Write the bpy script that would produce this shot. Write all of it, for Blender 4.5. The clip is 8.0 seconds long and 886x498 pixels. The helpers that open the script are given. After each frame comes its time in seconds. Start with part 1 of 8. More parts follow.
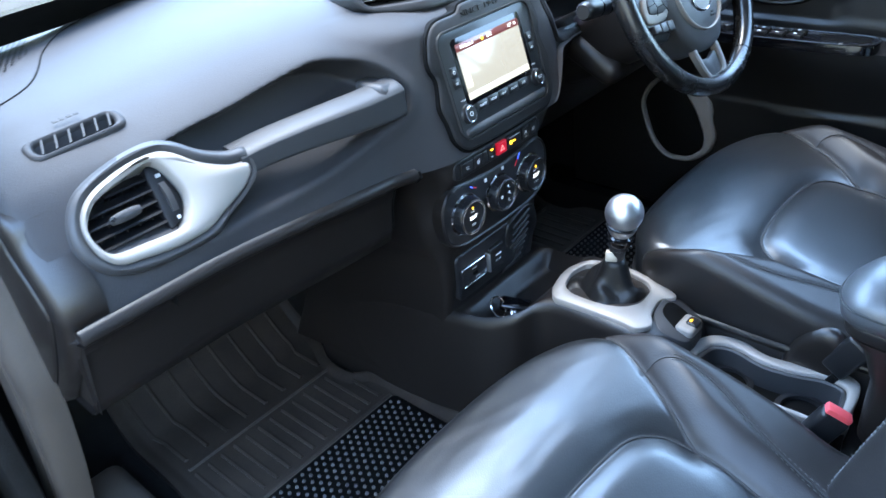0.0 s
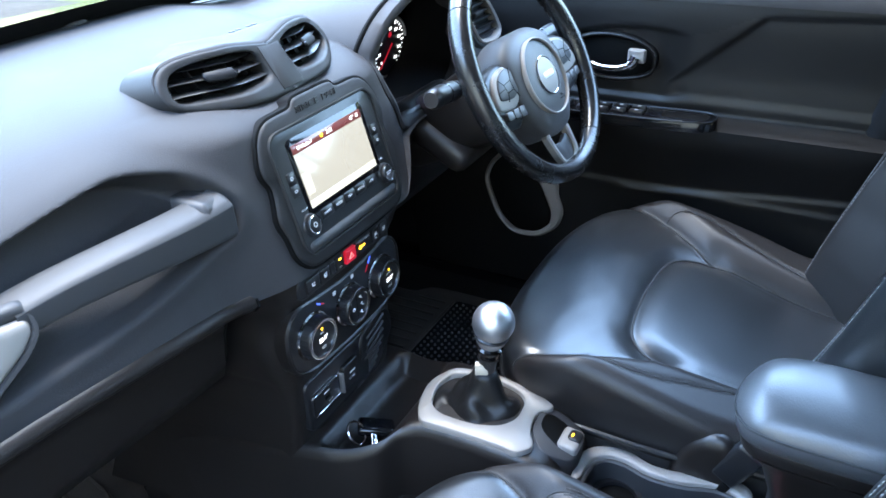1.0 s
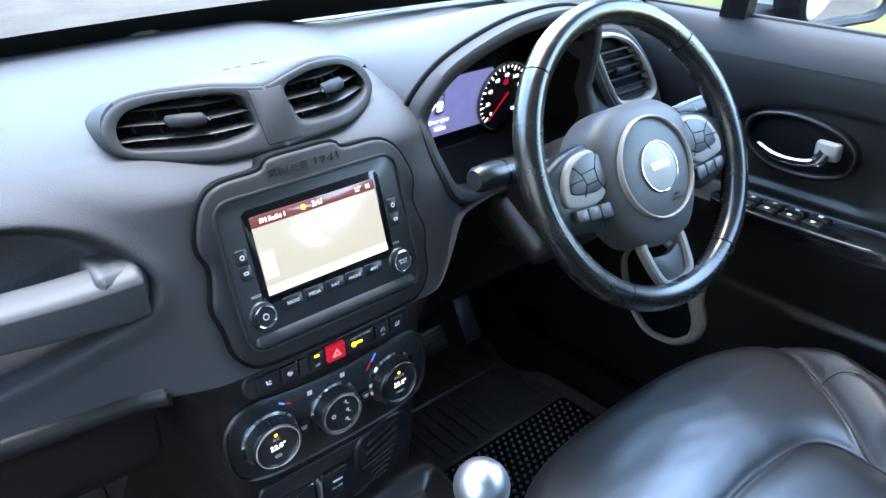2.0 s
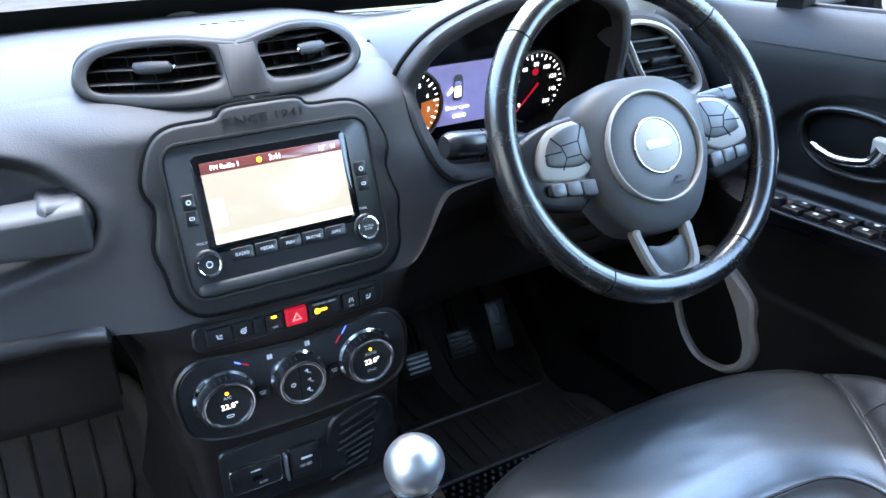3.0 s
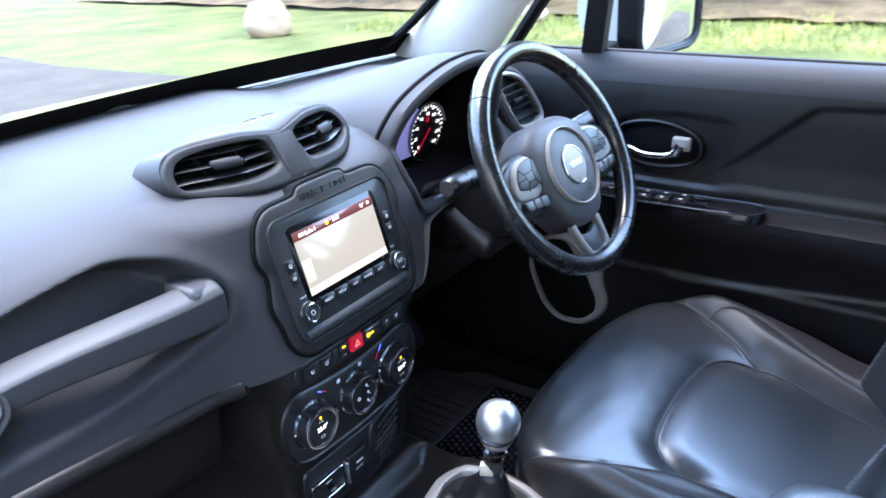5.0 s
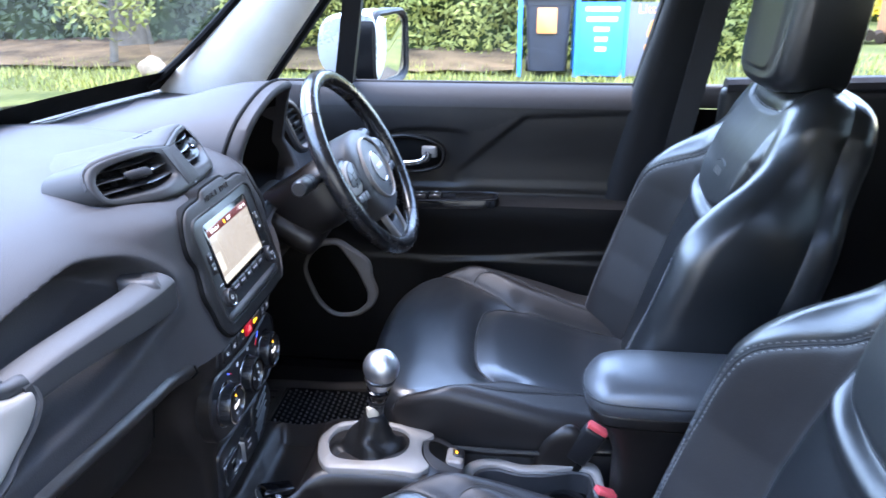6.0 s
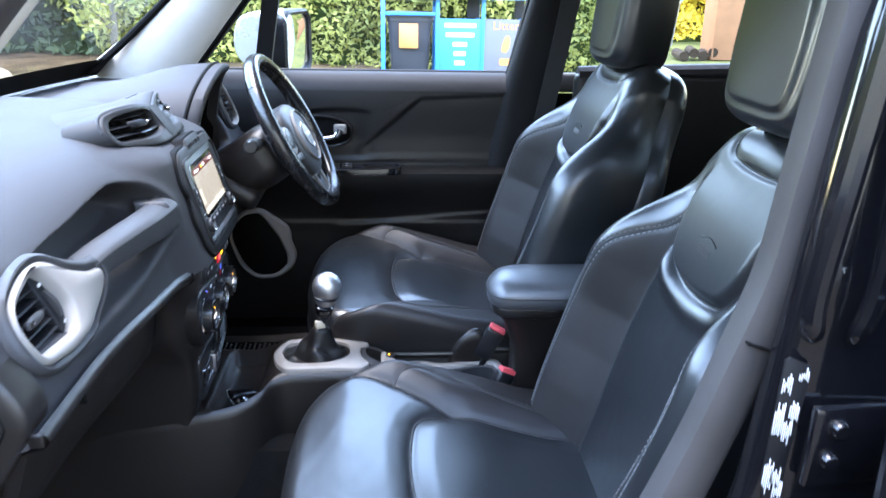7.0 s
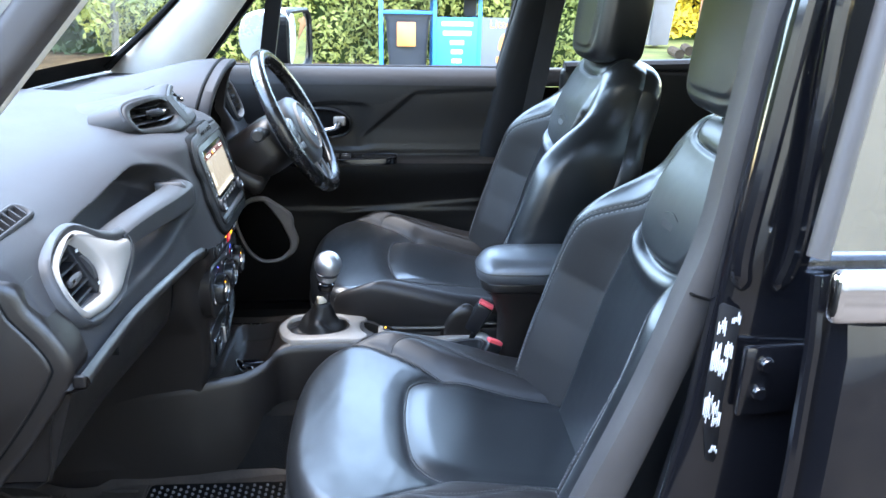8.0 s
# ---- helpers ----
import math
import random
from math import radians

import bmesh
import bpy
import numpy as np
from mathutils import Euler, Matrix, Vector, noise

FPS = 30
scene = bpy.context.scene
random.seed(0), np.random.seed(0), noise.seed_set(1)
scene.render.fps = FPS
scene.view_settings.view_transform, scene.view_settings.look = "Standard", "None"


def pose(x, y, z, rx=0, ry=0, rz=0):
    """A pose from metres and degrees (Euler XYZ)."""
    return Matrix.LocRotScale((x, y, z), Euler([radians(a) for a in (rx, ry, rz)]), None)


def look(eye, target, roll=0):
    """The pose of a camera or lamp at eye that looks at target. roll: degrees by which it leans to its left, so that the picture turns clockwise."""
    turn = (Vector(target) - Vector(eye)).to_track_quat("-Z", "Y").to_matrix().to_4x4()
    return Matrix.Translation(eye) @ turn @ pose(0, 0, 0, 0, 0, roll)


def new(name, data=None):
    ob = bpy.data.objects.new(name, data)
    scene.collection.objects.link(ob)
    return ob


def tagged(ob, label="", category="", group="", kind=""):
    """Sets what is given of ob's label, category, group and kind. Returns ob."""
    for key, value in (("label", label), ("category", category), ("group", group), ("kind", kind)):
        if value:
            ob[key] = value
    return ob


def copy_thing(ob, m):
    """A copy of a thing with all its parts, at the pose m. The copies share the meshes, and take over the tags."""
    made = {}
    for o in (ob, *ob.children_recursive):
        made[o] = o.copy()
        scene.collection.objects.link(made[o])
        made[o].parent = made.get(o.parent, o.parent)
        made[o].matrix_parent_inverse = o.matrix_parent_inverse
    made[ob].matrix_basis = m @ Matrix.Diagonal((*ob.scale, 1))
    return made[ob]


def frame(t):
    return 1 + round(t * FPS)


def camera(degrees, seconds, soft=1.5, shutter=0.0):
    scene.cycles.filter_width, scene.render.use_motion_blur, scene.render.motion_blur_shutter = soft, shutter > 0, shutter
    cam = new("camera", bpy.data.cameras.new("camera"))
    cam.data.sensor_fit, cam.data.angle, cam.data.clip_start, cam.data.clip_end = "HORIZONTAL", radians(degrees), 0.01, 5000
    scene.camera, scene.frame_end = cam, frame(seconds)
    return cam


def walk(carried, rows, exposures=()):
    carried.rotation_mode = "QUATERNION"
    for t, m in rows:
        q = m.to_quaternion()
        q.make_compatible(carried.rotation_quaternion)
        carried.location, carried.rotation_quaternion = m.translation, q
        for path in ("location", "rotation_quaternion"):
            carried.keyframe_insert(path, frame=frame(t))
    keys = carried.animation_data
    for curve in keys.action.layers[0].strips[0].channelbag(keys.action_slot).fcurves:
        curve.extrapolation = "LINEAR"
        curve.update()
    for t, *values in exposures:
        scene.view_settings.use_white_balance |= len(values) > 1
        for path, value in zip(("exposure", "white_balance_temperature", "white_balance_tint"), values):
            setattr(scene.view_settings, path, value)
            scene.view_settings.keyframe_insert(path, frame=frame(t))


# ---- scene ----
# ---- camera and its walk ----
cam = camera(60.2, 8.0, shutter=0.25)
PATH = [
    (0, (-0.846, -0.691, 1.371), (0.369, 0.496, 0.317), -6.4),
    (0.5, (-0.787, -0.566, 1.372), (0.587, 0.421, 0.304), -4.8),
    (1, (-0.716, -0.559, 1.38), (0.802, 0.293, 0.395), -2.5),
    (1.5, (-0.562, -0.582, 1.369), (0.833, 0.525, 0.458), -2.3),
    (1.7, (-0.46, -0.591, 1.378), (0.814, 0.623, 0.428), -1.1),
    (2.8, (-0.224, -0.705, 1.278), (0.668, 0.884, 0.454), -2.4),
    (3, (-0.198, -0.722, 1.268), (0.66, 0.887, 0.447), -2.3),
    (3.5, (-0.168, -0.739, 1.257), (0.659, 0.891, 0.444), -2.1),
    (4, (-0.18, -0.738, 1.267), (0.724, 0.86, 0.474), -2.5),
    (4.2, (-0.236, -0.715, 1.284), (0.779, 0.812, 0.485), -2.6),
    (5.3, (-0.759, -0.539, 1.405), (0.896, 0.254, 0.609), -2.5),
    (5.5, (-0.826, -0.458, 1.387), (0.937, 0.086, 0.615), -1.2),
    (6, (-0.989, -0.423, 1.394), (0.866, -0.21, 0.677), -0.2),
    (6.5, (-1.135, -0.411, 1.393), (0.758, -0.437, 0.75), 1.0),
    (7, (-1.342, -0.328, 1.365), (0.537, -0.469, 0.695), 1.2),
    (7.5, (-1.453, -0.283, 1.352), (0.415, -0.45, 0.656), 1.0),
    (8, (-1.471, -0.333, 1.37), (0.407, -0.477, 0.697), 1.1),
]
walk(cam, [(t, look(eye, target, roll)) for t, eye, target, roll in PATH], [(0, 5.0, 6700, 7), (1.5, 5.0, 6900, 9), (3.0, 5.25, 7000, 10), (5.5, 4.85, 6850, 18), (6.5, 4.85, 7000, 21), (7.5, 4.7, 7400, 11), (8, 4.9, 7450, 12)])


# ---- world, sun and exposure ----
SUN_UP, SUN_TURN = 76.0, 20.0
world = bpy.data.worlds.new("sky")
scene.world = world
world.use_nodes = True
wn = world.node_tree
sky = wn.nodes.new("ShaderNodeTexSky")
sky.sky_type, sky.sun_disc = "NISHITA", False
sky.sun_elevation, sky.sun_rotation = radians(SUN_UP), radians(SUN_TURN)
sky.air_density, sky.dust_density, sky.ozone_density = 1.3, 0.25, 2.5
wn.nodes["Background"].inputs["Strength"].default_value = 0.15
wn.links.new(sky.outputs["Color"], wn.nodes["Background"].inputs["Color"])
sun_data = bpy.data.lights.new("sun", "SUN")
sun_data.energy, sun_data.angle, sun_data.color = 0.30, radians(40), (1.0, 0.98, 0.95)
sun = new("sun", sun_data)
su, st = radians(SUN_UP), radians(SUN_TURN)
sun_way = Vector((math.sin(st) * math.cos(su), math.cos(st) * math.cos(su), math.sin(su)))
sun.matrix_world = look(sun_way * 30, (0, 0, 0))


# ---- helpers of this scene ----
ORIGIN = {}


def smooth01(a, b, x):
    t = min(1.0, max(0.0, (x - a) / (b - a)))
    return t * t * (3 - 2 * t)


def mix(a, b, t):
    return a + (b - a) * t


def thing(name, loc, label, category, group="", kind=""):
    """An Empty at the base of a thing; its parts are built in world places."""
    ob = new(name)
    ob.location = loc
    ob.empty_display_size = 0.05
    ORIGIN[ob.name] = Vector(loc)
    return tagged(ob, label, category, group, kind)


def finish(bm, name, material, angle=35):
    bmesh.ops.recalc_face_normals(bm, faces=bm.faces[:])
    me = bpy.data.meshes.new(name)
    bm.to_mesh(me)
    bm.free()
    for poly in me.polygons:
        poly.use_smooth = True
    me.set_sharp_from_angle(angle=radians(angle))
    me.materials.append(material)
    return me


def part(name, bm, material, parent, label="", angle=35):
    """One mesh under a thing or a part, given in world places."""
    o = ORIGIN[parent.name]
    bm.transform(Matrix.Translation(-o))
    ob = new(name, finish(bm, name, material, angle))
    ob.parent = parent
    ORIGIN[ob.name] = o
    return tagged(ob, label)


def single(name, bm, material, label, category, kind="", group="", angle=35):
    """A thing of one mesh, or a piece of the setting."""
    ob = new(name, finish(bm, name, material, angle))
    ORIGIN[ob.name] = Vector((0, 0, 0))
    return tagged(ob, label, category, group, kind)


def spline(points, n, closed=False):
    """n points on a Catmull-Rom curve through the points."""
    p = [Vector(q) for q in points]
    k = len(p)
    out = []
    spans = k if closed else k - 1
    for i in range(n):
        u = i / n * spans if closed else i / (n - 1) * spans
        j = min(int(u), spans - 1)
        f = u - j
        if closed:
            a, b, c, d = p[(j - 1) % k], p[j % k], p[(j + 1) % k], p[(j + 2) % k]
        else:
            a, b, c, d = p[max(j - 1, 0)], p[j], p[j + 1], p[min(j + 2, k - 1)]
        out.append(0.5 * ((2 * b) + (c - a) * f + (2 * a - 5 * b + 4 * c - d) * f * f + (3 * b - a - 3 * c + d) * f ** 3))
    return out


def rings(bm, rows, closed=True, cap0=False, cap1=False):
    """Skin over rows of points, all of one length."""
    vs = [[bm.verts.new(q) for q in row] for row in rows]
    n = len(rows[0])
    for a, b in zip(vs, vs[1:]):
        for i in range(n if closed else n - 1):
            j = (i + 1) % n
            bm.faces.new((a[i], a[j], b[j], b[i]))
    if cap0:
        bm.faces.new(vs[0])
    if cap1:
        bm.faces.new(vs[-1])
    return bm


def inset(outline, d):
    """A closed 2D outline moved inwards by d (given anticlockwise or clockwise)."""
    n = len(outline)
    area = sum(outline[i][0] * outline[(i + 1) % n][1] - outline[(i + 1) % n][0] * outline[i][1] for i in range(n))
    s = 1 if area > 0 else -1
    out = []
    for i in range(n):
        (x0, y0), (x1, y1), (x2, y2) = [tuple(outline[k % n])[:2] for k in (i - 1, i, i + 1)]
        ax, ay, bx, by = x1 - x0, y1 - y0, x2 - x1, y2 - y1
        la, lb = math.hypot(ax, ay) or 1e-9, math.hypot(bx, by) or 1e-9
        nx, ny = -ay / la - by / lb, ax / la + bx / lb
        ln = math.hypot(nx, ny) or 1e-9
        c = max(0.5, ln / 2)
        out.append((x1 + s * d * nx / ln / c, y1 + s * d * ny / ln / c))
    return out


def rounded(w, h, r, n=5, cx=0.0, cy=0.0):
    """A rounded rectangle in 2D, anticlockwise."""
    r = min(r, w / 2 - 1e-5, h / 2 - 1e-5)
    out = []
    for k, (sx, sy) in enumerate(((1, 1), (-1, 1), (-1, -1), (1, -1))):
        for i in range(n + 1):
            a = radians(90 * k + 90 * i / n)
            out.append((cx + sx * (w / 2 - r) + r * math.cos(a), cy + sy * (h / 2 - r) + r * math.sin(a)))
    return out


def circle(r, n=32, cx=0.0, cy=0.0):
    return [(cx + r * math.cos(2 * math.pi * i / n), cy + r * math.sin(2 * math.pi * i / n)) for i in range(n)]


def plate(outline, place, top, depth, bevel=0.001, bm=None, dome=0.0):
    """A solid slab: outline in 2D, place(a, b, height) to the world; its face at top, its back depth below."""
    bm = bm or bmesh.new()
    rows = [[place(a, b, top - depth) for a, b in outline], [place(a, b, top - bevel) for a, b in outline]]
    for k in (0.3, 1.0):
        rows.append([place(a, b, top - bevel * (1 - k) ** 2) for a, b in inset(outline, bevel * k)])
    if dome:
        cx, cy = sum(a for a, b in outline) / len(outline), sum(b for a, b in outline) / len(outline)
        for k in (0.7, 0.35):
            rows.append([place(cx + (a - cx) * k, cy + (b - cy) * k, top + dome * (1 - k * k)) for a, b in inset(outline, bevel)])
    return rings(bm, rows, cap0=True, cap1=True)


def frame_of(outer, inner, place, top, depth, bevel=0.001, bm=None):
    """A ring-shaped slab between two outlines of one length."""
    bm = bm or bmesh.new()
    rows = [[place(a, b, top - depth) for a, b in outer], [place(a, b, top - bevel) for a, b in outer],
            [place(a, b, top) for a, b in inset(outer, bevel)], [place(a, b, top) for a, b in inset(inner, -bevel)],
            [place(a, b, top - bevel) for a, b in inner], [place(a, b, top - depth) for a, b in inner]]
    rows.append(rows[0])
    vs = [[bm.verts.new(q) for q in row] for row in rows[:-1]]
    vs.append(vs[0])
    n = len(outer)
    for a, b in zip(vs, vs[1:]):
        for i in range(n):
            j = (i + 1) % n
            bm.faces.new((a[i], a[j], b[j], b[i]))
    return bm


def sample(outline, n, start=0.0):
    """n points evenly along a closed 2D outline, beginning at the angle start (degrees) from its centre."""
    p = [Vector((q[0], q[1])) for q in outline]
    c = sum(p, Vector((0, 0))) / len(p)
    a0 = radians(start - 3.0)
    k = min(range(len(p)), key=lambda i: abs((math.atan2(p[i].y - c.y, p[i].x - c.x) - a0 + math.pi) % (2 * math.pi) - math.pi))
    turn = sum(a.x * b.y - b.x * a.y for a, b in zip(p, p[1:] + p[:1]))
    p = p[k:] + p[:k] if turn > 0 else p[k::-1] + p[:k:-1]
    p = p + [p[0]]
    d = [0.0]
    for a, b in zip(p, p[1:]):
        d.append(d[-1] + (b - a).length)
    out, j = [], 0
    for i in range(n):
        s = d[-1] * i / n
        while d[j + 1] < s:
            j += 1
        f = (s - d[j]) / max(d[j + 1] - d[j], 1e-9)
        out.append(tuple(p[j].lerp(p[j + 1], f)))
    return out


def tube(path, radius, n=8, bm=None, closed=False):
    """A round tube along 3D points; radius is a number or one for each point."""
    bm = bm or bmesh.new()
    p = [Vector(q) for q in path]
    rows = []
    side = None
    for i, q in enumerate(p):
        a, b = (p[i - 1], p[(i + 1) % len(p)]) if closed else (p[max(i - 1, 0)], p[min(i + 1, len(p) - 1)])
        way = (b - a).normalized()
        if side is None:
            side = way.orthogonal().normalized()
        side = (side - way * side.dot(way)).normalized()
        up = way.cross(side)
        r = radius[i] if isinstance(radius, (list, tuple)) else radius
        rows.append([q + r * (math.cos(2 * math.pi * k / n) * side + math.sin(2 * math.pi * k / n) * up) for k in range(n)])
    if closed:
        rows.append(rows[0])
        vs = [[bm.verts.new(q) for q in row] for row in rows[:-1]]
        vs.append(vs[0])
        for a, b in zip(vs, vs[1:]):
            for i in range(n):
                j = (i + 1) % n
                bm.faces.new((a[i], a[j], b[j], b[i]))
        return bm
    return rings(bm, rows, cap0=True, cap1=True)


def lathe(profile, place, n=32, bm=None, ring=False):
    """A turned body: profile of (radius, height), place(a, b, height) to the world; ring: open in the middle."""
    bm = bm or bmesh.new()
    rows = [[place(r * math.cos(2 * math.pi * k / n), r * math.sin(2 * math.pi * k / n), h) for k in range(n)] for r, h in profile]
    if ring:
        vs = [[bm.verts.new(q) for q in row] for row in rows]
        for a, b in zip(vs, vs[1:] + vs[:1]):
            for i in range(n):
                bm.faces.new((a[i], a[(i + 1) % n], b[(i + 1) % n], b[i]))
        return bm
    return rings(bm, rows, cap0=True, cap1=True)


def box(size, m, bevel=0.004, seg=2, bm=None):
    """A bevelled box of the size, at the pose m."""
    b = bmesh.new()
    bmesh.ops.create_cube(b, size=1.0)
    bmesh.ops.scale(b, vec=size, verts=b.verts[:])
    if bevel:
        bmesh.ops.bevel(b, geom=b.edges[:], offset=min(bevel, min(size) * 0.45), segments=seg, profile=0.5, affect="EDGES")
    b.transform(m)
    if bm is None:
        return b
    me = bpy.data.meshes.new("t")
    b.to_mesh(me)
    b.free()
    bm.from_mesh(me)
    bpy.data.meshes.remove(me)
    return bm


def sheet(f, us, vs, bm=None):
    """A surface f(u, v) over two rows of numbers."""
    return rings(bm or bmesh.new(), [[f(u, v) for v in vs] for u in us], closed=False)


def span(a, b, n):
    return [a + (b - a) * i / n for i in range(n + 1)]


def words(name, text, size, place, top, material, parent, cx, cy, turn=0.0, thick=0.0003, width=0.0):
    """Raised or printed writing, centred at (cx, cy) of place."""
    cu = bpy.data.curves.new("writing", "FONT")
    cu.body, cu.size, cu.align_x, cu.align_y, cu.extrude, cu.resolution_u = text, size, "CENTER", "CENTER", thick, 2
    ob = new("writing", cu)
    me = bpy.data.meshes.new_from_object(ob.evaluated_get(bpy.context.evaluated_depsgraph_get()))
    bpy.data.objects.remove(ob)
    bm = bmesh.new()
    bm.from_mesh(me)
    bpy.data.meshes.remove(me)
    c, s = math.cos(radians(turn)), math.sin(radians(turn))
    wide = max((v.co.x for v in bm.verts), default=0) - min((v.co.x for v in bm.verts), default=0)
    k = width / wide if width and wide else 1.0
    for v in bm.verts:
        x, y, z = v.co.x * k, v.co.y, v.co.z
        v.co = place(cx + x * c - y * s, cy + x * s + y * c, top + z)
    return part(name, bm, material, parent)


# ---- materials ----
def material(name, color, rough=0.5, metal=0.0, spec=0.5, vary=0.12, scale=14.0, grain=0.0, grain_scale=900.0, wave=0.0, wave_scale=40.0,
             coat=0.0, glow=0.0, rough_vary=0.08, tint=None, random_tint=0.0):
    """A surface with colour that varies at two scales, a fine grain and broader relief."""
    m = bpy.data.materials.new(name)
    m.use_nodes = True
    nt = m.node_tree
    nd, ln = nt.nodes, nt.links
    bs = nd["Principled BSDF"]
    bs.inputs["Metallic"].default_value, bs.inputs["Specular IOR Level"].default_value = metal, spec
    bs.inputs["Coat Weight"].default_value, bs.inputs["Coat Roughness"].default_value = coat, 0.06
    tc = nd.new("ShaderNodeTexCoord")
    big, small = nd.new("ShaderNodeTexNoise"), nd.new("ShaderNodeTexNoise")
    big.inputs["Scale"].default_value, big.inputs["Detail"].default_value = scale, 5
    small.inputs["Scale"].default_value, small.inputs["Detail"].default_value = scale * 12, 3
    for q in (big, small):
        ln.new(tc.outputs["Object"], q.inputs["Vector"])
    add = nd.new("ShaderNodeMath")
    add.operation = "MULTIPLY_ADD"
    ln.new(small.outputs["Fac"], add.inputs[0])
    add.inputs[1].default_value = 0.4
    ln.new(big.outputs["Fac"], add.inputs[2])
    ramp = nd.new("ShaderNodeMapRange")
    ramp.inputs["From Min"].default_value, ramp.inputs["From Max"].default_value = 0.4, 1.0
    ln.new(add.outputs[0], ramp.inputs["Value"])
    cm = nd.new("ShaderNodeMix")
    cm.data_type = "RGBA"
    lo = [c * (1 - vary) for c in color]
    hi = [min(1, c * (1 + vary)) for c in (tint or color)]
    cm.inputs["A"].default_value, cm.inputs["B"].default_value = (*lo, 1), (*hi, 1)
    ln.new(ramp.outputs["Result"], cm.inputs["Factor"])
    out = cm.outputs["Result"]
    if random_tint:
        info, hsv, mr = nd.new("ShaderNodeObjectInfo"), nd.new("ShaderNodeHueSaturation"), nd.new("ShaderNodeMapRange")
        mr.inputs["To Min"].default_value, mr.inputs["To Max"].default_value = 1 - random_tint, 1 + random_tint
        ln.new(info.outputs["Random"], mr.inputs["Value"])
        ln.new(mr.outputs["Result"], hsv.inputs["Value"])
        ln.new(out, hsv.inputs["Color"])
        out = hsv.outputs["Color"]
    ln.new(out, bs.inputs["Base Color"])
    rr = nd.new("ShaderNodeMapRange")
    rr.inputs["To Min"].default_value, rr.inputs["To Max"].default_value = max(0.01, rough - rough_vary), min(1, rough + rough_vary)
    ln.new(ramp.outputs["Result"], rr.inputs["Value"])
    ln.new(rr.outputs["Result"], bs.inputs["Roughness"])
    last = None
    if wave:
        wn_ = nd.new("ShaderNodeTexNoise")
        wn_.inputs["Scale"].default_value, wn_.inputs["Detail"].default_value = wave_scale, 3
        ln.new(tc.outputs["Object"], wn_.inputs["Vector"])
        b1 = nd.new("ShaderNodeBump")
        b1.inputs["Strength"].default_value, b1.inputs["Distance"].default_value = wave, 0.01
        ln.new(wn_.outputs["Fac"], b1.inputs["Height"])
        last = b1
    if grain:
        vo = nd.new("ShaderNodeTexVoronoi")
        vo.inputs["Scale"].default_value = grain_scale
        ln.new(tc.outputs["Object"], vo.inputs["Vector"])
        b2 = nd.new("ShaderNodeBump")
        b2.inputs["Strength"].default_value, b2.inputs["Distance"].default_value = grain, 0.0006
        ln.new(vo.outputs["Distance"], b2.inputs["Height"])
        if last:
            ln.new(last.outputs["Normal"], b2.inputs["Normal"])
        last = b2
    if last:
        ln.new(last.outputs["Normal"], bs.inputs["Normal"])
    if glow:
        bs.inputs["Emission Color"].default_value, bs.inputs["Emission Strength"].default_value = (*color, 1), glow
    return m


def glass(name, tint=(1, 1, 1), rough=0.0, least=0.045):
    m = bpy.data.materials.new(name)
    m.use_nodes = True
    nd, ln = m.node_tree.nodes, m.node_tree.links
    tr, gl, mx, lw = nd.new("ShaderNodeBsdfTransparent"), nd.new("ShaderNodeBsdfGlossy"), nd.new("ShaderNodeMixShader"), nd.new("ShaderNodeLayerWeight")
    pw, mr = nd.new("ShaderNodeMath"), nd.new("ShaderNodeMapRange")
    tr.inputs["Color"].default_value = (*tint, 1)
    gl.inputs["Roughness"].default_value = rough
    pw.operation = "POWER"
    pw.inputs[1].default_value = 5.0
    mr.inputs["To Min"].default_value = least
    ln.new(lw.outputs["Facing"], pw.inputs[0])
    ln.new(pw.outputs[0], mr.inputs["Value"])
    ln.new(mr.outputs["Result"], mx.inputs["Fac"])
    ln.new(tr.outputs["BSDF"], mx.inputs[1])
    ln.new(gl.outputs["BSDF"], mx.inputs[2])
    ln.new(mx.outputs["Shader"], nd["Material Output"].inputs["Surface"])
    return m


def lit_page(name, low_, high_, glow):
    """A dark pane that glows with a faintly mottled page."""
    m = bpy.data.materials.new(name)
    m.use_nodes = True
    nd, ln = m.node_tree.nodes, m.node_tree.links
    bs = nd["Principled BSDF"]
    bs.inputs["Base Color"].default_value, bs.inputs["Roughness"].default_value = (0.03, 0.03, 0.03, 1), 0.18
    tc, no, mx = nd.new("ShaderNodeTexCoord"), nd.new("ShaderNodeTexNoise"), nd.new("ShaderNodeMix")
    no.inputs["Scale"].default_value, no.inputs["Detail"].default_value = 60, 4
    mx.data_type = "RGBA"
    mx.inputs["A"].default_value, mx.inputs["B"].default_value = (*low_, 1), (*high_, 1)
    ln.new(tc.outputs["Object"], no.inputs["Vector"])
    ln.new(no.outputs["Fac"], mx.inputs["Factor"])
    ln.new(mx.outputs["Result"], bs.inputs["Emission Color"])
    bs.inputs["Emission Strength"].default_value = glow
    return m


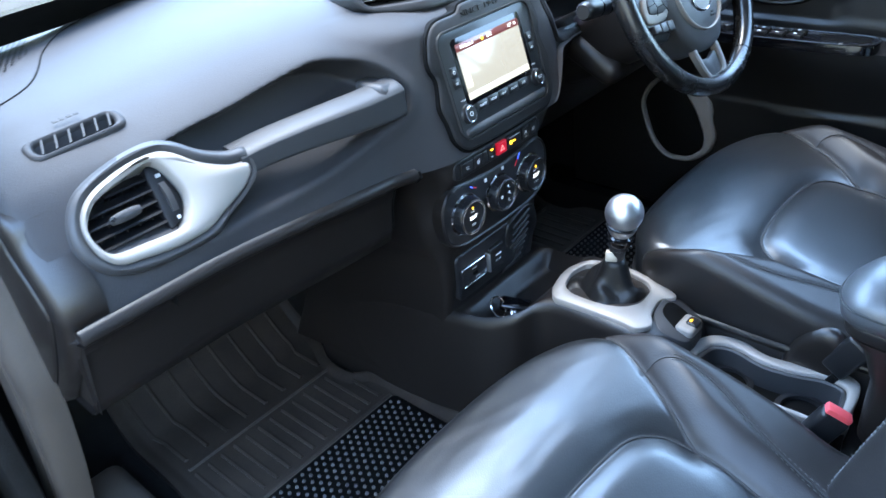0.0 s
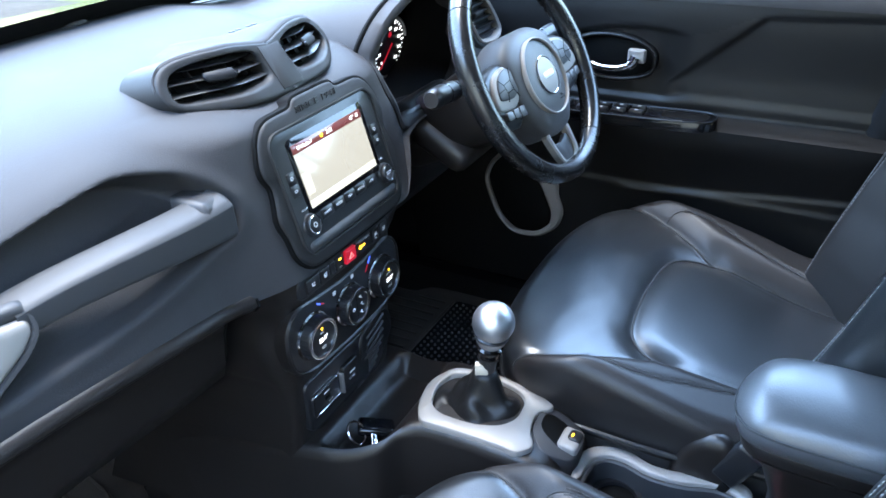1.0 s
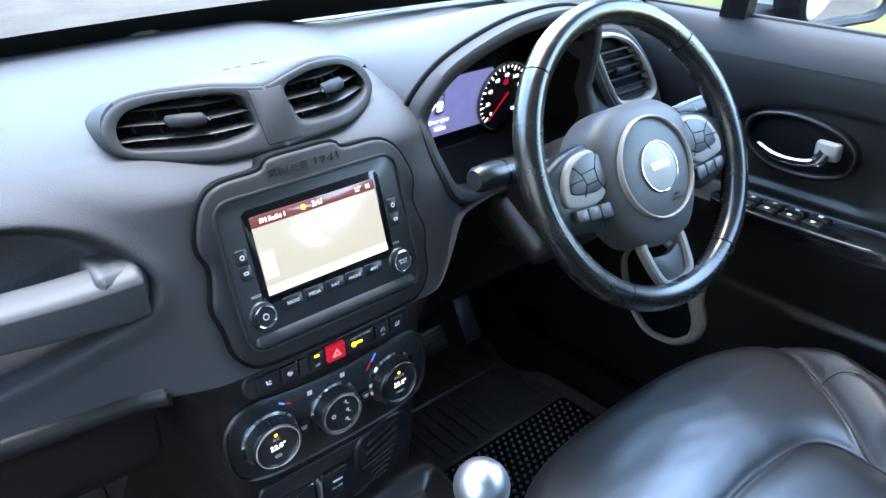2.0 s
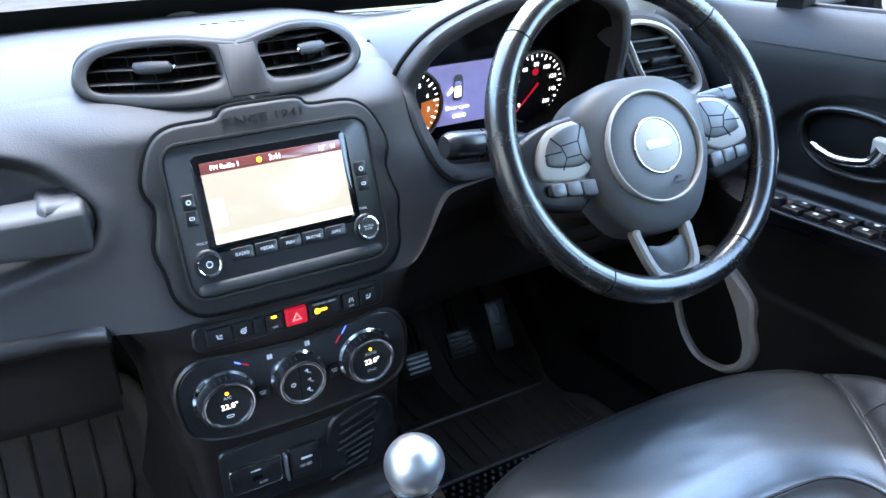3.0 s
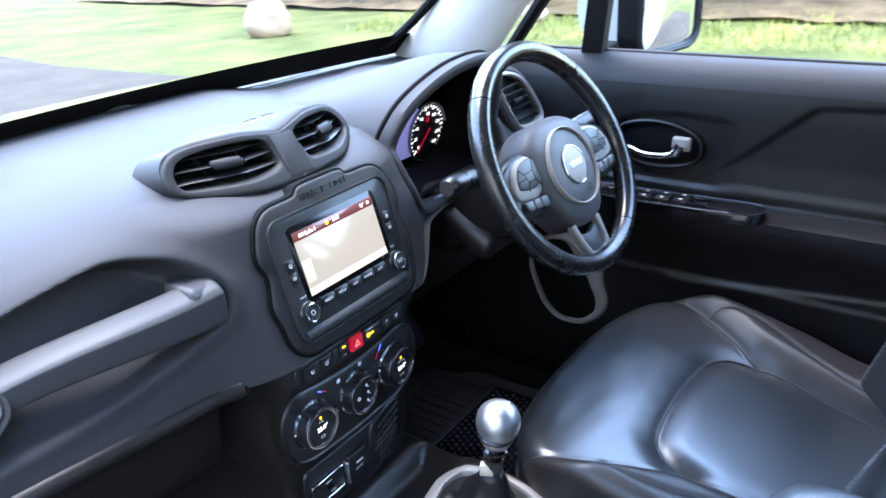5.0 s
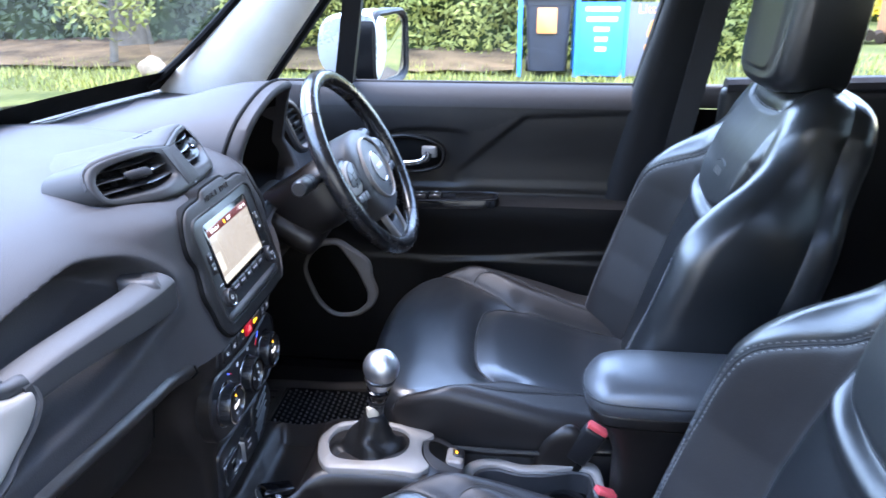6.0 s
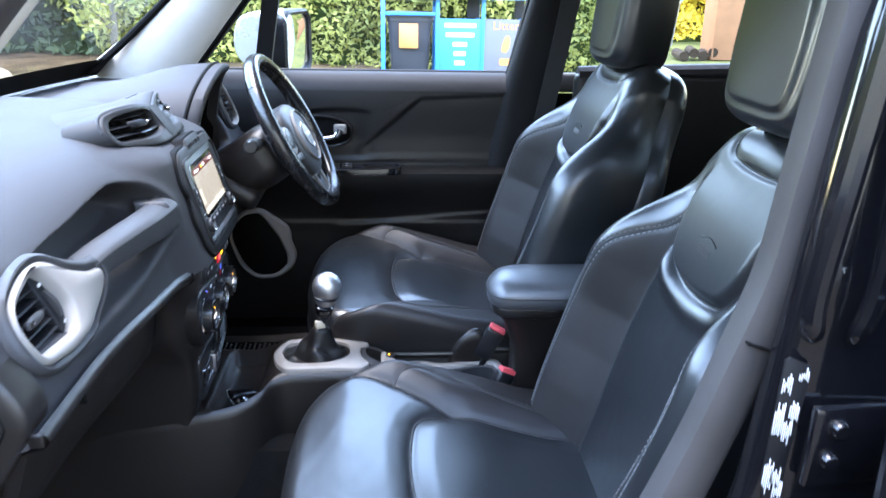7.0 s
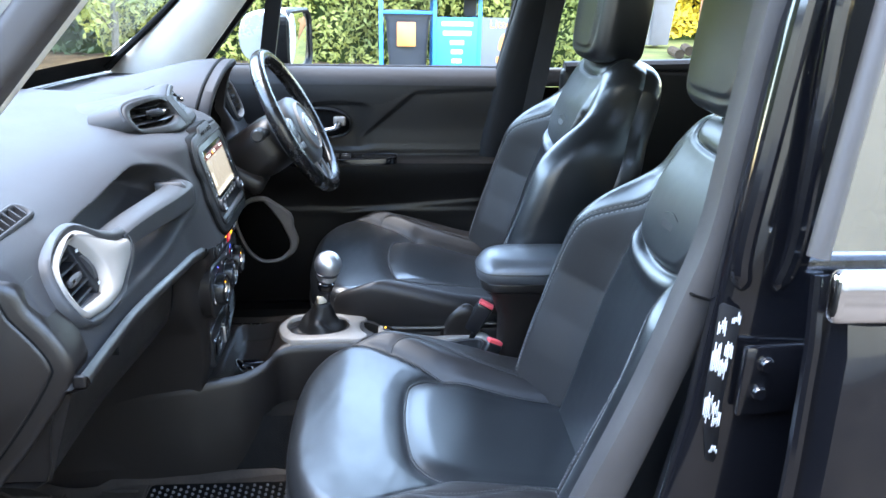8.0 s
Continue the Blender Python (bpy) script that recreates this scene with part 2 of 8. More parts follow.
DASH = material("soft_touch_dash", (0.032, 0.0305, 0.0318), 0.62, spec=0.25, vary=0.10, scale=9, grain=0.30, grain_scale=700, rough_vary=0.05)
DASH_LOW = material("hard_grained_plastic", (0.0115, 0.0090, 0.0079), 0.36, spec=0.50, vary=0.1, scale=9, grain=0.25, grain_scale=800)
HANDLE = material("handle_plastic", (0.036, 0.0352, 0.0362), 0.50, spec=0.35, vary=0.08, scale=12, grain=0.15, grain_scale=900)
BEZEL = material("bezel_plastic", (0.020, 0.0192, 0.0192), 0.52, spec=0.22, vary=0.08, scale=14, grain=0.08, grain_scale=1200)
PANEL = material("satin_black_panel", (0.012, 0.012, 0.013), 0.32, vary=0.1, scale=20, rough_vary=0.05)
GLOSS = material("gloss_black", (0.004, 0.004, 0.005), 0.12, vary=0.1, scale=20, rough_vary=0.04)
VENT_BLACK = material("vent_black", (0.006, 0.006, 0.007), 0.5, spec=0.22, vary=0.1, scale=30)
# near-black, also painted as the shade inside wells, vents, slots and gaps
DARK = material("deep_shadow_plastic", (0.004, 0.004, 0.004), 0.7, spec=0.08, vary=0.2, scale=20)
SILVER = material("satin_silver_paint", (0.27, 0.245, 0.222), 0.58, metal=0.25, vary=0.03, scale=20, rough_vary=0.05)
SILVER_DARK = material("dark_silver_paint", (0.26, 0.26, 0.27), 0.34, metal=0.75, vary=0.03, scale=20, rough_vary=0.05)
CHROME = material("chrome", (0.8, 0.8, 0.82), 0.08, metal=1.0, vary=0.02, scale=30, rough_vary=0.04)
ALLOY = material("brushed_alloy", (0.60, 0.60, 0.60), 0.40, metal=1.0, vary=0.05, scale=60, rough_vary=0.08)
LEATHER = material("black_leather", (0.0095, 0.0105, 0.0115), 0.32, spec=0.95, vary=0.12, scale=10, grain=0.16, grain_scale=520, wave=0.012, wave_scale=26, rough_vary=0.025)
LEATHER_RIM = material("smooth_rim_leather", (0.010, 0.0092, 0.0088), 0.25, spec=0.7, vary=0.3, scale=40, grain=0.05, grain_scale=700, rough_vary=0.06)
LEATHER_SIDE = material("matt_vinyl_side", (0.0165, 0.0142, 0.0136), 0.44, spec=0.42, vary=0.12, scale=12, grain=0.2, grain_scale=500)
ARM_VINYL = material("soft_armrest_vinyl", (0.062, 0.063, 0.066), 0.36, spec=0.8, vary=0.1, scale=12, grain=0.2, grain_scale=500)
THREAD = material("grey_thread", (0.17, 0.165, 0.16), 0.8, vary=0.2, scale=200)
THREAD_SEAT = material("dull_grey_thread", (0.06, 0.058, 0.056), 0.8, vary=0.2, scale=200)
BOOT = material("soft_boot_leather", (0.007, 0.0067, 0.0067), 0.42, spec=0.3, vary=0.15, scale=30, grain=0.2, grain_scale=500)
THREAD_DARK = material("black_thread", (0.02, 0.02, 0.02), 0.7, vary=0.2, scale=200)
CARPET = material("black_carpet", (0.010, 0.0095, 0.009), 0.95, spec=0.1, vary=0.35, scale=40, grain=1.0, grain_scale=500)
RUBBER = material("rubber_mat", (0.022, 0.0175, 0.0142), 0.52, spec=0.35, vary=0.25, scale=18, grain=0.15, grain_scale=600, tint=(0.040, 0.030, 0.023))
SEAL = material("door_seal_rubber", (0.040, 0.035, 0.033), 0.55, vary=0.12, scale=20, grain=0.1, grain_scale=900)
PAINT = material("black_car_paint", (0.004, 0.004, 0.005), 0.12, vary=0.1, scale=10, coat=0.35, rough_vary=0.02)
PAINT_SILVER = material("silver_mirror_paint", (0.62, 0.64, 0.66), 0.3, metal=0.3, vary=0.03, scale=10, coat=0.6)
PILLAR = material("light_grey_woven_trim", (0.50, 0.47, 0.42), 0.85, spec=0.2, vary=0.05, scale=30, grain=0.5, grain_scale=700)
HEADLINER = material("grey_headliner", (0.42, 0.41, 0.40), 0.95, spec=0.1, vary=0.06, scale=30, grain=0.5, grain_scale=500)
DOOR = material("door_card_plastic", (0.0080, 0.0072, 0.0070), 0.40, spec=0.45, vary=0.1, scale=10, grain=0.22, grain_scale=700)
DOOR_SOFT = material("soft_door_top", (0.0105, 0.0098, 0.0098), 0.46, spec=0.32, vary=0.1, scale=10, grain=0.22, grain_scale=700)
RED = material("red_plastic", (0.75, 0.09, 0.10), 0.4, vary=0.05, scale=40)
SCREEN = lit_page("lit_screen", (0.90, 0.90, 0.83), (0.98, 0.96, 0.86), 0.025)
SCREEN_BAR = material("lit_screen_bar", (0.075, 0.022, 0.022), 0.15, vary=0.05, scale=20, glow=0.075)
SCREEN_PALE = lit_page("lit_screen_pale", (0.60, 0.64, 0.56), (0.78, 0.80, 0.74), 0.058)
PRINT = material("white_print", (0.75, 0.75, 0.75), 0.5, vary=0.02, scale=50)
LIT_WHITE = material("lit_white", (0.9, 0.95, 1.0), 0.4, vary=0.02, scale=50, glow=0.13)
LIT_AMBER = material("lit_amber", (1.0, 0.42, 0.02), 0.4, vary=0.02, scale=50, glow=0.22)
LIT_RED = material("lit_red", (0.62, 0.01, 0.03), 0.35, vary=0.05, scale=50, glow=0.013)
LIT_BLUE = material("lit_blue", (0.05, 0.12, 0.9), 0.4, vary=0.02, scale=50, glow=0.12)
LIT_VIOLET = material("lit_cluster", (0.17, 0.17, 0.36), 0.2, vary=0.1, scale=40, glow=0.030)
GLASS = glass("window_glass", (0.93, 0.96, 0.94))
PRIVACY = glass("dark_privacy_glass", (0.10, 0.11, 0.11), least=0.24)
MIRROR = material("mirror_glass", (0.9, 0.9, 0.9), 0.01, metal=1.0, vary=0.01, scale=10, rough_vary=0.0)
LIT_PINK = material("lit_red_mark", (1.0, 0.22, 0.22), 0.35, vary=0.05, scale=50, glow=0.05)
# pale grey in place of the glints on the mats' studs
STUD_GLINT = material("glint_rubber_stud", (0.10, 0.098, 0.095), 0.35, vary=0.3, scale=120)
HUB = material("padded_hub_vinyl", (0.060, 0.0585, 0.059), 0.5, spec=0.4, vary=0.08, scale=12, grain=0.2, grain_scale=800)
SPEAKER_GREY = material("grey_speaker_trim", (0.20, 0.185, 0.175), 0.5, vary=0.08, scale=14, grain=0.15)
SILL_TRIM = material("warm_grey_sill_rubber", (0.056, 0.045, 0.037), 0.6, vary=0.2, scale=14, grain=0.25, grain_scale=500)
PILLAR_DARK = material("black_pillar_trim", (0.0065, 0.0065, 0.0075), 0.62, spec=0.25, vary=0.1, scale=14, grain=0.2)
WEBBING = material("seat_belt_webbing", (0.016, 0.016, 0.017), 0.7, vary=0.15, scale=40, grain=0.6, grain_scale=700)


# ---- the car's shell ----
car = thing("car_body", (0, -0.6, 0), "black car shell with its passenger side door opening wide open", "car body", kind="structure")
SILL_Z, FLOOR_Z, BELT_Z, ROOF_Z = 0.46, 0.40, 1.125, 1.60


def strut(path, width, thick, material_, name, label="", bulge=0.3):
    """A pillar: path of points, its section a rounded flat bar; width along y, thick along x."""
    bm = bmesh.new()
    rows = []
    sec = rounded(1.0, 1.0, 0.3, 4)
    for (x, y, z, k) in path:
        rows.append([Vector((x + b * thick, y + a * width * k, z)) for a, b in sec])
    rings(bm, rows, cap0=True, cap1=True)
    return part(name, bm, material_, car, label)


# windscreen line: y and z of the glass, from its base to its header
def screen_y(z, x):
    return 0.47 - 0.10 * (x / 0.7) ** 2 - (z - 1.12) * 1.02


bm = sheet(lambda u, v: Vector((u, screen_y(v, u), v)), span(-0.66, 0.66, 24), span(1.085, 1.60, 10))
windscreen = part("windscreen", bm, GLASS, car)
windscreen.visible_shadow = False
# black printed border of the glass, along its base and up the far pillar
part("glass_border", sheet(lambda u, v: Vector((u, screen_y(v, u) - 0.004, v)), span(-0.66, 0.66, 30), [1.122 + 0.004 * k for k in range(12)]), DARK, car, "black printed border of the windscreen")
part("pillar_border", tube(spline([(0.565, screen_y(1.135, 0.565) - 0.006, 1.135), (0.602, screen_y(1.19, 0.60) - 0.004, 1.19), (0.618, screen_y(1.30, 0.62) - 0.004, 1.30), (0.612, screen_y(1.45, 0.61) - 0.004, 1.45)], 16), 0.009, 8), DARK, car)
# roof: a curved shell with a thickness
roof_x, roof_y = span(-0.66, 0.66, 16), span(-2.3, -0.02, 18)


def roof_z(x, y, lift=0.0):
    return ROOF_Z + 0.045 - 0.06 * (x / 0.66) ** 2 - 0.05 * ((y + 1.1) / 1.2) ** 2 + lift


part("roof_lining", sheet(lambda u, v: Vector((u, v, roof_z(u, v))), roof_x, roof_y), HEADLINER, car, "pale grey cloth roof lining")
part("roof_skin", sheet(lambda u, v: Vector((u * 1.06, v, roof_z(u, v, 0.035))), roof_x, roof_y), PAINT, car)
# windscreen pillars: light cloth trim within
for side in (1, -1):
    rows = []
    for i in range(13):
        z = mix(1.09, 1.62, i / 12)
        yf = screen_y(z, 0.66) + 0.055 * smooth01(1.35, 1.09, z)
        yb = mix(0.155, -0.225, (z - 1.13) / 0.47) + 0.02 if side > 0 else mix(0.160, -0.262, (z - 1.13) / 0.47)
        x0 = 0.68 - 0.05 * (z - 1.1)
        sec = [(x0 - 0.035, yf), (x0 - 0.06, mix(yf, yb, 0.18)), (x0 - 0.066, mix(yf, yb, 0.45)), (x0 - 0.058, mix(yf, yb, 0.75)), (x0 - 0.03, yb - 0.004),
               (x0 + 0.0, yb), (x0 + 0.03, mix(yf, yb, 0.8)), (x0 + 0.03, mix(yf, yb, 0.2))]
        rows.append([Vector((side * q.x, q.y, z)) for q in spline([(*q, 0) for q in sec], 32, True)])
    part("windscreen_pillar_trim", rings(bmesh.new(), rows, cap0=True, cap1=True), PILLAR, car, "pale grey cloth-covered windscreen pillar trim")
# outer skin of the near windscreen pillar with its seal
for off, wid, m_, nm in ((0.080, 0.05, PAINT, "windscreen_pillar_skin"), (0.009, 0.050, SEAL, "door_seal")):
    rows = []
    for i in range(13):
        z = mix(1.06, 1.60, i / 12)
        y = mix(0.185, -0.255, (z - 1.1) / 0.5) + off
        rows.append([Vector((-0.715 + 0.06 * (z - 1.1) + 0.03 * b, y + wid * a, z)) for a, b in rounded(1, 1.6, 0.3, 4)])
    part(nm, rings(bmesh.new(), rows, cap0=True, cap1=True), m_, car)
# door opening: the seal down its front edge and the sill trim
rows = []
for p in spline([(0.215, 1.12, 0), (0.205, 0.98, 0), (0.198, 0.845, 0), (0.206, 0.773, 0), (0.254, 0.631, 0), (0.320, 0.490, 0), (0.36, 0.40, 0)], 30):
    rows.append([Vector((-0.682 + b * 0.022, p.x + a * 0.055, p.y)) for a, b in ((-1, 0.8), (-1, -0.4), (-0.85, -0.9), (-0.5, -1.0), (-0.38, -0.7), (-0.3, -1.0), (0.5, -1.0), (0.9, -0.7), (1, 0.0), (1, 0.8))])
part("opening_seal", rings(bmesh.new(), rows, cap0=True, cap1=True), SILL_TRIM, car, "warm grey rubber seal down the door opening", angle=50)
part("sill_trim", box((0.13, 1.25, 0.06), pose(-0.655, -0.27, 0.450), 0.022, 3), SILL_TRIM, car, "warm grey sill trim")
# far door pillar and rear side
strut([(0.735, -0.60, 0.40, 1.0), (0.735, -0.62, 0.7, 1.0), (0.735, -0.705, 1.10, 1.0), (0.70, -0.78, 1.40, 1.0), (0.66, -0.82, 1.62, 1.1)], 0.13, 0.08, PILLAR_DARK, "door_pillar_trim", "dark plastic door pillar trim")
# near door pillar: trim, seal, painted flange
strut([(-0.72, -0.70, 0.30, 1.6), (-0.72, -0.74, 0.62, 1.45), (-0.72, -0.765, 0.9, 1.15), (-0.715, -0.775, 1.10, 1.0), (-0.70, -0.80, 1.33, 0.95), (-0.66, -0.86, 1.62, 0.9)], 0.15, 0.05, PAINT, "door_pillar", "gloss black painted door pillar")
# sills, floor, sides and the rest of the shell
for side in (1, -1):
    part("sill", box((0.12, 1.9, 0.16), pose(side * 0.76, -0.55, SILL_Z - 0.09), 0.03, 3), PAINT, car)
bm = sheet(lambda u, v: Vector((u, v, FLOOR_Z + 0.16 * smooth01(0.38, 0.62, v) + 0.13 * smooth01(0.17, 0.11, abs(u - 0.02)))), span(-0.72, 0.72, 72), span(-2.2, 0.66, 60))
part("floor_carpet", bm, CARPET, car, "black floor carpet")
part("bulkhead", sheet(lambda u, v: Vector((u, 0.40 + 0.22 * smooth01(0.9, 0.5, v), v)), span(-0.74, 0.74, 8), span(0.40, 1.10, 20)), CARPET, car)
for side in (1, -1):
    part("footwell_side", box((0.03, 0.50, 0.66), pose(side * 0.735, 0.47, 0.73), 0.01), CARPET, car)
part("rear_bulkhead", box((1.4, 0.04, 0.75), pose(0, -2.2, 0.75), 0.02), CARPET, car)
part("tailgate", box((1.36, 0.05, 0.20), pose(0, -2.25, 1.2), 0.02), DOOR, car)
# unseen pane, added dark to hold back light from behind
part("rear_window", sheet(lambda u, v: Vector((u, -2.26 + 0.3 * (v - 1.28), v)), span(-0.68, 0.68, 6), span(1.28, 1.60, 4)), PRIVACY, car, "dark tailgate glass")
# rear doors, both shut: inner card, painted skin, glass, frame
for side in (1, -1):
    rd = thing("rear_door", (side * 0.76, -1.3, 0.4), "shut rear door of the car, black outside", "car door")
    part("door_card", box((0.05, 0.98, 0.72), pose(side * 0.735, -1.32, 0.77), 0.02, 3), DOOR, rd)
    part("door_card_roll", tube([(side * 0.735, y, 1.125 + 0.03 * (-0.85 - y)) for y in span(-1.8, -0.84, 8)], 0.022, 10), DASH, rd)
    pane = part("window_pane", sheet(lambda u, v: Vector((side * (0.795 - 0.125 * (v - 1.1)), -1.80 + (u + 1.80) * (1.06 - 0.17 * (v - 1.1)) / 1.06, v)), span(-1.80, -0.745, 6), span(1.10, 1.56, 6)), PRIVACY if side < 0 else GLASS, rd)
    pane.visible_shadow = False
    skin = []
    for z, x in ((0.34, 0.80), (0.5, 0.835), (0.7, 0.85), (0.9, 0.85), (1.03, 0.845), (1.06, 0.835)):
        skin.append([Vector((side * (x - 0.04 * smooth01(-0.785, -0.757, y) ** 2), y, z)) for y in span(-1.82, -0.757, 60)])
    bm = rings(bmesh.new(), skin, closed=False)
    part("door_skin", bm, PAINT, rd, "gloss black door skin")
    part("window_strip", box((0.022, 1.07, 0.055), pose(side * 0.832, -1.285, 1.090), 0.010, 3), CHROME if side < 0 else SEAL, rd, "bright window sill strip" if side < 0 else "")
    part("window_frame", tube([(side * 0.805, -0.748, 1.12), (side * 0.77, -0.793, 1.40), (side * 0.742, -0.828, 1.58), (side * 0.735, -1.2, 1.60), (side * 0.735, -1.8, 1.56)], 0.011, 12), SEAL, rd)
    part("door_edge", tube([(side * x, -0.757, z) for z, x in ((0.36, 0.77), (0.5, 0.803), (0.7, 0.818), (0.9, 0.818), (1.03, 0.812), (1.10, 0.80))], 0.009, 10), PAINT, rd)
    part("rear_pillar", box((0.08, 0.42, 0.62), pose(side * 0.72, -2.02, 1.33), 0.03), DOOR, car)
    part("rear_wing", box((0.10, 0.60, 0.85), pose(side * 0.78, -2.05, 0.72), 0.04), PAINT, car)
    part("front_wing", box((0.10, 0.95, 0.55), pose(side * 0.80, 0.78, 0.72), 0.05, 3), PAINT, car)
# bonnet, seen low over the scuttle
bm = sheet(lambda u, v: Vector((u, v, 1.088 - 0.10 * smooth01(0.6, 1.5, v) - 0.02 * (u / 0.8) ** 2 - 0.35 * smooth01(1.25, 1.55, v))), span(-0.78, 0.78, 24), span(0.50, 1.50, 20))
part("bonnet", bm, PAINT, car, "black bonnet")
part("scuttle", box((1.38, 0.16, 0.05), pose(0, 0.50, 1.065), 0.012), VENT_BLACK, car, "matt black scuttle below the windscreen")
for k, x in enumerate((-0.35, 0.30)):
    part("wiper_arm", tube(spline([(x, 0.47, 1.10), (x + 0.25, 0.455, 1.115), (x + 0.52, 0.445, 1.108)], 10), 0.008, 8), VENT_BLACK, car)
for side in (1, -1):
    for y in (0.95, -1.65):
        wheel = thing("road_wheel", (side * 0.78, y, 0), "black rubber tyre on a dark wheel", "wheel", group="road wheels")
        at = lambda a, b, h, side=side, y=y: Vector((side * (0.70 + h), y + a, 0.34 + b))
        part("tyre", lathe([(0.22, 0.0), (0.31, 0.0), (0.34, 0.03), (0.34, 0.15), (0.31, 0.18), (0.22, 0.18)], at, 36), RUBBER, wheel)
        part("rim", lathe([(0.05, 0.03), (0.22, 0.03), (0.22, 0.15), (0.18, 0.13), (0.05, 0.15)], at, 30), SILVER_DARK, wheel)


# ---- dashboard ----
dash = thing("dashboard", (0, 0.2, 0.9), "charcoal soft-touch car dashboard with a recessed grab handle", "dashboard")
MID = [(0.000, 0.905), (0.010, 0.960), (0.016, 1.017), (0.032, 1.045), (0.052, 1.075), (0.080, 1.098), (0.130, 1.117), (0.200, 1.127), (0.300, 1.133), (0.400, 1.138), (0.520, 1.138)]
END = [(0.030, 0.905), (0.042, 0.960), (0.060, 1.003), (0.085, 1.043), (0.108, 1.063), (0.134, 1.077), (0.165, 1.088), (0.210, 1.100), (0.300, 1.112), (0.390, 1.117), (0.500, 1.112)]
MID_S, END_S = spline([(0, *p) for p in MID], 400), spline([(0, *p) for p in END], 400)
MID_Z, MID_Y = np.array([p.z for p in MID_S]), np.array([p.y for p in MID_S])
END_Z, END_Y = np.array([p.z for p in END_S]), np.array([p.y for p in END_S])


def blend(x):
    return smooth01(0.17, 0.52, -x) if x < 0 else smooth01(0.14, 0.30, x)


def face_y(x, z):
    """How far forward the dashboard's front lies at a height, up to 1.10 m."""
    t = blend(x)
    return mix(float(np.interp(z, MID_Z[:300], MID_Y[:300])), float(np.interp(z, END_Z[:300], END_Y[:300])), t)


def on_face(a, b, h):
    """A place on the dashboard's front: x, height and the lift off the surface."""
    y = face_y(a, b)
    s = (face_y(a, b + 0.004) - face_y(a, b - 0.004)) / 0.008
    s = min(s, 2.0)
    n = Vector((0, -1, s)).normalized()
    return Vector((a, y, b)) + n * h


def smooth2(points, n, start=180.0, fine=240):
    """A smooth closed outline of n points through a few corners."""
    return sample([(p.x, p.y) for p in spline([(*q, 0) for q in points], fine, True)], n, start)


def cut_corners(points, n, start=180.0, times=2, keep=0.28):
    """A closed outline of n points along straight sides whose corners are rounded off."""
    p = [tuple(q) for q in points]
    for _ in range(times):
        p = [(mix(a[0], b[0], f), mix(a[1], b[1], f)) for a, b in zip(p, p[1:] + p[:1]) for f in (keep, 1 - keep)]
    return sample(p, n, start)


def within(outline):
    """A function that gives the distance into a closed outline, negative outside it."""
    ax, az = np.array([p[0] for p in outline]), np.array([p[1] for p in outline])
    bx, bz = np.roll(ax, -1), np.roll(az, -1)
    ex, ez = bx - ax, bz - az
    ll = ex * ex + ez * ez + 1e-12

    def depth(x, z):
        t = np.clip(((x - ax) * ex + (z - az) * ez) / ll, 0, 1)
        d = float(np.min(np.hypot(x - ax - t * ex, z - az - t * ez)))
        cross = ((az > z) != (bz > z)) & (x < ex * (z - az) / (ez + 1e-12) + ax)
        return d if int(cross.sum()) % 2 else -d

    return depth


RECESS = smooth2([(-0.53, 1.044), (-0.490, 1.050), (-0.436, 1.057), (-0.385, 1.063), (-0.328, 1.073), (-0.283, 1.080), (-0.256, 1.081), (-0.225, 1.074), (-0.198, 1.063), (-0.170, 1.036), (-0.163, 1.011),
                  (-0.176, 0.988), (-0.219, 0.972), (-0.287, 0.957), (-0.348, 0.949), (-0.409, 0.945), (-0.50, 0.950)], 90)
RECESS_FLOOR = ([-0.50, -0.409, -0.348, -0.287, -0.219, -0.176], [0.950, 0.945, 0.949, 0.957, 0.972, 0.988])
HOLE = [(-0.597, 1.008), (-0.577, 1.024), (-0.539, 1.033), (-0.503, 1.036), (-0.490, 1.016), (-0.487, 0.995), (-0.496, 0.977), (-0.509, 0.968), (-0.547, 0.970), (-0.587, 0.975), (-0.599, 0.992)]
# mouth of the instrument hood
HO = [(0.172, 1.075), (0.186, 1.108), (0.225, 1.140), (0.300, 1.166), (0.372, 1.174), (0.435, 1.168), (0.490, 1.146), (0.514, 1.112), (0.520, 1.060), (0.510, 1.005), (0.480, 0.972), (0.372, 0.955), (0.255, 0.962), (0.205, 0.985), (0.178, 1.030)]
ho_ = smooth2(HO, 120)
in_recess, in_hole, in_hood = within(RECESS), within(smooth2(HOLE, 60)), within(ho_)


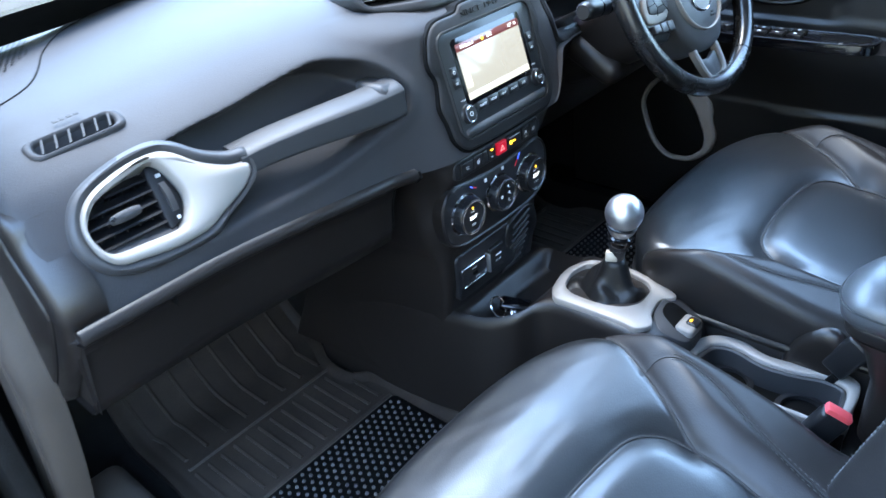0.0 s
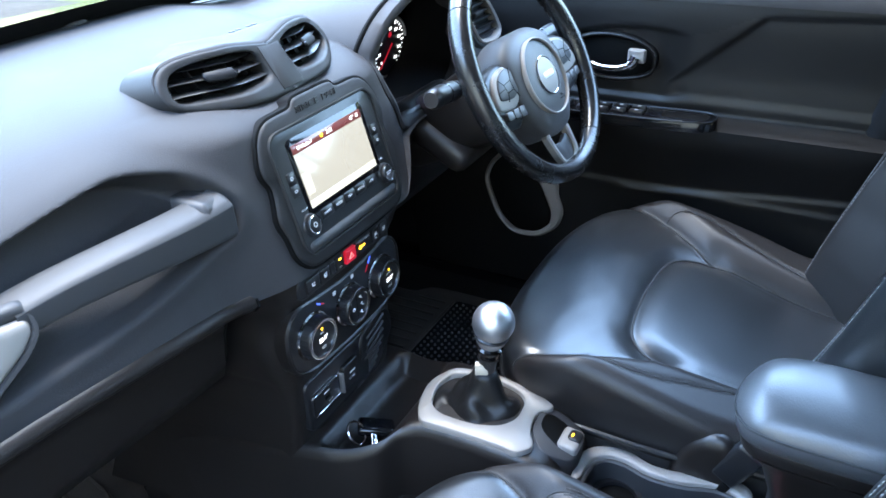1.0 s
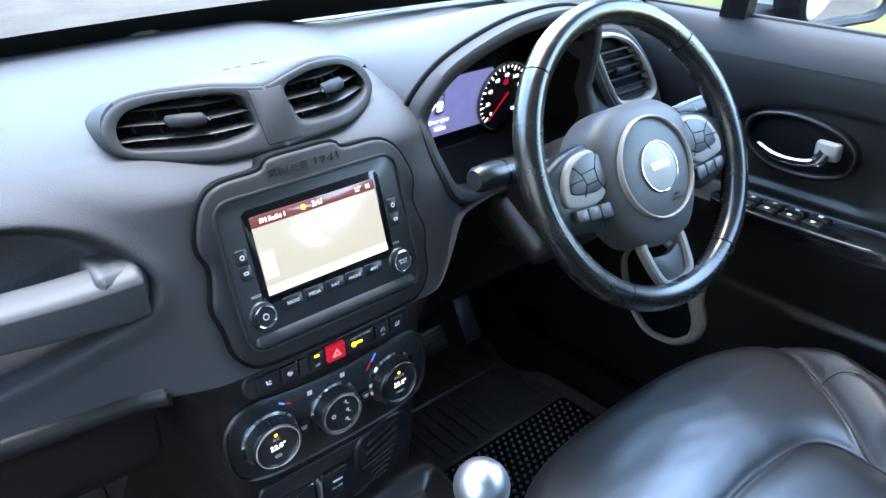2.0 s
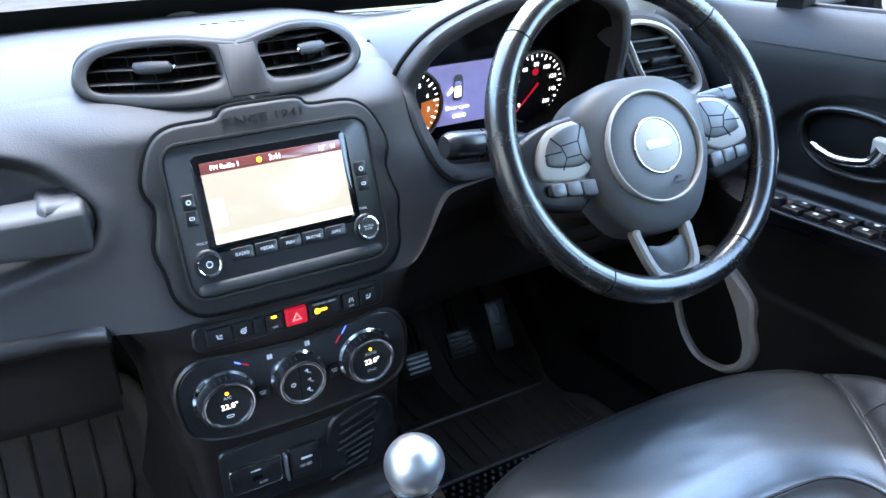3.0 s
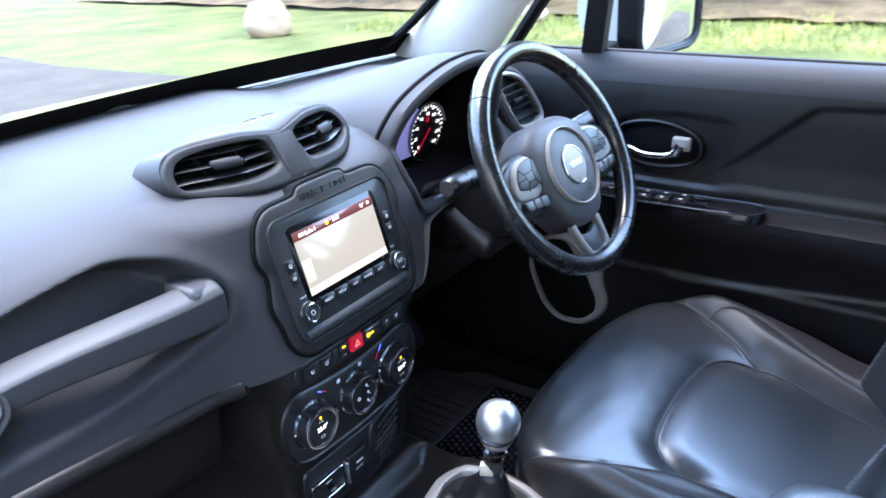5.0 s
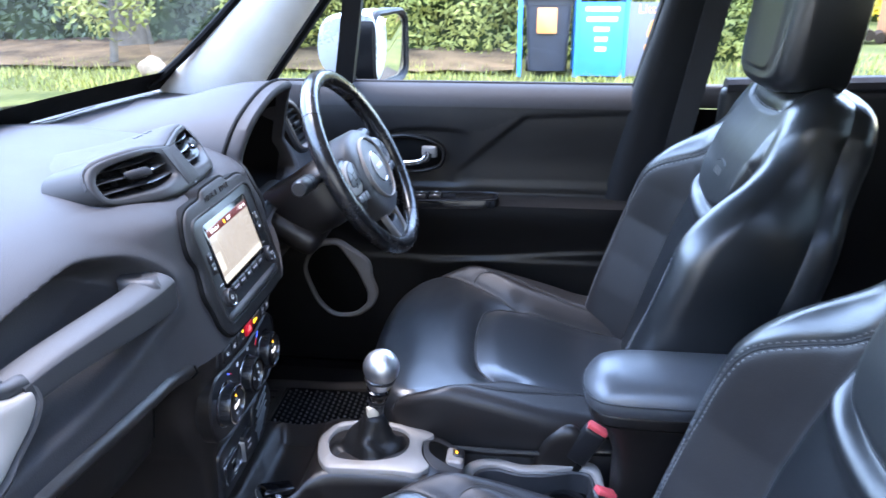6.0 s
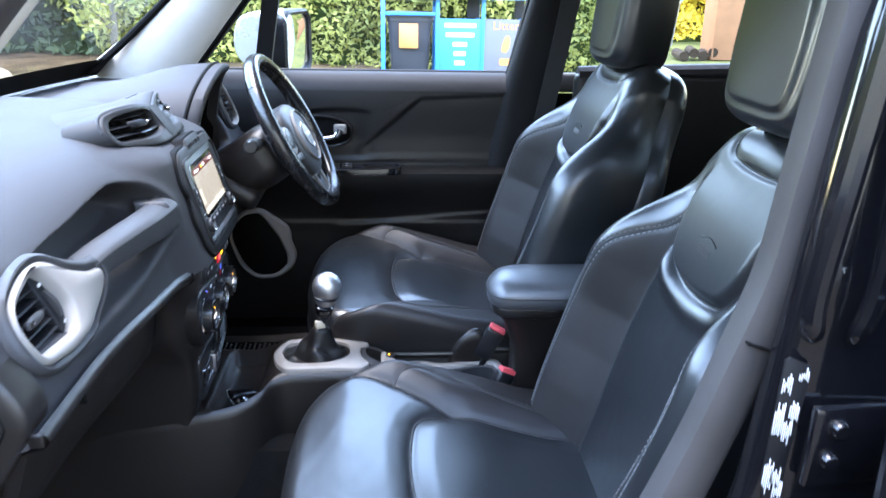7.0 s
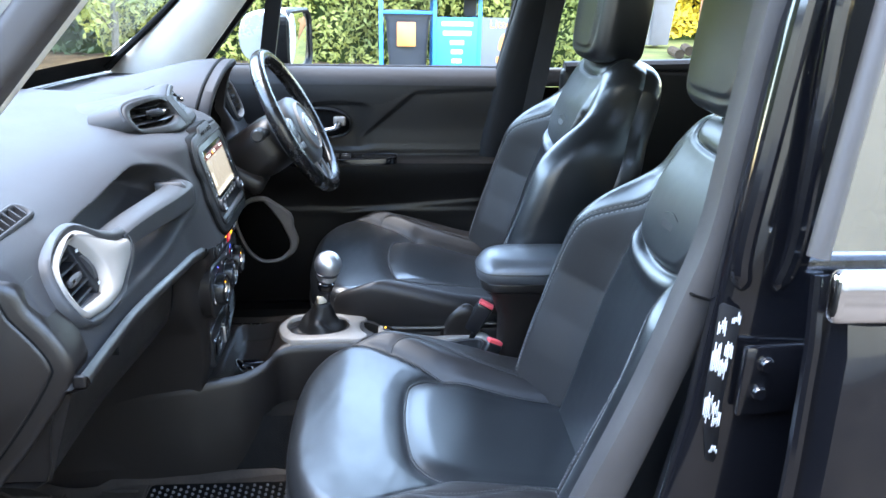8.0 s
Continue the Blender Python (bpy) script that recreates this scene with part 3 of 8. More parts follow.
def skin(x, k):
    t = blend(x)
    p, q = MID_S[k], END_S[k]
    y, z = mix(p.y, q.y, t), mix(p.z, q.z, t)
    # the middle swells to carry the screen
    if k < 220 and abs(x) < 0.24:
        w = smooth01(0.225, 0.115, abs(x)) * smooth01(1.120, 1.075, z)
        y = mix(y, (z - 1.05) * 0.28 + 0.010, w)
    if k < 260 and -0.56 < x < -0.14:
        d = in_recess(x, z)
        if d > -0.02:
            ramp = min(1.0, max(0.0, (z - float(np.interp(x, *RECESS_FLOOR))) / 0.062))
            y += 0.070 * smooth01(0.0, 0.020, d) * ramp - 0.003 * smooth01(-0.02, 0.0, d) * smooth01(0.008, 0.0, d)
            z -= 0.010 * smooth01(0.0, 0.02, d)
    if k < 200 and -0.62 < x < -0.47:
        y += 0.060 * smooth01(0.0, 0.008, in_hole(x, z))
    if 0.15 < x < 0.56 and y < 0.24:
        d = in_hood(x, z)
        if d > 0:
            y = mix(y, 0.235 + 0.02 * y, smooth01(0.001, 0.009, d))
    # the pad stops short above the driver's knees
    z = max(z, 0.905 + 0.058 * smooth01(0.125, 0.205, x))
    # slot of the side defroster
    if -0.605 < x < -0.49 and 0.11 < y < 0.16:
        a, b = x + 0.548, (y - 0.133) * 0.90 + (z - 1.076) * 0.43
        z -= 0.022 * smooth01(0.0475, 0.0435, abs(a)) * smooth01(0.0105, 0.0075, abs(b))
    # the end rounds off
    y += 0.016 * smooth01(0.642, 0.662, abs(x)) ** 2
    return Vector((x, y, z))


bm = sheet(skin, span(-0.662, 0.685, 330), list(range(0, 400, 3)) + [399])
part("dash_pad", bm, DASH, dash, "charcoal grained soft-touch pad", angle=60)
# lower edge: a rolled lip with a joint above it, then the glovebox going back underneath


def low(x, k):
    lip = [(0.004, 0.915), (-0.003, 0.912), (-0.006, 0.903), (0.001, 0.895), (0.024, 0.890), (0.040, 0.878), (0.050, 0.845), (0.056, 0.80), (0.064, 0.775), (0.080, 0.768), (0.42, 0.80)]
    y, z = lip[k]
    t = blend(x)
    # the lip follows the swell of the pad above it
    swell = smooth01(0.225, 0.115, abs(x)) if x < 0 else 0.0
    y += (-0.034 - 0.03 * t) * swell * smooth01(6.5, 2.5, k)
    return Vector((x, y + 0.020 * t, z + 0.011 * t * smooth01(0.1, 0.0, y)))


part("glovebox", sheet(low, span(-0.656, -0.184, 60), list(range(11))), DASH_LOW, dash, "black grained glovebox front", angle=60)
part("knee_panel", sheet(lambda x, k: low(x, k) + Vector((0, 0.03, -0.01 + 0.058 * smooth01(0.125, 0.205, x) * smooth01(5, 1, k))), span(0.13, 0.68, 50), list(range(11))), DASH_LOW, dash, angle=60)
part("joint_line", tube([low(-0.183, k) + Vector((0, -0.0005, 0)) for k in range(1, 8)], 0.0018, 6), DARK, dash)
for x in (-0.548,):
    part("joint_line", box((0.0022, 0.016, 0.022), pose(x, face_y(x, 0.91) - 0.004, 0.906), 0.0005, 1), DARK, dash)
# end cap of the dashboard towards the open door
CAP = [(p.x, p.y) for p in spline([(0.100, 1.046, 0), (0.068, 1.010, 0), (0.042, 0.974, 0), (0.030, 0.944, 0), (0.035, 0.918, 0), (0.072, 0.859, 0), (0.120, 0.797, 0), (0.16, 0.760, 0), (0.30, 0.70, 0), (0.34, 0.9, 0), (0.26, 1.06, 0)], 60, True)]
part("end_cap", plate(CAP, lambda a, b, h: Vector((-0.650 - h, a, b)), 0.016, 0.05, 0.01), DASH_LOW, dash, "charcoal grained end cap", angle=50)
part("end_groove", plate(inset(CAP, 0.020), lambda a, b, h: Vector((-0.650 - h, a, b)), 0.0165, 0.004, 0.0005), DARK, dash)
part("end_inlay", plate(inset(CAP, 0.0225), lambda a, b, h: Vector((-0.650 - h, a, b)), 0.0195, 0.006, 0.003), DASH_LOW, dash, "flat inlay of the end cap", angle=50)
part("end_panel", sheet(lambda y, z: Vector((-0.651, y + 0.33 * max(0, 0.93 - z), z)), span(0.030, 0.45, 14), span(0.776, 0.925, 8)), DASH_LOW, dash)

part("lip_end", box((0.006, 0.016, 0.017), pose(-0.653, 0.028, 0.915), 0.006, 3), DASH_LOW, dash)
# vent surround, which runs into the grab handle
SURROUND = [(-0.616, 1.012), (-0.594, 1.037), (-0.550, 1.049), (-0.498, 1.053), (-0.471, 1.047), (-0.448, 1.032), (-0.422, 1.022), (-0.400, 1.019), (-0.400, 0.990), (-0.418, 0.975),
            (-0.450, 0.958), (-0.475, 0.944), (-0.527, 0.942), (-0.573, 0.947), (-0.602, 0.960), (-0.619, 0.984)]
TRIM = [(-0.603, 1.010), (-0.583, 1.030), (-0.540, 1.041), (-0.499, 1.043), (-0.478, 1.037), (-0.457, 1.021), (-0.430, 1.009), (-0.408, 1.006), (-0.405, 0.999), (-0.408, 0.992),
        (-0.425, 0.979), (-0.456, 0.965), (-0.482, 0.955), (-0.521, 0.953), (-0.561, 0.958), (-0.588, 0.964), (-0.603, 0.983)]


sv = smooth2(HOLE, 96)
tr, so = smooth2(TRIM, 96), smooth2(SURROUND, 96)
part("vent_surround", frame_of(so, inset(tr, 0.001), on_face, 0.012, 0.05, 0.006), HANDLE, dash, "charcoal vent surround", angle=60)
vent_trim = part("vent_trim", frame_of(tr, sv, on_face, 0.013, 0.04, 0.004), SILVER, dash, "satin silver vent trim", angle=50)
side_vent = part("side_vent", plate(inset(sv, -0.003), lambda a, b, h: on_face(a, b, 0) + Vector((0, -h, 0)), -0.035, 0.004, 0.001), VENT_BLACK, dash, "black louvred air vent")


def clip_z(outline, x):
    """Lowest and highest point of an outline at x."""
    zs = []
    for (x0, z0), (x1, z1) in zip(outline, outline[1:] + outline[:1]):
        if (x0 - x) * (x1 - x) <= 0 and x0 != x1:
            zs.append(z0 + (z1 - z0) * (x - x0) / (x1 - x0))
    return (min(zs), max(zs)) if len(zs) > 1 else None


def clip_x(outline, z):
    c = clip_z([(b, a) for a, b in outline], z)
    return c


for k in range(5):
    z = 0.982 + 0.0115 * k
    c = clip_x(sv, z)
    if c:
        a, b = c[0] + 0.001, min(c[1], -0.514 - 0.0)
        pts = [on_face(x, z, -0.010) for x in span(a, b, 8)]
        bm = rings(bmesh.new(), [[p + Vector((0, dy, dz)) for dy, dz in ((-0.008, 0.0), (-0.006, 0.0016), (0.012, 0.0012), (0.012, -0.0012), (-0.006, -0.0016))] for p in pts], cap0=True, cap1=True)
        part("louvre", bm, VENT_BLACK, side_vent)
for k in range(5):
    x = -0.586 + 0.0155 * k
    c = clip_z(sv, x)
    bm = rings(bmesh.new(), [[on_face(x + dx, z, -0.022) + Vector((0, dy, 0)) for dx, dy in ((-0.0008, -0.006), (0.0008, -0.006), (0.0008, 0.012), (-0.0008, 0.012))] for z in span(c[0] + 0.001, c[1] - 0.001, 4)], cap0=True, cap1=True)
    part("vane", bm, VENT_BLACK, side_vent)
bm = rings(bmesh.new(), [[on_face(x, 1.0035, 0) + Vector((0, -0.002 - r * math.cos(q), 1.25 * r * math.sin(q))) for q in span(0, 2 * math.pi - 0.52, 11)] for x, r in
                         ((-0.573, 0.002), (-0.571, 0.0042), (-0.560, 0.0052), (-0.548, 0.0052), (-0.538, 0.0040), (-0.536, 0.002))], cap0=True, cap1=True)
part("vent_tab", bm, HANDLE, side_vent, "grey adjusting tab")
part("tab_tip", lathe([(0.0008, 0.0), (0.0028, 0.001), (0.0028, 0.003), (0.0008, 0.004)], lambda a, b, h: on_face(-0.5715, 1.0035, 0.009 + h * 0.6) + Vector((a, 0, b)), 12), CHROME, side_vent)
# thumb-wheel panel at the vent's inner end
THUMB = [(-0.512, 1.030), (-0.500, 1.033), (-0.492, 1.016), (-0.489, 0.996), (-0.497, 0.979), (-0.509, 0.971), (-0.516, 0.974)]
part("thumb_panel", plate(smooth2(THUMB, 40), on_face, -0.002, 0.03, 0.002), VENT_BLACK, side_vent)
bm = rings(bmesh.new(), [[on_face(-0.502 + 0.0035 * s, z, 0.0005 + 0.0035 * math.sin(math.pi * (z - 0.986) / 0.031)) for s in (-1, 1)] + [on_face(-0.502 + 0.0035 * s, z, -0.004) for s in (1, -1)] for z in span(0.986, 1.017, 10)], cap0=True, cap1=True)
part("thumb_wheel", bm, HANDLE, side_vent)
for z, n_ in ((1.024, 3), (0.979, 2)):
    for k in range(n_):
        part("mark", box((0.0012, 0.0012, 0.004), Matrix.Translation(on_face(-0.503 + 0.002 * k, z, -0.0012)), 0, 1), PRINT, side_vent)
# grab handle
HP = spline([(-0.412, 0, 1.004, 0), (-0.36, 0, 1.010, 0), (-0.29, 0, 1.013, 0), (-0.225, 0, 1.012, 0), (-0.185, 0, 1.012, 0), (-0.172, 0, 1.012, 0)], 30)
rows = []
for i, p in enumerate(HP):
    f = i / 29
    hh = mix(0.0165, 0.0250, smooth01(0, 0.9, f)) * (1 - 0.10 * smooth01(0.96, 1.0, f))
    yf = face_y(p.x, 1.0) - mix(0.008, 0.017, smooth01(0.0, 0.5, f)) + 0.020 * smooth01(0.84, 1.0, f)
    depth = 0.038
    sec = [(yf + 0.002, -hh * 0.86), (yf, -hh * 0.4), (yf + 0.0005, hh * 0.42), (yf + 0.002, hh * 0.62), (yf + 0.009, hh * 0.84), (yf + 0.024, hh), (yf + depth, hh * 0.94), (yf + depth, -hh * 0.7), (yf + 0.016, -hh)]
    rows.append([Vector((p.x, q.x, p.z + q.y)) for q in spline([(*q, 0) for q in sec], 28, True)])
grab = part("grab_handle", rings(bmesh.new(), rows, cap0=True, cap1=True), HANDLE, dash, "charcoal moulded grab handle", angle=50)
KN = smooth2([(-0.216, 0.992), (-0.200, 0.990), (-0.178, 0.992), (-0.166, 1.004), (-0.165, 1.022), (-0.174, 1.034), (-0.196, 1.037), (-0.214, 1.035)], 60)
part("handle_knuckle", plate(KN, lambda a, b, h: Vector((a, face_y(a, 1.0) - 0.013 + 0.35 * (a + 0.215) - h + 0.30 * max(0.0, b - 1.024), b)), 0.004, 0.05, 0.007), HANDLE, grab, "faceted end of the handle", angle=40)
part("screw_cap", lathe([(0.0075, 0.0), (0.007, 0.002), (0.0005, 0.003)], lambda a, b, h: Vector((-0.190 + a, face_y(-0.19, 1.0) - 0.0085 - h, 1.014 + b)), 16), HANDLE, grab)
# defroster outlet towards the door window
DEF = rounded(0.112, 0.032, 0.012, 6)


def on_top(a, b, h):
    """A place on the slope above the vent: along x, up the slope, lift."""
    base = Vector((-0.548, 0.133, 1.076))
    along, up = Vector((0.999, 0.0, 0.04)), Vector((0.0, 0.90, 0.43)).normalized()
    up = (up - along * up.dot(along)).normalized()
    n = along.cross(up)
    return base + along * a + up * b + n * h


d_out, d_in = sample(DEF, 60, 180), sample(rounded(0.092, 0.019, 0.008, 6), 60, 180)
defr = part("defroster", frame_of(d_out, d_in, on_top, 0.0052, 0.016, 0.003), DASH, dash, "moulded side defroster outlet", angle=60)
# near-black floor, so that the outlet's depth is shaded by colour
part("outlet_floor", plate(inset(d_in, -0.001), on_top, -0.012, 0.004, 0.0002), DARK, defr)
for k in range(6):
    x = -0.037 + 0.0155 * k
    part("fin", rings(bmesh.new(), [[on_top(x + dx + 0.004 * b / 0.009, b, h) for dx, h in ((-0.0012, -0.011), (-0.0012, 0.0046), (0.0012, 0.0046), (0.0012, -0.011))] for b in (-0.0095, 0.0095)], cap0=True, cap1=True), DASH, defr)
# small moulded word bars above the outlet
for k in range(4):
    part("moulded_mark", box((0.006, 0.004, 0.0008), Matrix.Translation(on_top(-0.006 + 0.008 * k, 0.028, 0.003)) @ pose(0, 0, 0, 25), 0.0004, 1), DASH, defr)

# centre vent pod: a front with two outlets let into it, and a hump that tapers towards the windscreen


def pod_face(a, b, h):
    """x, height and lift on the pod's leaning front."""
    y = 0.030 + (b - 1.085) * 0.72 + 0.35 * a * a + 0.03 * smooth01(0.06, 0.15, abs(a))
    return Vector((a, y, b)) + Vector((0, -0.80, 0.58)) * h


PODF = [(-0.157, 1.122), (-0.152, 1.139), (-0.133, 1.152), (-0.100, 1.158), (-0.060, 1.1585), (-0.030, 1.154), (0.0, 1.150), (0.026, 1.155), (0.060, 1.161), (0.095, 1.158), (0.126, 1.148),
        (0.141, 1.133), (0.139, 1.116), (0.112, 1.103), (0.06, 1.099), (0.0, 1.096), (-0.06, 1.097), (-0.115, 1.101), (-0.147, 1.109)]
VL = [(-0.144, 1.120), (-0.141, 1.134), (-0.125, 1.145), (-0.090, 1.151), (-0.055, 1.151), (-0.030, 1.145), (-0.024, 1.130), (-0.028, 1.116), (-0.060, 1.111), (-0.110, 1.111), (-0.136, 1.113)]
VR = [(0.020, 1.143), (0.034, 1.150), (0.060, 1.154), (0.090, 1.152), (0.114, 1.143), (0.127, 1.130), (0.126, 1.119), (0.110, 1.113), (0.066, 1.111), (0.028, 1.113), (0.021, 1.126)]
podf, vl, vr = smooth2(PODF, 200), smooth2(VL, 96), smooth2(VR, 96)


def pod(u, k):
    """The pod's skin across x at u, from its brow (k = 0) back to its tail."""
    x = mix(-0.1565, 0.1405, u)
    zt = clip_z(podf, x)[1]
    p = pod_face(x, zt, 0.0)
    if k == 0:
        return pod_face(x, zt - 0.006, -0.004)
    if k == 1:
        return pod_face(x, zt - 0.001, -0.002)
    e = abs(x - 0.005) / 0.155
    yb = max(p.y + 0.02, 0.115 + 0.20 * max(0.0, 1 - e) ** 0.8)
    f = (k - 2) / 11
    y = mix(p.y + 0.004, yb, f)
    base = 1.112 + 0.016 * smooth01(0.12, 0.22, y)
    return Vector((x, y, mix(zt + 0.002 * (1 - f), min(zt, base), smooth01(0.0, 1.0, f) ** 1.15) - 0.004 * f))


part("vent_pod", sheet(pod, span(0, 1, 80), list(range(14))), DASH, dash, "humped vent pod on the dash top", angle=70)
well = lambda a, b, h: pod_face(a, b, 0.0) + Vector((0, -h, 0))
for side_, ol, tabx in ((-1, vl, -0.085), (1, vr, 0.078)):
    half = [q for q in podf if side_ * (q[0] + 0.002) > 0.0015]
    cut = [b for a, b in (min(((abs(q[0] + 0.002), q[1]) for q in podf if q[1] > 1.13), key=lambda q: q[0]), min(((abs(q[0] + 0.002), q[1]) for q in podf if q[1] < 1.13), key=lambda q: q[0]))]
    edge_ = [(-0.002, z) for z in span(cut[0], cut[1], 14)]
    k0 = max(range(len(half)), key=lambda i: math.hypot(half[i][0] - half[i - 1][0], half[i][1] - half[i - 1][1]))
    half = half[k0:] + half[:k0]
    half = half + (edge_ if abs(half[-1][1] - cut[0]) < abs(half[-1][1] - cut[1]) else edge_[::-1])
    front_ = sample(half, 160, 180 if side_ < 0 else 0)
    hole_ = sample(ol, 160, 180 if side_ < 0 else 0)
    bm = bmesh.new()
    flat = [abs(a + 0.002) < 0.0004 for a, b in front_]
    rows = [[pod_face(a, b, 0.002 if w_ else -0.001) + Vector((0, 0.0 if w_ else d, 0.0 if w_ else -0.25 * d)) for (a, b), w_ in zip(front_, flat)] for d in (0.060, 0.0)]
    rows += [[pod_face(mix(a, c, k), mix(b, d, k), 0.002 if w_ else h) for (a, b), (c, d), w_ in zip(front_, hole_, flat)] for k, h in ((0.12, 0.0015), (0.35, 0.002), (0.75, 0.002))]
    rows.append([pod_face(mix(a, c, 0.93), mix(b, d, 0.93), 0.0012) for (a, b), (c, d) in zip(front_, hole_)])
    rows += [[well(a, b, h) for a, b in hole_] for h in (-0.002, -0.010, -0.034)]
    part("pod_front", rings(bm, rows), BEZEL, dash, "charcoal pod front with a broad rounded lip", angle=60)
    # the shade deep in the outlet is the floor's own near-black
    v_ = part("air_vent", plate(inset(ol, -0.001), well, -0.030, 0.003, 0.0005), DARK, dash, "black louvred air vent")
    zlo, zhi = min(b for a, b in ol), max(b for a, b in ol)
    for k in range(3):
        z = mix(zlo, zhi, (k + 0.72) / 3.4)
        c = clip_x(ol, z)
        bm = rings(bmesh.new(), [[well(x, z + dz, h) for dz, h in ((-0.0008, -0.024), (-0.0010, -0.006), (0.0, -0.0045), (0.0010, -0.006), (0.0008, -0.024))] for x in span(c[0], c[1], 8)], cap0=True, cap1=True)
        part("louvre", bm, PANEL, v_)
    xlo, xhi = min(a for a, b in ol), max(a for a, b in ol)
    for k in range(5):
        x = mix(xlo, xhi, (k + 0.9) / 5.6)
        c = clip_z(ol, x)
        part("vane", rings(bmesh.new(), [[well(x + dx, z, h) for dx, h in ((-0.0005, -0.030), (-0.0005, -0.020), (0.0005, -0.020), (0.0005, -0.030))] for z in span(c[0], c[1], 3)], cap0=True, cap1=True), VENT_BLACK, v_)
    zt = mix(zlo, zhi, 0.56)
    bm = rings(bmesh.new(), [[well(x, zt + 1.25 * r * math.sin(q), -0.001 + r * math.cos(q)) for q in span(0, 2 * math.pi - 0.52, 11)] for x, r in
                             ((tabx - 0.018, 0.0015), (tabx - 0.016, 0.004), (tabx, 0.0046), (tabx + 0.014, 0.004), (tabx + 0.017, 0.0015))], cap0=True, cap1=True)
    part("vent_tab", bm, VENT_BLACK, v_)
    part("tab_tip", box((0.0022, 0.004, 0.004), Matrix.Translation(well(tabx - side_ * 0.018, zt, 0.002)), 0.001, 1), CHROME, v_)
part("pod_bridge", plate(sample([(-0.0215, 1.1005), (0.0175, 1.1005), (0.0165, 1.1465), (-0.0020, 1.1455), (-0.0205, 1.1475)], 60, 180), pod_face, 0.0030, 0.0015, 0.0006), BEZEL, dash, "flat bridge between the outlets")
# moulded marks on the pod's top
for k, x in enumerate((-0.024, -0.012, 0.006, 0.016)):
    part("moulded_mark", box((0.007, 0.005, 0.0012), pose(x, 0.106, 1.1655, 0, 0, -20), 0.0004, 1), HANDLE, dash)
# speaker grille in the far corner of the dash top and the groove along the windscreen
grille = bmesh.new()
for i in range(30):
    for j in range(26):
        x, y = -0.645 + 0.0078 * i + (0.0039 if j % 2 else 0), 0.300 + 0.0072 * j
        if x > float(np.interp(y, [0.30, 0.36, 0.47], [-0.556, -0.486, -0.442])):
            continue
        z = mix(float(np.interp(y, MID_Y[200:], MID_Z[200:])), float(np.interp(y, END_Y[200:], END_Z[200:])), blend(x)) + 0.0012
        rings(grille, [[Vector((x + 0.0024 * math.cos(q), y + 0.0024 * math.sin(q), z)) for q in span(0, 2 * math.pi * 5 / 6, 5)]], cap0=True)
tagged(part("speaker_grille", grille, DARK, dash, "fine perforated speaker grille"), kind="stuff")
top_z = lambda x, y: mix(float(np.interp(y, MID_Y[200:], MID_Z[200:])), float(np.interp(y, END_Y[200:], END_Z[200:])), blend(x))
part("top_groove", tube([(p.x, p.y, top_z(p.x, p.y) + 0.0003) for p in spline([(-0.645, 0.212, 0), (-0.612, 0.220, 0), (-0.578, 0.232, 0), (-0.545, 0.249, 0), (-0.523, 0.268, 0), (-0.500, 0.300, 0), (-0.474, 0.343, 0), (-0.438, 0.386, 0), (-0.405, 0.413, 0), (-0.34, 0.440, 0), (-0.25, 0.452, 0), (0.0, 0.455, 0), (0.45, 0.440, 0)], 80)], 0.0011, 6), DARK, dash)
part("hood_groove", tube([(p.x, p.y, top_z(p.x, p.y) + 0.0008) for p in spline([(0.182, 0.165, 0), (0.21, 0.20, 0), (0.27, 0.265, 0), (0.34, 0.315, 0)], 40)], 0.0022, 6), DARK, dash)
part("sensor_cap", lathe([(0.016, 0.0), (0.015, 0.005), (0.010, 0.009), (0.0005, 0.011)], lambda a, b, h: Vector((0.02 + a * 1.6, 0.455 + b, top_z(0.02, 0.455) + h)), 20), DASH, dash)


# ---- screen unit ----
TILT_N = Vector((0, -1, 0.28)).normalized()


def on_unit(a, b, h):
    return Vector((a, (b - 1.05) * 0.28 + 0.007, b)) + TILT_N * h


unit = thing("infotainment_unit", (0, 0, 0.92), "black screen unit with a lit map page, knobs and buttons", "car radio")
BZ = [(0.0, 1.097), (0.036, 1.096), (0.048, 1.088), (0.090, 1.086), (0.110, 1.074), (0.122, 1.050), (0.124, 1.034), (0.118, 1.018), (0.121, 1.000), (0.126, 0.980), (0.121, 0.958), (0.117, 0.932), (0.100, 0.914), (0.07, 0.910)]
BZ = [(-a, b) for a, b in BZ[:0:-1]] + BZ + [(0.0, 0.909)]
bz = smooth2(BZ, 160, 180, 600)
pn = sample(rounded(0.206, 0.141, 0.016, 8, 0.0, 0.9985), 160, 180)
part("groove", plate(inset(bz, -0.0035), on_unit, 0.0015, 0.02, 0.001), DARK, unit)
part("bezel", plate(bz, on_unit, 0.0055, 0.02, 0.0035), BEZEL, unit, "charcoal wavy-edged bezel", angle=60)
part("panel_rim", frame_of(sample(rounded(0.214, 0.149, 0.020, 8, 0.0, 0.9985), 120, 180), sample(rounded(0.206, 0.141, 0.016, 8, 0.0, 0.9985), 120, 180), on_unit, 0.0085, 0.006, 0.003), BEZEL, unit, angle=60)
words("bezel_writing", "SINCE 1941", 0.0105, on_unit, 0.0058, BEZEL, unit, 0.0, 1.0835, thick=0.0011, width=0.080)
part("front_panel", plate(pn, on_unit, 0.0062, 0.004, 0.0003), material("charcoal_front_panel", (0.022, 0.023, 0.024), 0.36, vary=0.1, scale=20), unit, "satin black front panel")
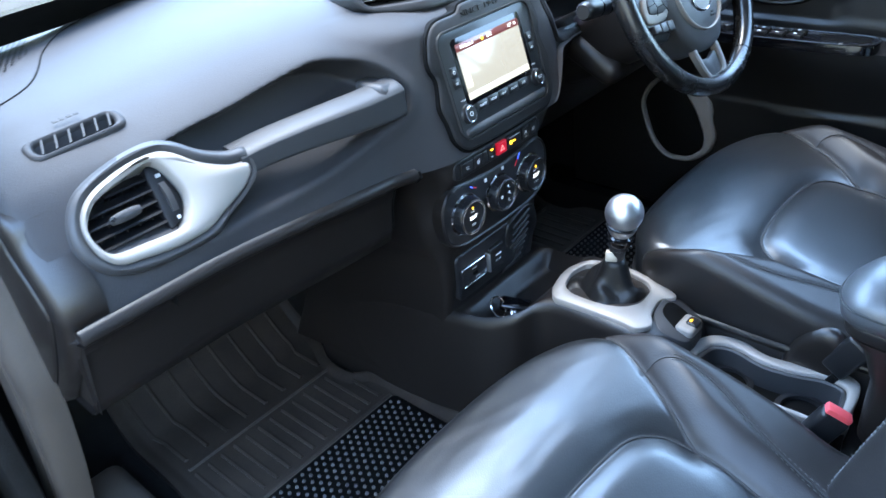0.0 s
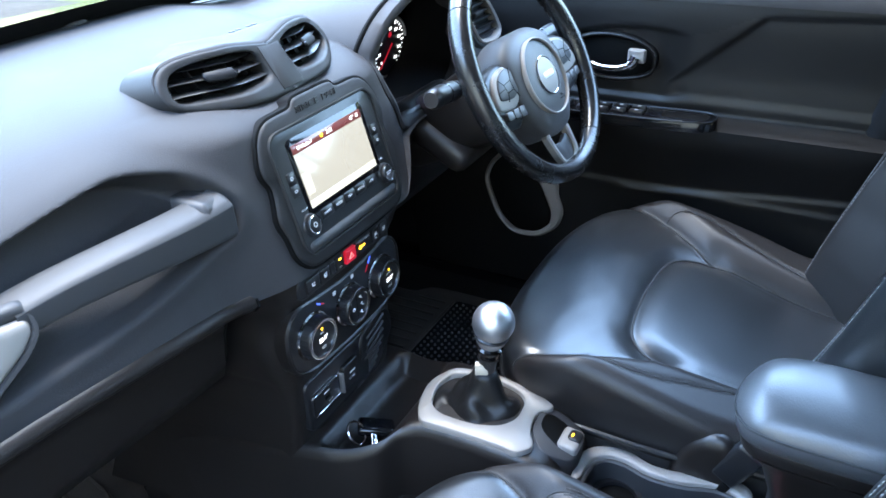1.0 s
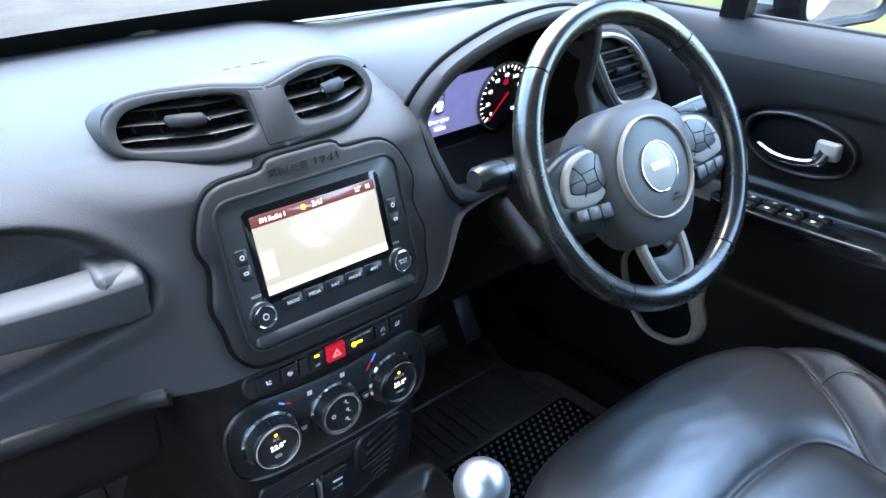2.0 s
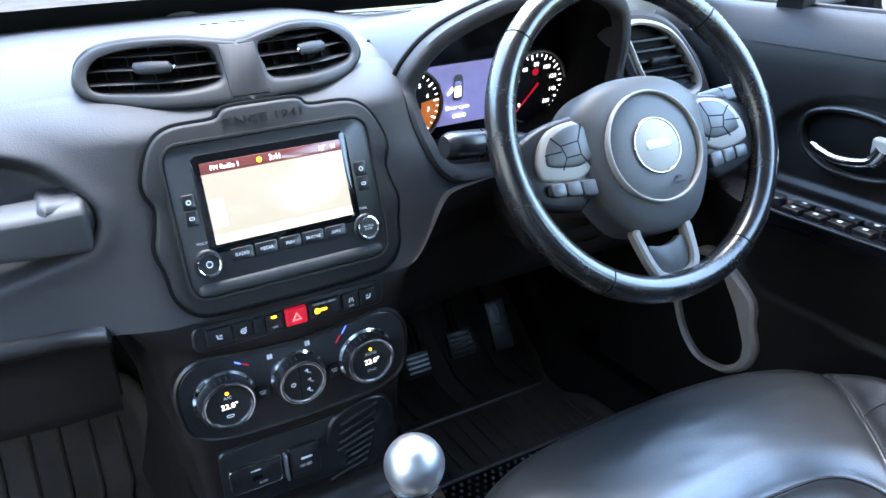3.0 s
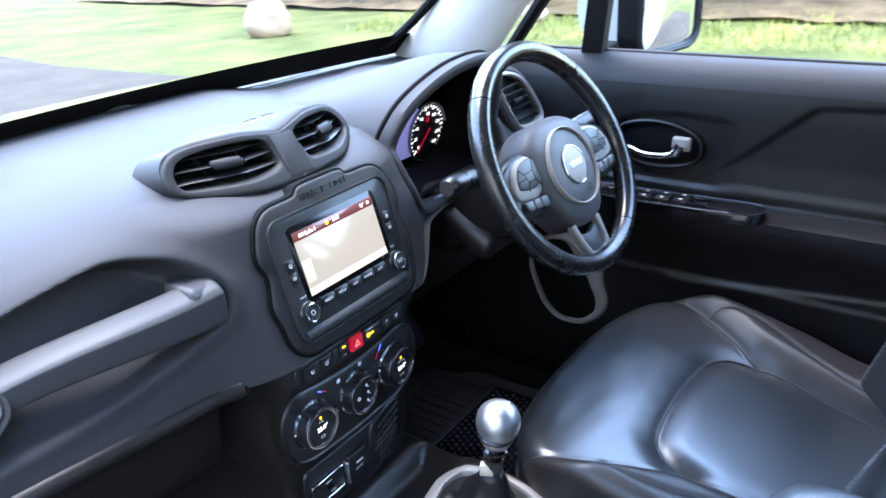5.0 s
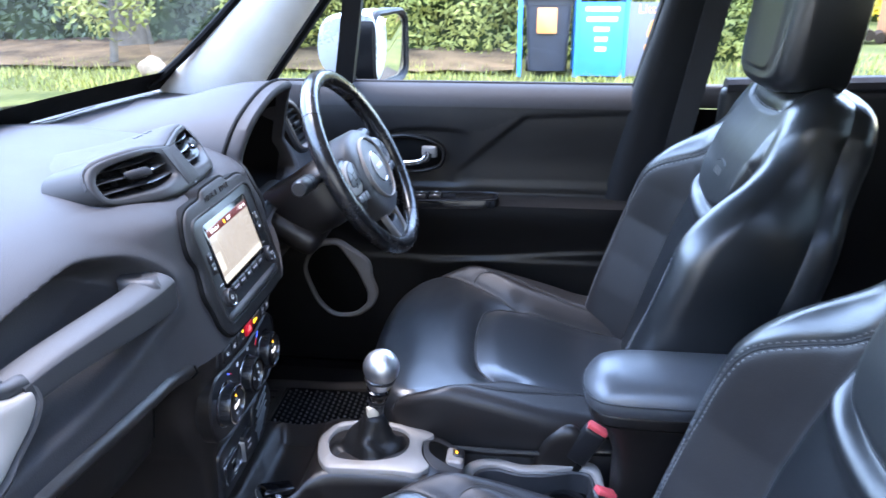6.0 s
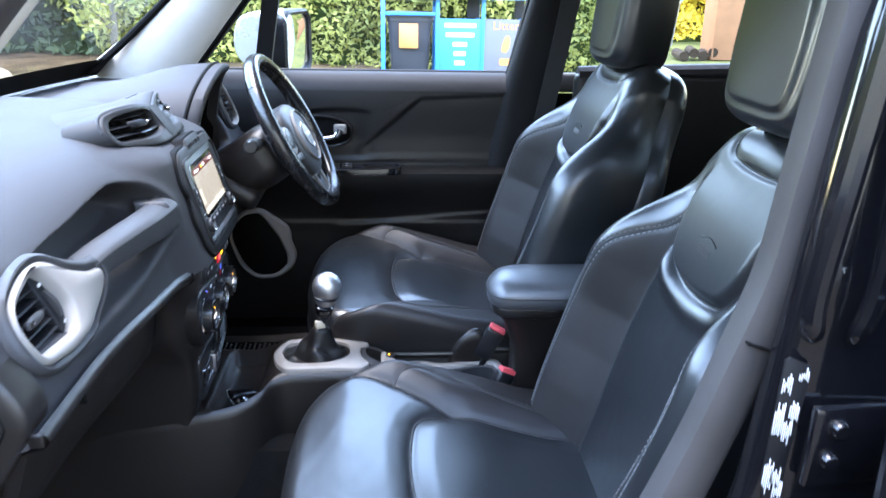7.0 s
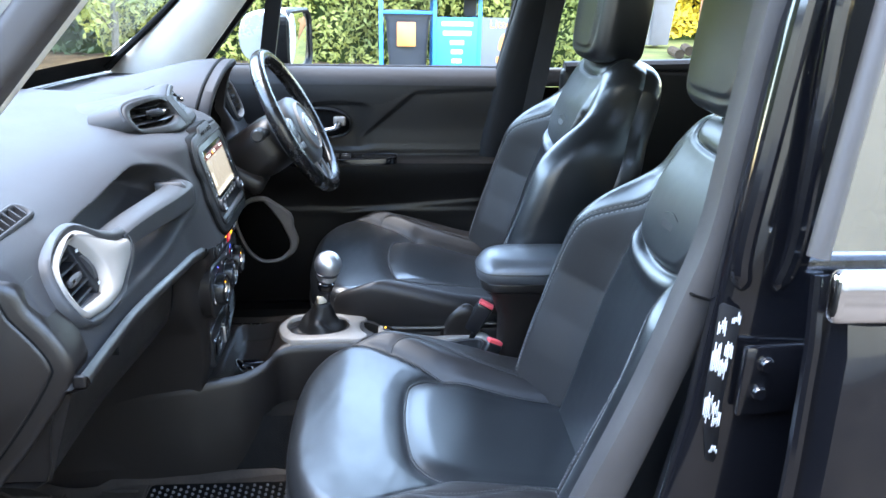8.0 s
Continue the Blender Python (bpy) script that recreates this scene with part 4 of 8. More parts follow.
part("lower_lip", plate(sample(rounded(0.196, 0.013, 0.006, 6, 0.0, 0.9345), 80, 180), on_unit, 0.0095, 0.008, 0.004), HANDLE, unit, "grey satin lower lip")
part("screen_surround", plate(sample(rounded(0.158, 0.092, 0.004, 4, 0.0, 1.0125), 60, 180), on_unit, 0.0066, 0.002, 0.0002), GLOSS, unit)
screen = part("screen", plate(rounded(0.143, 0.076, 0.0006, 2, 0.0, 1.0125), on_unit, 0.0070, 0.001, 0.0001), SCREEN, unit, "lit white map page")
part("title_bar", plate(rounded(0.143, 0.0105, 0.0005, 2, 0.0, 1.0452), on_unit, 0.0073, 0.0008, 0.0001), SCREEN_BAR, screen)
part("menu_bar", plate(rounded(0.143, 0.0085, 0.0005, 2, 0.0, 0.9790), on_unit, 0.0073, 0.0008, 0.0001), SCREEN_PALE, screen)
part("side_icon", plate(rounded(0.014, 0.026, 0.0005, 2, -0.063, 1.003), on_unit, 0.0073, 0.0008, 0.0001), SCREEN_PALE, screen)
words("screen_writing", "FM Radio 1", 0.0062, on_unit, 0.0076, LIT_WHITE, screen, -0.048, 1.0447, thick=0.0001)
words("screen_writing", "3:41", 0.0075, on_unit, 0.0076, LIT_WHITE, screen, 0.002, 1.0450, thick=0.0001)
words("screen_writing", "12°   N", 0.0062, on_unit, 0.0076, LIT_WHITE, screen, 0.056, 1.0450, thick=0.0001)
part("phone_icon", plate(circle(0.0026, 12, -0.014, 1.045), on_unit, 0.0076, 0.0006, 0.0001), LIT_AMBER, screen)
for x, w_ in ((-0.052, 0.016), (0.0, 0.026), (0.050, 0.018)):
    part("menu_word", plate(rounded(w_, 0.0028, 0.0004, 2, x, 0.979), on_unit, 0.0076, 0.0006, 0.0001), LIT_WHITE, screen)
for k, word in enumerate(("RADIO", "MEDIA", "NAV", "PHONE", "APPS")):
    x = -0.049 + 0.0245 * k
    b_ = part("button", plate(rounded(0.0225, 0.0125, 0.0015, 3, x, 0.9615), on_unit, 0.0078, 0.004, 0.0008), PANEL, unit)
    words("button_writing", word, 0.0046, on_unit, 0.0080, PRINT, b_, x, 0.9615, thick=0.0001)
for sx in (-1, 1):
    for k, z in enumerate((1.018, 1.003)):
        x = sx * 0.0885
        b_ = part("side_button", plate(rounded(0.0125, 0.0145, 0.002, 3, x, z), on_unit, 0.0082, 0.004, 0.0008), PANEL, unit)
        icon = frame_of(circle(0.0024, 14, x, z), circle(0.0015, 14, x, z), on_unit, 0.0085, 0.0006, 0.0001) if k == 0 else frame_of(rounded(0.005, 0.003, 0.001, 3, x, z), rounded(0.0035, 0.0016, 0.0005, 3, x, z), on_unit, 0.0085, 0.0006, 0.0001)
        part("icon", icon, PRINT, b_)


def knob(x, z, r, parent, place, name="knob", ring=CHROME, h0=0.003, depth=0.015):
    at = lambda a, b, h: place(x + a, z + b, h)
    k = part(name, lathe([(r * 1.06, h0), (r * 1.06, h0 + 0.002), (r * 0.98, h0 + 0.003), (r * 0.97, h0 + depth * 0.8), (r * 0.93, h0 + depth * 0.95), (r * 0.80, h0 + depth), (r * 0.76, h0 + depth * 0.93), (0.0005, h0 + depth * 0.93)], at, 48), PANEL, parent, "black knob with a bright ring")
    part("ring", lathe([(r * 0.90, h0 + depth * 0.94), (r * 0.92, h0 + depth * 1.04), (r * 0.83, h0 + depth * 1.06), (r * 0.78, h0 + depth * 1.02), (r * 0.78, h0 + depth * 0.9)], at, 48, ring=True), ring, k)
    part("base_ring", lathe([(r * 1.08, h0), (r * 1.10, h0 + 0.0015), (r * 1.0, h0 + 0.003), (r * 0.95, h0)], at, 48, ring=True), ring if r > 0.02 else PANEL, k)
    grips = bmesh.new()
    for i in range(30):
        q = 2 * math.pi * i / 30
        c, s = math.cos(q), math.sin(q)
        rings(grips, [[at(r * 0.965 * c - s * t + c * e, r * 0.965 * s + c * t + s * e, h) for t, e in ((-0.0005, 0), (0, 0.0006), (0.0005, 0))] for h in (h0 + 0.003, h0 + depth * 0.8)])
    part("grip_ribs", grips, PANEL, k)
    return k


for x, nm in ((-0.083, "VOLUME"), (0.083, "TUNE")):
    k_ = knob(x, 0.9590, 0.0125, unit, on_unit, h0=0.005, depth=0.009)
    words("knob_writing", nm, 0.0034, on_unit, 0.0064, PRINT, unit, x, 0.9785, thick=0.0001)
    if x < 0:
        part("power_mark", frame_of(circle(0.0032, 16, x, 0.959), circle(0.0024, 16, x, 0.959), on_unit, 0.0138, 0.0006, 0.0001), PRINT, k_)
    else:
        words("knob_writing", "BROWSE\nENTER", 0.0028, on_unit, 0.0136, PRINT, k_, x, 0.9590, thick=0.0001)

# ---- switch strip and climate controls ----
STACK_Y = -0.014
on_stack = lambda a, b, h: Vector((a, STACK_Y + 0.003 - h + 0.10 * a * a, b - 0.004))


def stroke_icon(name, lines, x, z, lift, parent, r=0.00055, sx=1, place=None):
    """A small printed sign of thin strokes, each line a list of offsets from (x, z)."""
    bm = bmesh.new()
    for ln in lines:
        tube([(place or on_stack)(x + sx * a * 0.001, z + b * 0.001, lift) for a, b in ln], r, 5, bm)
    return part(name, bm, PRINT, parent)


def ring_line(r, n=14, a0=0, a1=360):
    return [(r * math.cos(radians(a0 + (a1 - a0) * i / n)), r * math.sin(radians(a0 + (a1 - a0) * i / n))) for i in range(n + 1)]


SEAT_SIGN = [[(-3.2, 3.2), (-2.2, -1.5), (2.6, -2.2)], [(-2.4, 3.2), (-1.5, -0.8), (2.6, -1.5)], [(0.2, 0.8), (0.8, 1.8), (0.2, 2.8)], [(1.6, 0.6), (2.2, 1.6), (1.6, 2.6)]]
WHEEL_SIGN = [ring_line(2.8), [(-2.6, 0.3), (0, 0.3), (2.6, 0.3)], [(0, 0.3), (0, -2.6)], [(2.2, 3.2), (3.4, 3.8)]]
LANE_SIGN = [[(-2.6, -1.0), (-1.4, 4.0)], [(2.6, -1.0), (1.4, 4.0)], [(0, 0.2), (0, 1.4)], [(0, 2.4), (0, 3.6)]]
POWER_SIGN = [ring_line(2.3, 14, 120, 420), [(0, 0.6), (0, 3.0)]]
PERSON_SIGN = [ring_line(0.9, 8), [(0.4, -1.2), (0.2, -3.4), (2.6, -3.6), (3.6, -5.0)], [(-2.8, -0.8), (-1.2, -0.8)]]
SCREEN_SIGN = [[(-3.4, 1.6), (3.4, 1.6), (2.6, -1.6), (-2.6, -1.6), (-3.4, 1.6)], [(-1.4, -2.6), (-1.0, 0.6)], [(0.2, -2.6), (0.4, 0.6)], [(1.6, -2.6), (1.6, 0.6)]]
strip = thing("switch_strip", (0, STACK_Y, 0.865), "strip of black switches with a red hazard switch", "switches")
part("strip_body", plate(sample(rounded(0.212, 0.031, 0.010, 6, -0.004, 0.8785), 80, 180), on_stack, 0.002, 0.02, 0.002), PANEL, strip)
sw = ((-0.083, 0.027), (-0.0585, 0.021), (-0.0415, 0.012), (-0.0255, 0.018), (-0.0015, 0.024), (0.031, 0.038), (0.0615, 0.020), (0.082, 0.020))
for k, (x, w_) in enumerate(sw):
    red = k == 4
    b_ = part("switch", plate(rounded(w_ - 0.001, 0.0195, 0.0015, 3, x, 0.8785), on_stack, 0.005 if not red else 0.0065, 0.006, 0.001), LIT_RED if red else PANEL, strip, "lit red hazard switch" if red else "")
    if red:
        tri_o, tri_i = [(-0.0055 + x, 0.8745), (0.0055 + x, 0.8745), (x, 0.8835)], [(-0.0035 + x, 0.8755), (0.0035 + x, 0.8755), (x, 0.8815)]
        part("triangle", frame_of(tri_o, tri_i, on_stack, 0.0072, 0.0008, 0.0001), LIT_PINK, b_)
    elif k == 3:
        part("lamp", plate(rounded(0.006, 0.0024, 0.001, 3, x, 0.8845), on_stack, 0.0056, 0.001, 0.0002), LIT_AMBER, b_)
        words("switch_writing", "OFF", 0.0036, on_stack, 0.0053, PRINT, b_, x, 0.8725, thick=0.0001)
    elif k == 5:
        part("lamp", plate(circle(0.0032, 16, x - 0.009, 0.8775), on_stack, 0.0056, 0.001, 0.0002), LIT_AMBER, b_)
        part("lamp", plate(rounded(0.008, 0.0028, 0.001, 3, x - 0.002, 0.878), on_stack, 0.0056, 0.001, 0.0002), LIT_AMBER, b_)
        words("switch_writing", "PASSENGER AIRBAG", 0.0030, on_stack, 0.0053, PRINT, b_, x, 0.8855, thick=0.0001)
    elif k != 2:
        stroke_icon("icon", {0: SEAT_SIGN, 1: WHEEL_SIGN, 6: LANE_SIGN, 7: SEAT_SIGN}[k], x, 0.878, 0.0052, b_, sx=-1 if k == 7 else 1)
        if k == 6:
            words("switch_writing", "OFF", 0.0030, on_stack, 0.0053, PRINT, b_, x, 0.8725, thick=0.0001)

on_climate = lambda a, b, h: Vector((a - 0.003, STACK_Y + 0.012 - h + 0.10 * a * a, b - 0.001))
climate = thing("climate_panel", (0, STACK_Y, 0.745), "black climate panel with three chrome-ringed dials", "climate control")
CP = [(0.0, 0.838), (0.06, 0.842), (0.105, 0.846), (0.128, 0.828), (0.132, 0.795), (0.122, 0.760), (0.09, 0.745), (0.04, 0.742), (0.0, 0.741)]
CP = CP + [(-a, b) for a, b in CP[-2:0:-1]]
cp = smooth2(CP, 100)
part("panel", plate(cp, on_climate, 0.004, 0.03, 0.003), PANEL, climate)
part("panel_edge", frame_of(inset(cp, -0.003), inset(cp, 0.002), on_climate, 0.0055, 0.02, 0.003), DASH_LOW, climate)
for k, x in enumerate((-0.0845, -0.0025, 0.0795)):
    z = 0.7965 if k != 1 else 0.797
    r = 0.0305 if k != 1 else 0.0285
    dial = knob(x, z, r, climate, on_climate, "dial", CHROME, 0.004, 0.018)
    if k != 1:
        part("lamp", plate(circle(0.0019, 12, x, z + 0.015), on_climate, 0.0211, 0.001, 0.0002), LIT_AMBER, dial)
        words("dial_writing", "A/C" if k == 0 else "AUTO", 0.0052, on_climate, 0.0209, PRINT, dial, x, z + 0.0095, thick=0.0001)
        words("dial_display", "22.0°", 0.0088, on_climate, 0.0209, LIT_WHITE, dial, x + 0.001, z - 0.001, thick=0.0001)
        words("dial_writing", "SYNC", 0.0046, on_climate, 0.0209, PRINT, dial, x, z - 0.0125, thick=0.0001) if k else part("icon", frame_of(rounded(0.008, 0.0035, 0.0015, 3, x, z - 0.013), rounded(0.0062, 0.002, 0.0008, 3, x, z - 0.013), on_climate, 0.0212, 0.0006, 0.0001), PRINT, dial)
    else:
        for dx, dz, sign in ((0.006, 0.014, PERSON_SIGN), (0.008, 0.002, PERSON_SIGN), (0.006, -0.010, PERSON_SIGN), (-0.011, 0.0, POWER_SIGN)):
            stroke_icon("icon", sign, x + dx, z + dz, 0.0210, dial, place=on_climate)
        part("divider", plate(rounded(0.0006, 0.040, 0.0002, 2, x - 0.003, z), on_climate, 0.0210, 0.001, 0.0001), DARK, dial)
for x in (-0.0445, 0.0390):
    b_ = part("button", plate(rounded(0.015, 0.015, 0.003, 4, x, 0.790), on_climate, 0.008, 0.006, 0.001), PANEL, climate)
    stroke_icon("icon", SCREEN_SIGN, x, 0.7915, 0.0082, b_, place=on_climate)
for x, m1, m2 in ((-0.0615, LIT_BLUE, LIT_RED), (0.0520, LIT_RED, LIT_BLUE)):
    for dx, m_ in ((-0.004, m1), (0.004, m2)):
        part("temperature_mark", plate(rounded(0.0075, 0.0018, 0.0005, 2, 0, 0), lambda a, b, h, x=x, dx=dx: on_climate(x + dx + a * 0.85, 0.832 - (a + dx) * (0.5 if x < 0 else -1.2) + b, h), 0.0048, 0.001, 0.0001), m_, climate)
for x, z in ((-0.031, 0.8305), (0.012, 0.8335)):
    for i in range(4):
        q = radians(45 + 90 * i)
        part("fan_mark", plate(circle(0.0016, 8, x + 0.0021 * math.cos(q), z + 0.0021 * math.sin(q)), on_climate, 0.0048, 0.001, 0.0001), PRINT, climate)

# ---- centre console ----
console = thing("centre_console", (0.03, -0.2, 0.42), "black plastic centre console with satin silver trim", "centre console")
rows = []
for z, w_, r_, y0, y1 in ((0.916, 0.184, 0.04, -0.002, 0.20), (0.902, 0.180, 0.045, -0.012, 0.20), (0.886, 0.168, 0.05, -0.013, 0.20), (0.866, 0.156, 0.05, -0.010, 0.22), (0.848, 0.149, 0.05, -0.003, 0.23), (0.80, 0.147, 0.05, -0.001, 0.26), (0.752, 0.142, 0.045, 0.001, 0.28), (0.730, 0.132, 0.03, 0.006, 0.29),
                          (0.715, 0.128, 0.02, 0.010, 0.30), (0.66, 0.124, 0.015, 0.012, 0.32), (0.61, 0.122, 0.015, 0.020, 0.34), (0.56, 0.125, 0.015, 0.03, 0.36), (0.44, 0.15, 0.015, 0.06, 0.4)):
    row = [Vector((-w_ - 0.025, y1, z)), Vector((-w_ - 0.008, mix(y0, y1, 0.5), z))]
    for i in range(9):
        q = radians(90 * i / 8)
        row.append(Vector((-w_ + r_ - r_ * math.cos(q), y0 + r_ - r_ * math.sin(q) + 0.10 * w_ * w_, z)))
    row.append(Vector((0, y0, z)))
    rows.append(row + [Vector((-p.x, p.y, p.z)) for p in row[-2::-1]])
part("stack_housing", rings(bmesh.new(), rows, closed=False), DASH_LOW, console, "black grained stack housing", angle=60)
on_low = lambda a, b, h: Vector((a, 0.010 - h, b))
part("socket_panel", plate(sample(rounded(0.150, 0.085, 0.010, 6, -0.03, 0.6745), 90, 180), on_low, 0.003, 0.02, 0.002), PANEL, console, "black socket panel")
usb = part("usb_socket", plate(sample(rounded(0.060, 0.034, 0.003, 4, -0.067, 0.674), 48, 180), on_low, 0.007, 0.008, 0.001), PANEL, console)
part("usb_edge", frame_of(sample(rounded(0.061, 0.035, 0.003, 4, -0.067, 0.674), 48, 180), sample(rounded(0.0585, 0.0325, 0.003, 4, -0.067, 0.674), 48, 180), on_low, 0.0078, 0.003, 0.0003), CHROME, usb)
part("usb_slot", plate(rounded(0.012, 0.006, 0.001, 2, -0.066, 0.672), on_low, 0.0075, 0.001, 0.0001), DARK, usb)
part("usb_mark", plate(rounded(0.012, 0.0016, 0.0005, 2, -0.067, 0.682), on_low, 0.0075, 0.001, 0.0001), PRINT, usb)
words("usb_writing", "AUX", 0.0050, on_low, 0.0074, PRINT, usb, -0.060, 0.6635, thick=0.0001)
part("silver_bar", plate(rounded(0.0035, 0.036, 0.001, 3, -0.0315, 0.672), on_low, 0.012, 0.012, 0.001), ALLOY, console, "bright metal divider bar")
p12 = part("power_socket", plate(sample(rounded(0.037, 0.044, 0.004, 4, -0.009, 0.673), 40, 180), on_low, 0.010, 0.010, 0.0015), PANEL, console)
words("socket_writing", "12V DC", 0.0048, on_low, 0.0103, PRINT, p12, -0.009, 0.668, thick=0.0001)
part("socket_mark", plate(rounded(0.014, 0.003, 0.001, 3, -0.007, 0.678), on_low, 0.0104, 0.001, 0.0001), PRINT, p12)
on_grille = lambda a, b, h: Vector((a, 0.006 - h + 0.25 * max(0, 0.68 - b), b))
SG = [(0.024, 0.700), (0.050, 0.722), (0.085, 0.728), (0.106, 0.715), (0.112, 0.680), (0.100, 0.640), (0.085, 0.612), (0.060, 0.590), (0.035, 0.588), (0.024, 0.61)]
gp = part("grille_panel", plate(smooth2(SG, 60), on_grille, 0.002, 0.02, 0.003), PANEL, console, "black slotted side panel")
for k in range(8):
    z = 0.706 - 0.0125 * k
    pts = [(0.040 - 0.002 * k + 0.048 * i / 6, z - 0.004 + 0.016 * i / 6) for i in range(7)]
    part("rib", tube([on_grille(a, b, 0.0025) for a, b in pts], 0.0026, 6), PANEL, gp)
# tunnel body: left edge, right edge and top by stations along y
ST = [(0.34, -0.135, 0.165, 0.58), (0.10, -0.128, 0.160, 0.600), (0.02, -0.118, 0.150, 0.612), (-0.04, -0.104, 0.140, 0.616), (-0.085, -0.082, 0.130, 0.630), (-0.115, -0.052, 0.118, 0.648),
      (-0.16, -0.044, 0.112, 0.652), (-0.28, -0.044, 0.108, 0.652), (-0.32, -0.044, 0.104, 0.632), (-0.345, -0.044, 0.102, 0.575), (-0.37, -0.044, 0.100, 0.560), (-0.60, -0.044, 0.100, 0.560), (-0.85, -0.044, 0.100, 0.62)]
STS = spline([(p[1], p[2], p[3]) for p in ST], 90)
STY = spline([(p[0], 0, 0) for p in ST], 90)
rows = []
for p, q in zip(STS, STY):
    l, r, z = p.x, p.y, p.z
    tray = 0.030 * smooth01(0.005, -0.012, q.x) * smooth01(-0.095, -0.075, q.x)
    sec = [(l - 0.030, 0.40), (l - 0.016, 0.50), (l - 0.008, 0.55), (l - 0.002, z - 0.02), (l + 0.001, z - 0.006), (l + 0.008, z), (l + 0.018, z - 0.3 * tray), (l + 0.03, z - tray), (mix(l, r, 0.5), z - tray), (r - 0.03, z - tray), (r - 0.018, z - 0.3 * tray),
           (r - 0.008, z), (r - 0.001, z - 0.006), (r + 0.002, z - 0.02), (r + 0.008, 0.55), (r + 0.016, 0.50), (r + 0.030, 0.40)]
    rows.append([Vector((a, q.x, b)) for a, b in sec])
part("tunnel_body", rings(bmesh.new(), rows, closed=False), DASH_LOW, console, "black grained tunnel moulding", angle=50)
GT = [(-0.008, -0.109), (0.050, -0.095), (0.083, -0.118), (0.097, -0.179), (0.085, -0.247), (0.067, -0.288), (0.057, -0.285), (0.045, -0.269), (0.006, -0.274), (-0.020, -0.292), (-0.041, -0.274), (-0.036, -0.247), (-0.039, -0.152), (-0.041, -0.130)]
GH = [(-0.002, -0.128), (0.040, -0.114), (0.071, -0.125), (0.086, -0.180), (0.076, -0.230), (0.058, -0.248), (0.021, -0.251), (-0.003, -0.235), (-0.016, -0.199), (-0.016, -0.148)]
on_gear = lambda a, b, h: Vector((a, b, 0.655 + h - 0.35 * max(0, b + 0.125)))
gt, gh = cut_corners(GT, 110, 90, 2, 0.2), cut_corners(GH, 110, 90, 2, 0.2)
part("gear_trim", frame_of(gt, gh, on_gear, 0.006, 0.013, 0.0016), SILVER, console, "satin silver gear surround", angle=50)
on_park = lambda a, b, h: Vector((a, b, 0.648 + h + 0.35 * (b + 0.28)))
part("switch_pocket", plate(cut_corners([(0.008, -0.276), (0.048, -0.271), (0.066, -0.281), (0.069, -0.300), (0.060, -0.337), (0.0, -0.342), (-0.016, -0.300)], 60, 90, 2, 0.2), on_park, 0.008, 0.03, 0.002), HANDLE, console, "grey angular switch pocket", angle=50)
# flush plate whose near-black stands for the shade in the pocket
part("pocket_shade", plate(cut_corners([(0.021, -0.283), (0.050, -0.279), (0.057, -0.292), (0.052, -0.318), (0.006, -0.322)], 40, 90, 2, 0.2), on_park, 0.0086, 0.003, 0.0003), DARK, console, "near-black plate painted as the pocket's shaded opening")
ps = part("parking_switch", plate(sample(rounded(0.040, 0.028, 0.006, 4, 0.029, -0.325), 40, 180), lambda a, b, h: on_park(a, b, h + 0.25 * (-b - 0.308)), 0.013, 0.012, 0.004), SILVER, console, "silver parking brake switch")
part("switch_face", plate(sample(rounded(0.020, 0.018, 0.005, 4, 0.033, -0.330), 30, 180), lambda a, b, h: on_park(a, b, h + 0.25 * (-b - 0.308)), 0.016, 0.006, 0.002), PANEL, ps)
part("lamp", plate(rounded(0.006, 0.003, 0.001, 2, 0.031, -0.327), lambda a, b, h: on_park(a, b, h + 0.25 * (-b - 0.308)), 0.0166, 0.001, 0.0002), LIT_AMBER, ps)
CO = [(-0.030, -0.350), (0.0, -0.338), (0.045, -0.338), (0.068, -0.360), (0.072, -0.395), (0.062, -0.430), (0.066, -0.470), (0.080, -0.515), (0.078, -0.545), (0.058, -0.558), (0.0, -0.560), (-0.030, -0.548)]
CI = [(-0.023, -0.356), (0.0, -0.350), (0.036, -0.354), (0.052, -0.370), (0.054, -0.395), (0.045, -0.430), (0.048, -0.470), (0.060, -0.510), (0.058, -0.535), (0.046, -0.545), (0.0, -0.550), (-0.024, -0.542)]
on_cup = lambda a, b, h: Vector((a, b, 0.606 + h))
cup_depth = 0.050
co, ci = smooth2(CO, 110, 90), smooth2(CI, 110, 90)
part("cup_trim", frame_of(co, ci, on_cup, 0.010, 0.010, 0.002), SILVER, console, "satin silver cup holder surround", angle=50)
part("cup_body", frame_of(inset(co, 0.002), inset(ci, -0.001), on_cup, 0.002, 0.060, 0.001), DASH_LOW, console)
part("cup_lining", frame_of(inset(ci, -0.001), inset(ci, 0.006), on_cup, 0.004, cup_depth, 0.002), HANDLE, console)
# floor coloured near-black as the shade of the deep cup wells
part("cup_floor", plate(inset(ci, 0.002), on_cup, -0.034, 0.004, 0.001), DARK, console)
for y in (-0.395, -0.50):
    part("cup_well", lathe([(0.030, -0.003), (0.034, -0.001), (0.036, 0.003), (0.028, 0.004), (0.027, -0.002)], lambda a, b, h, y=y: on_cup(0.018 + a, y + b, h - 0.030), 32, ring=True), PANEL, console)

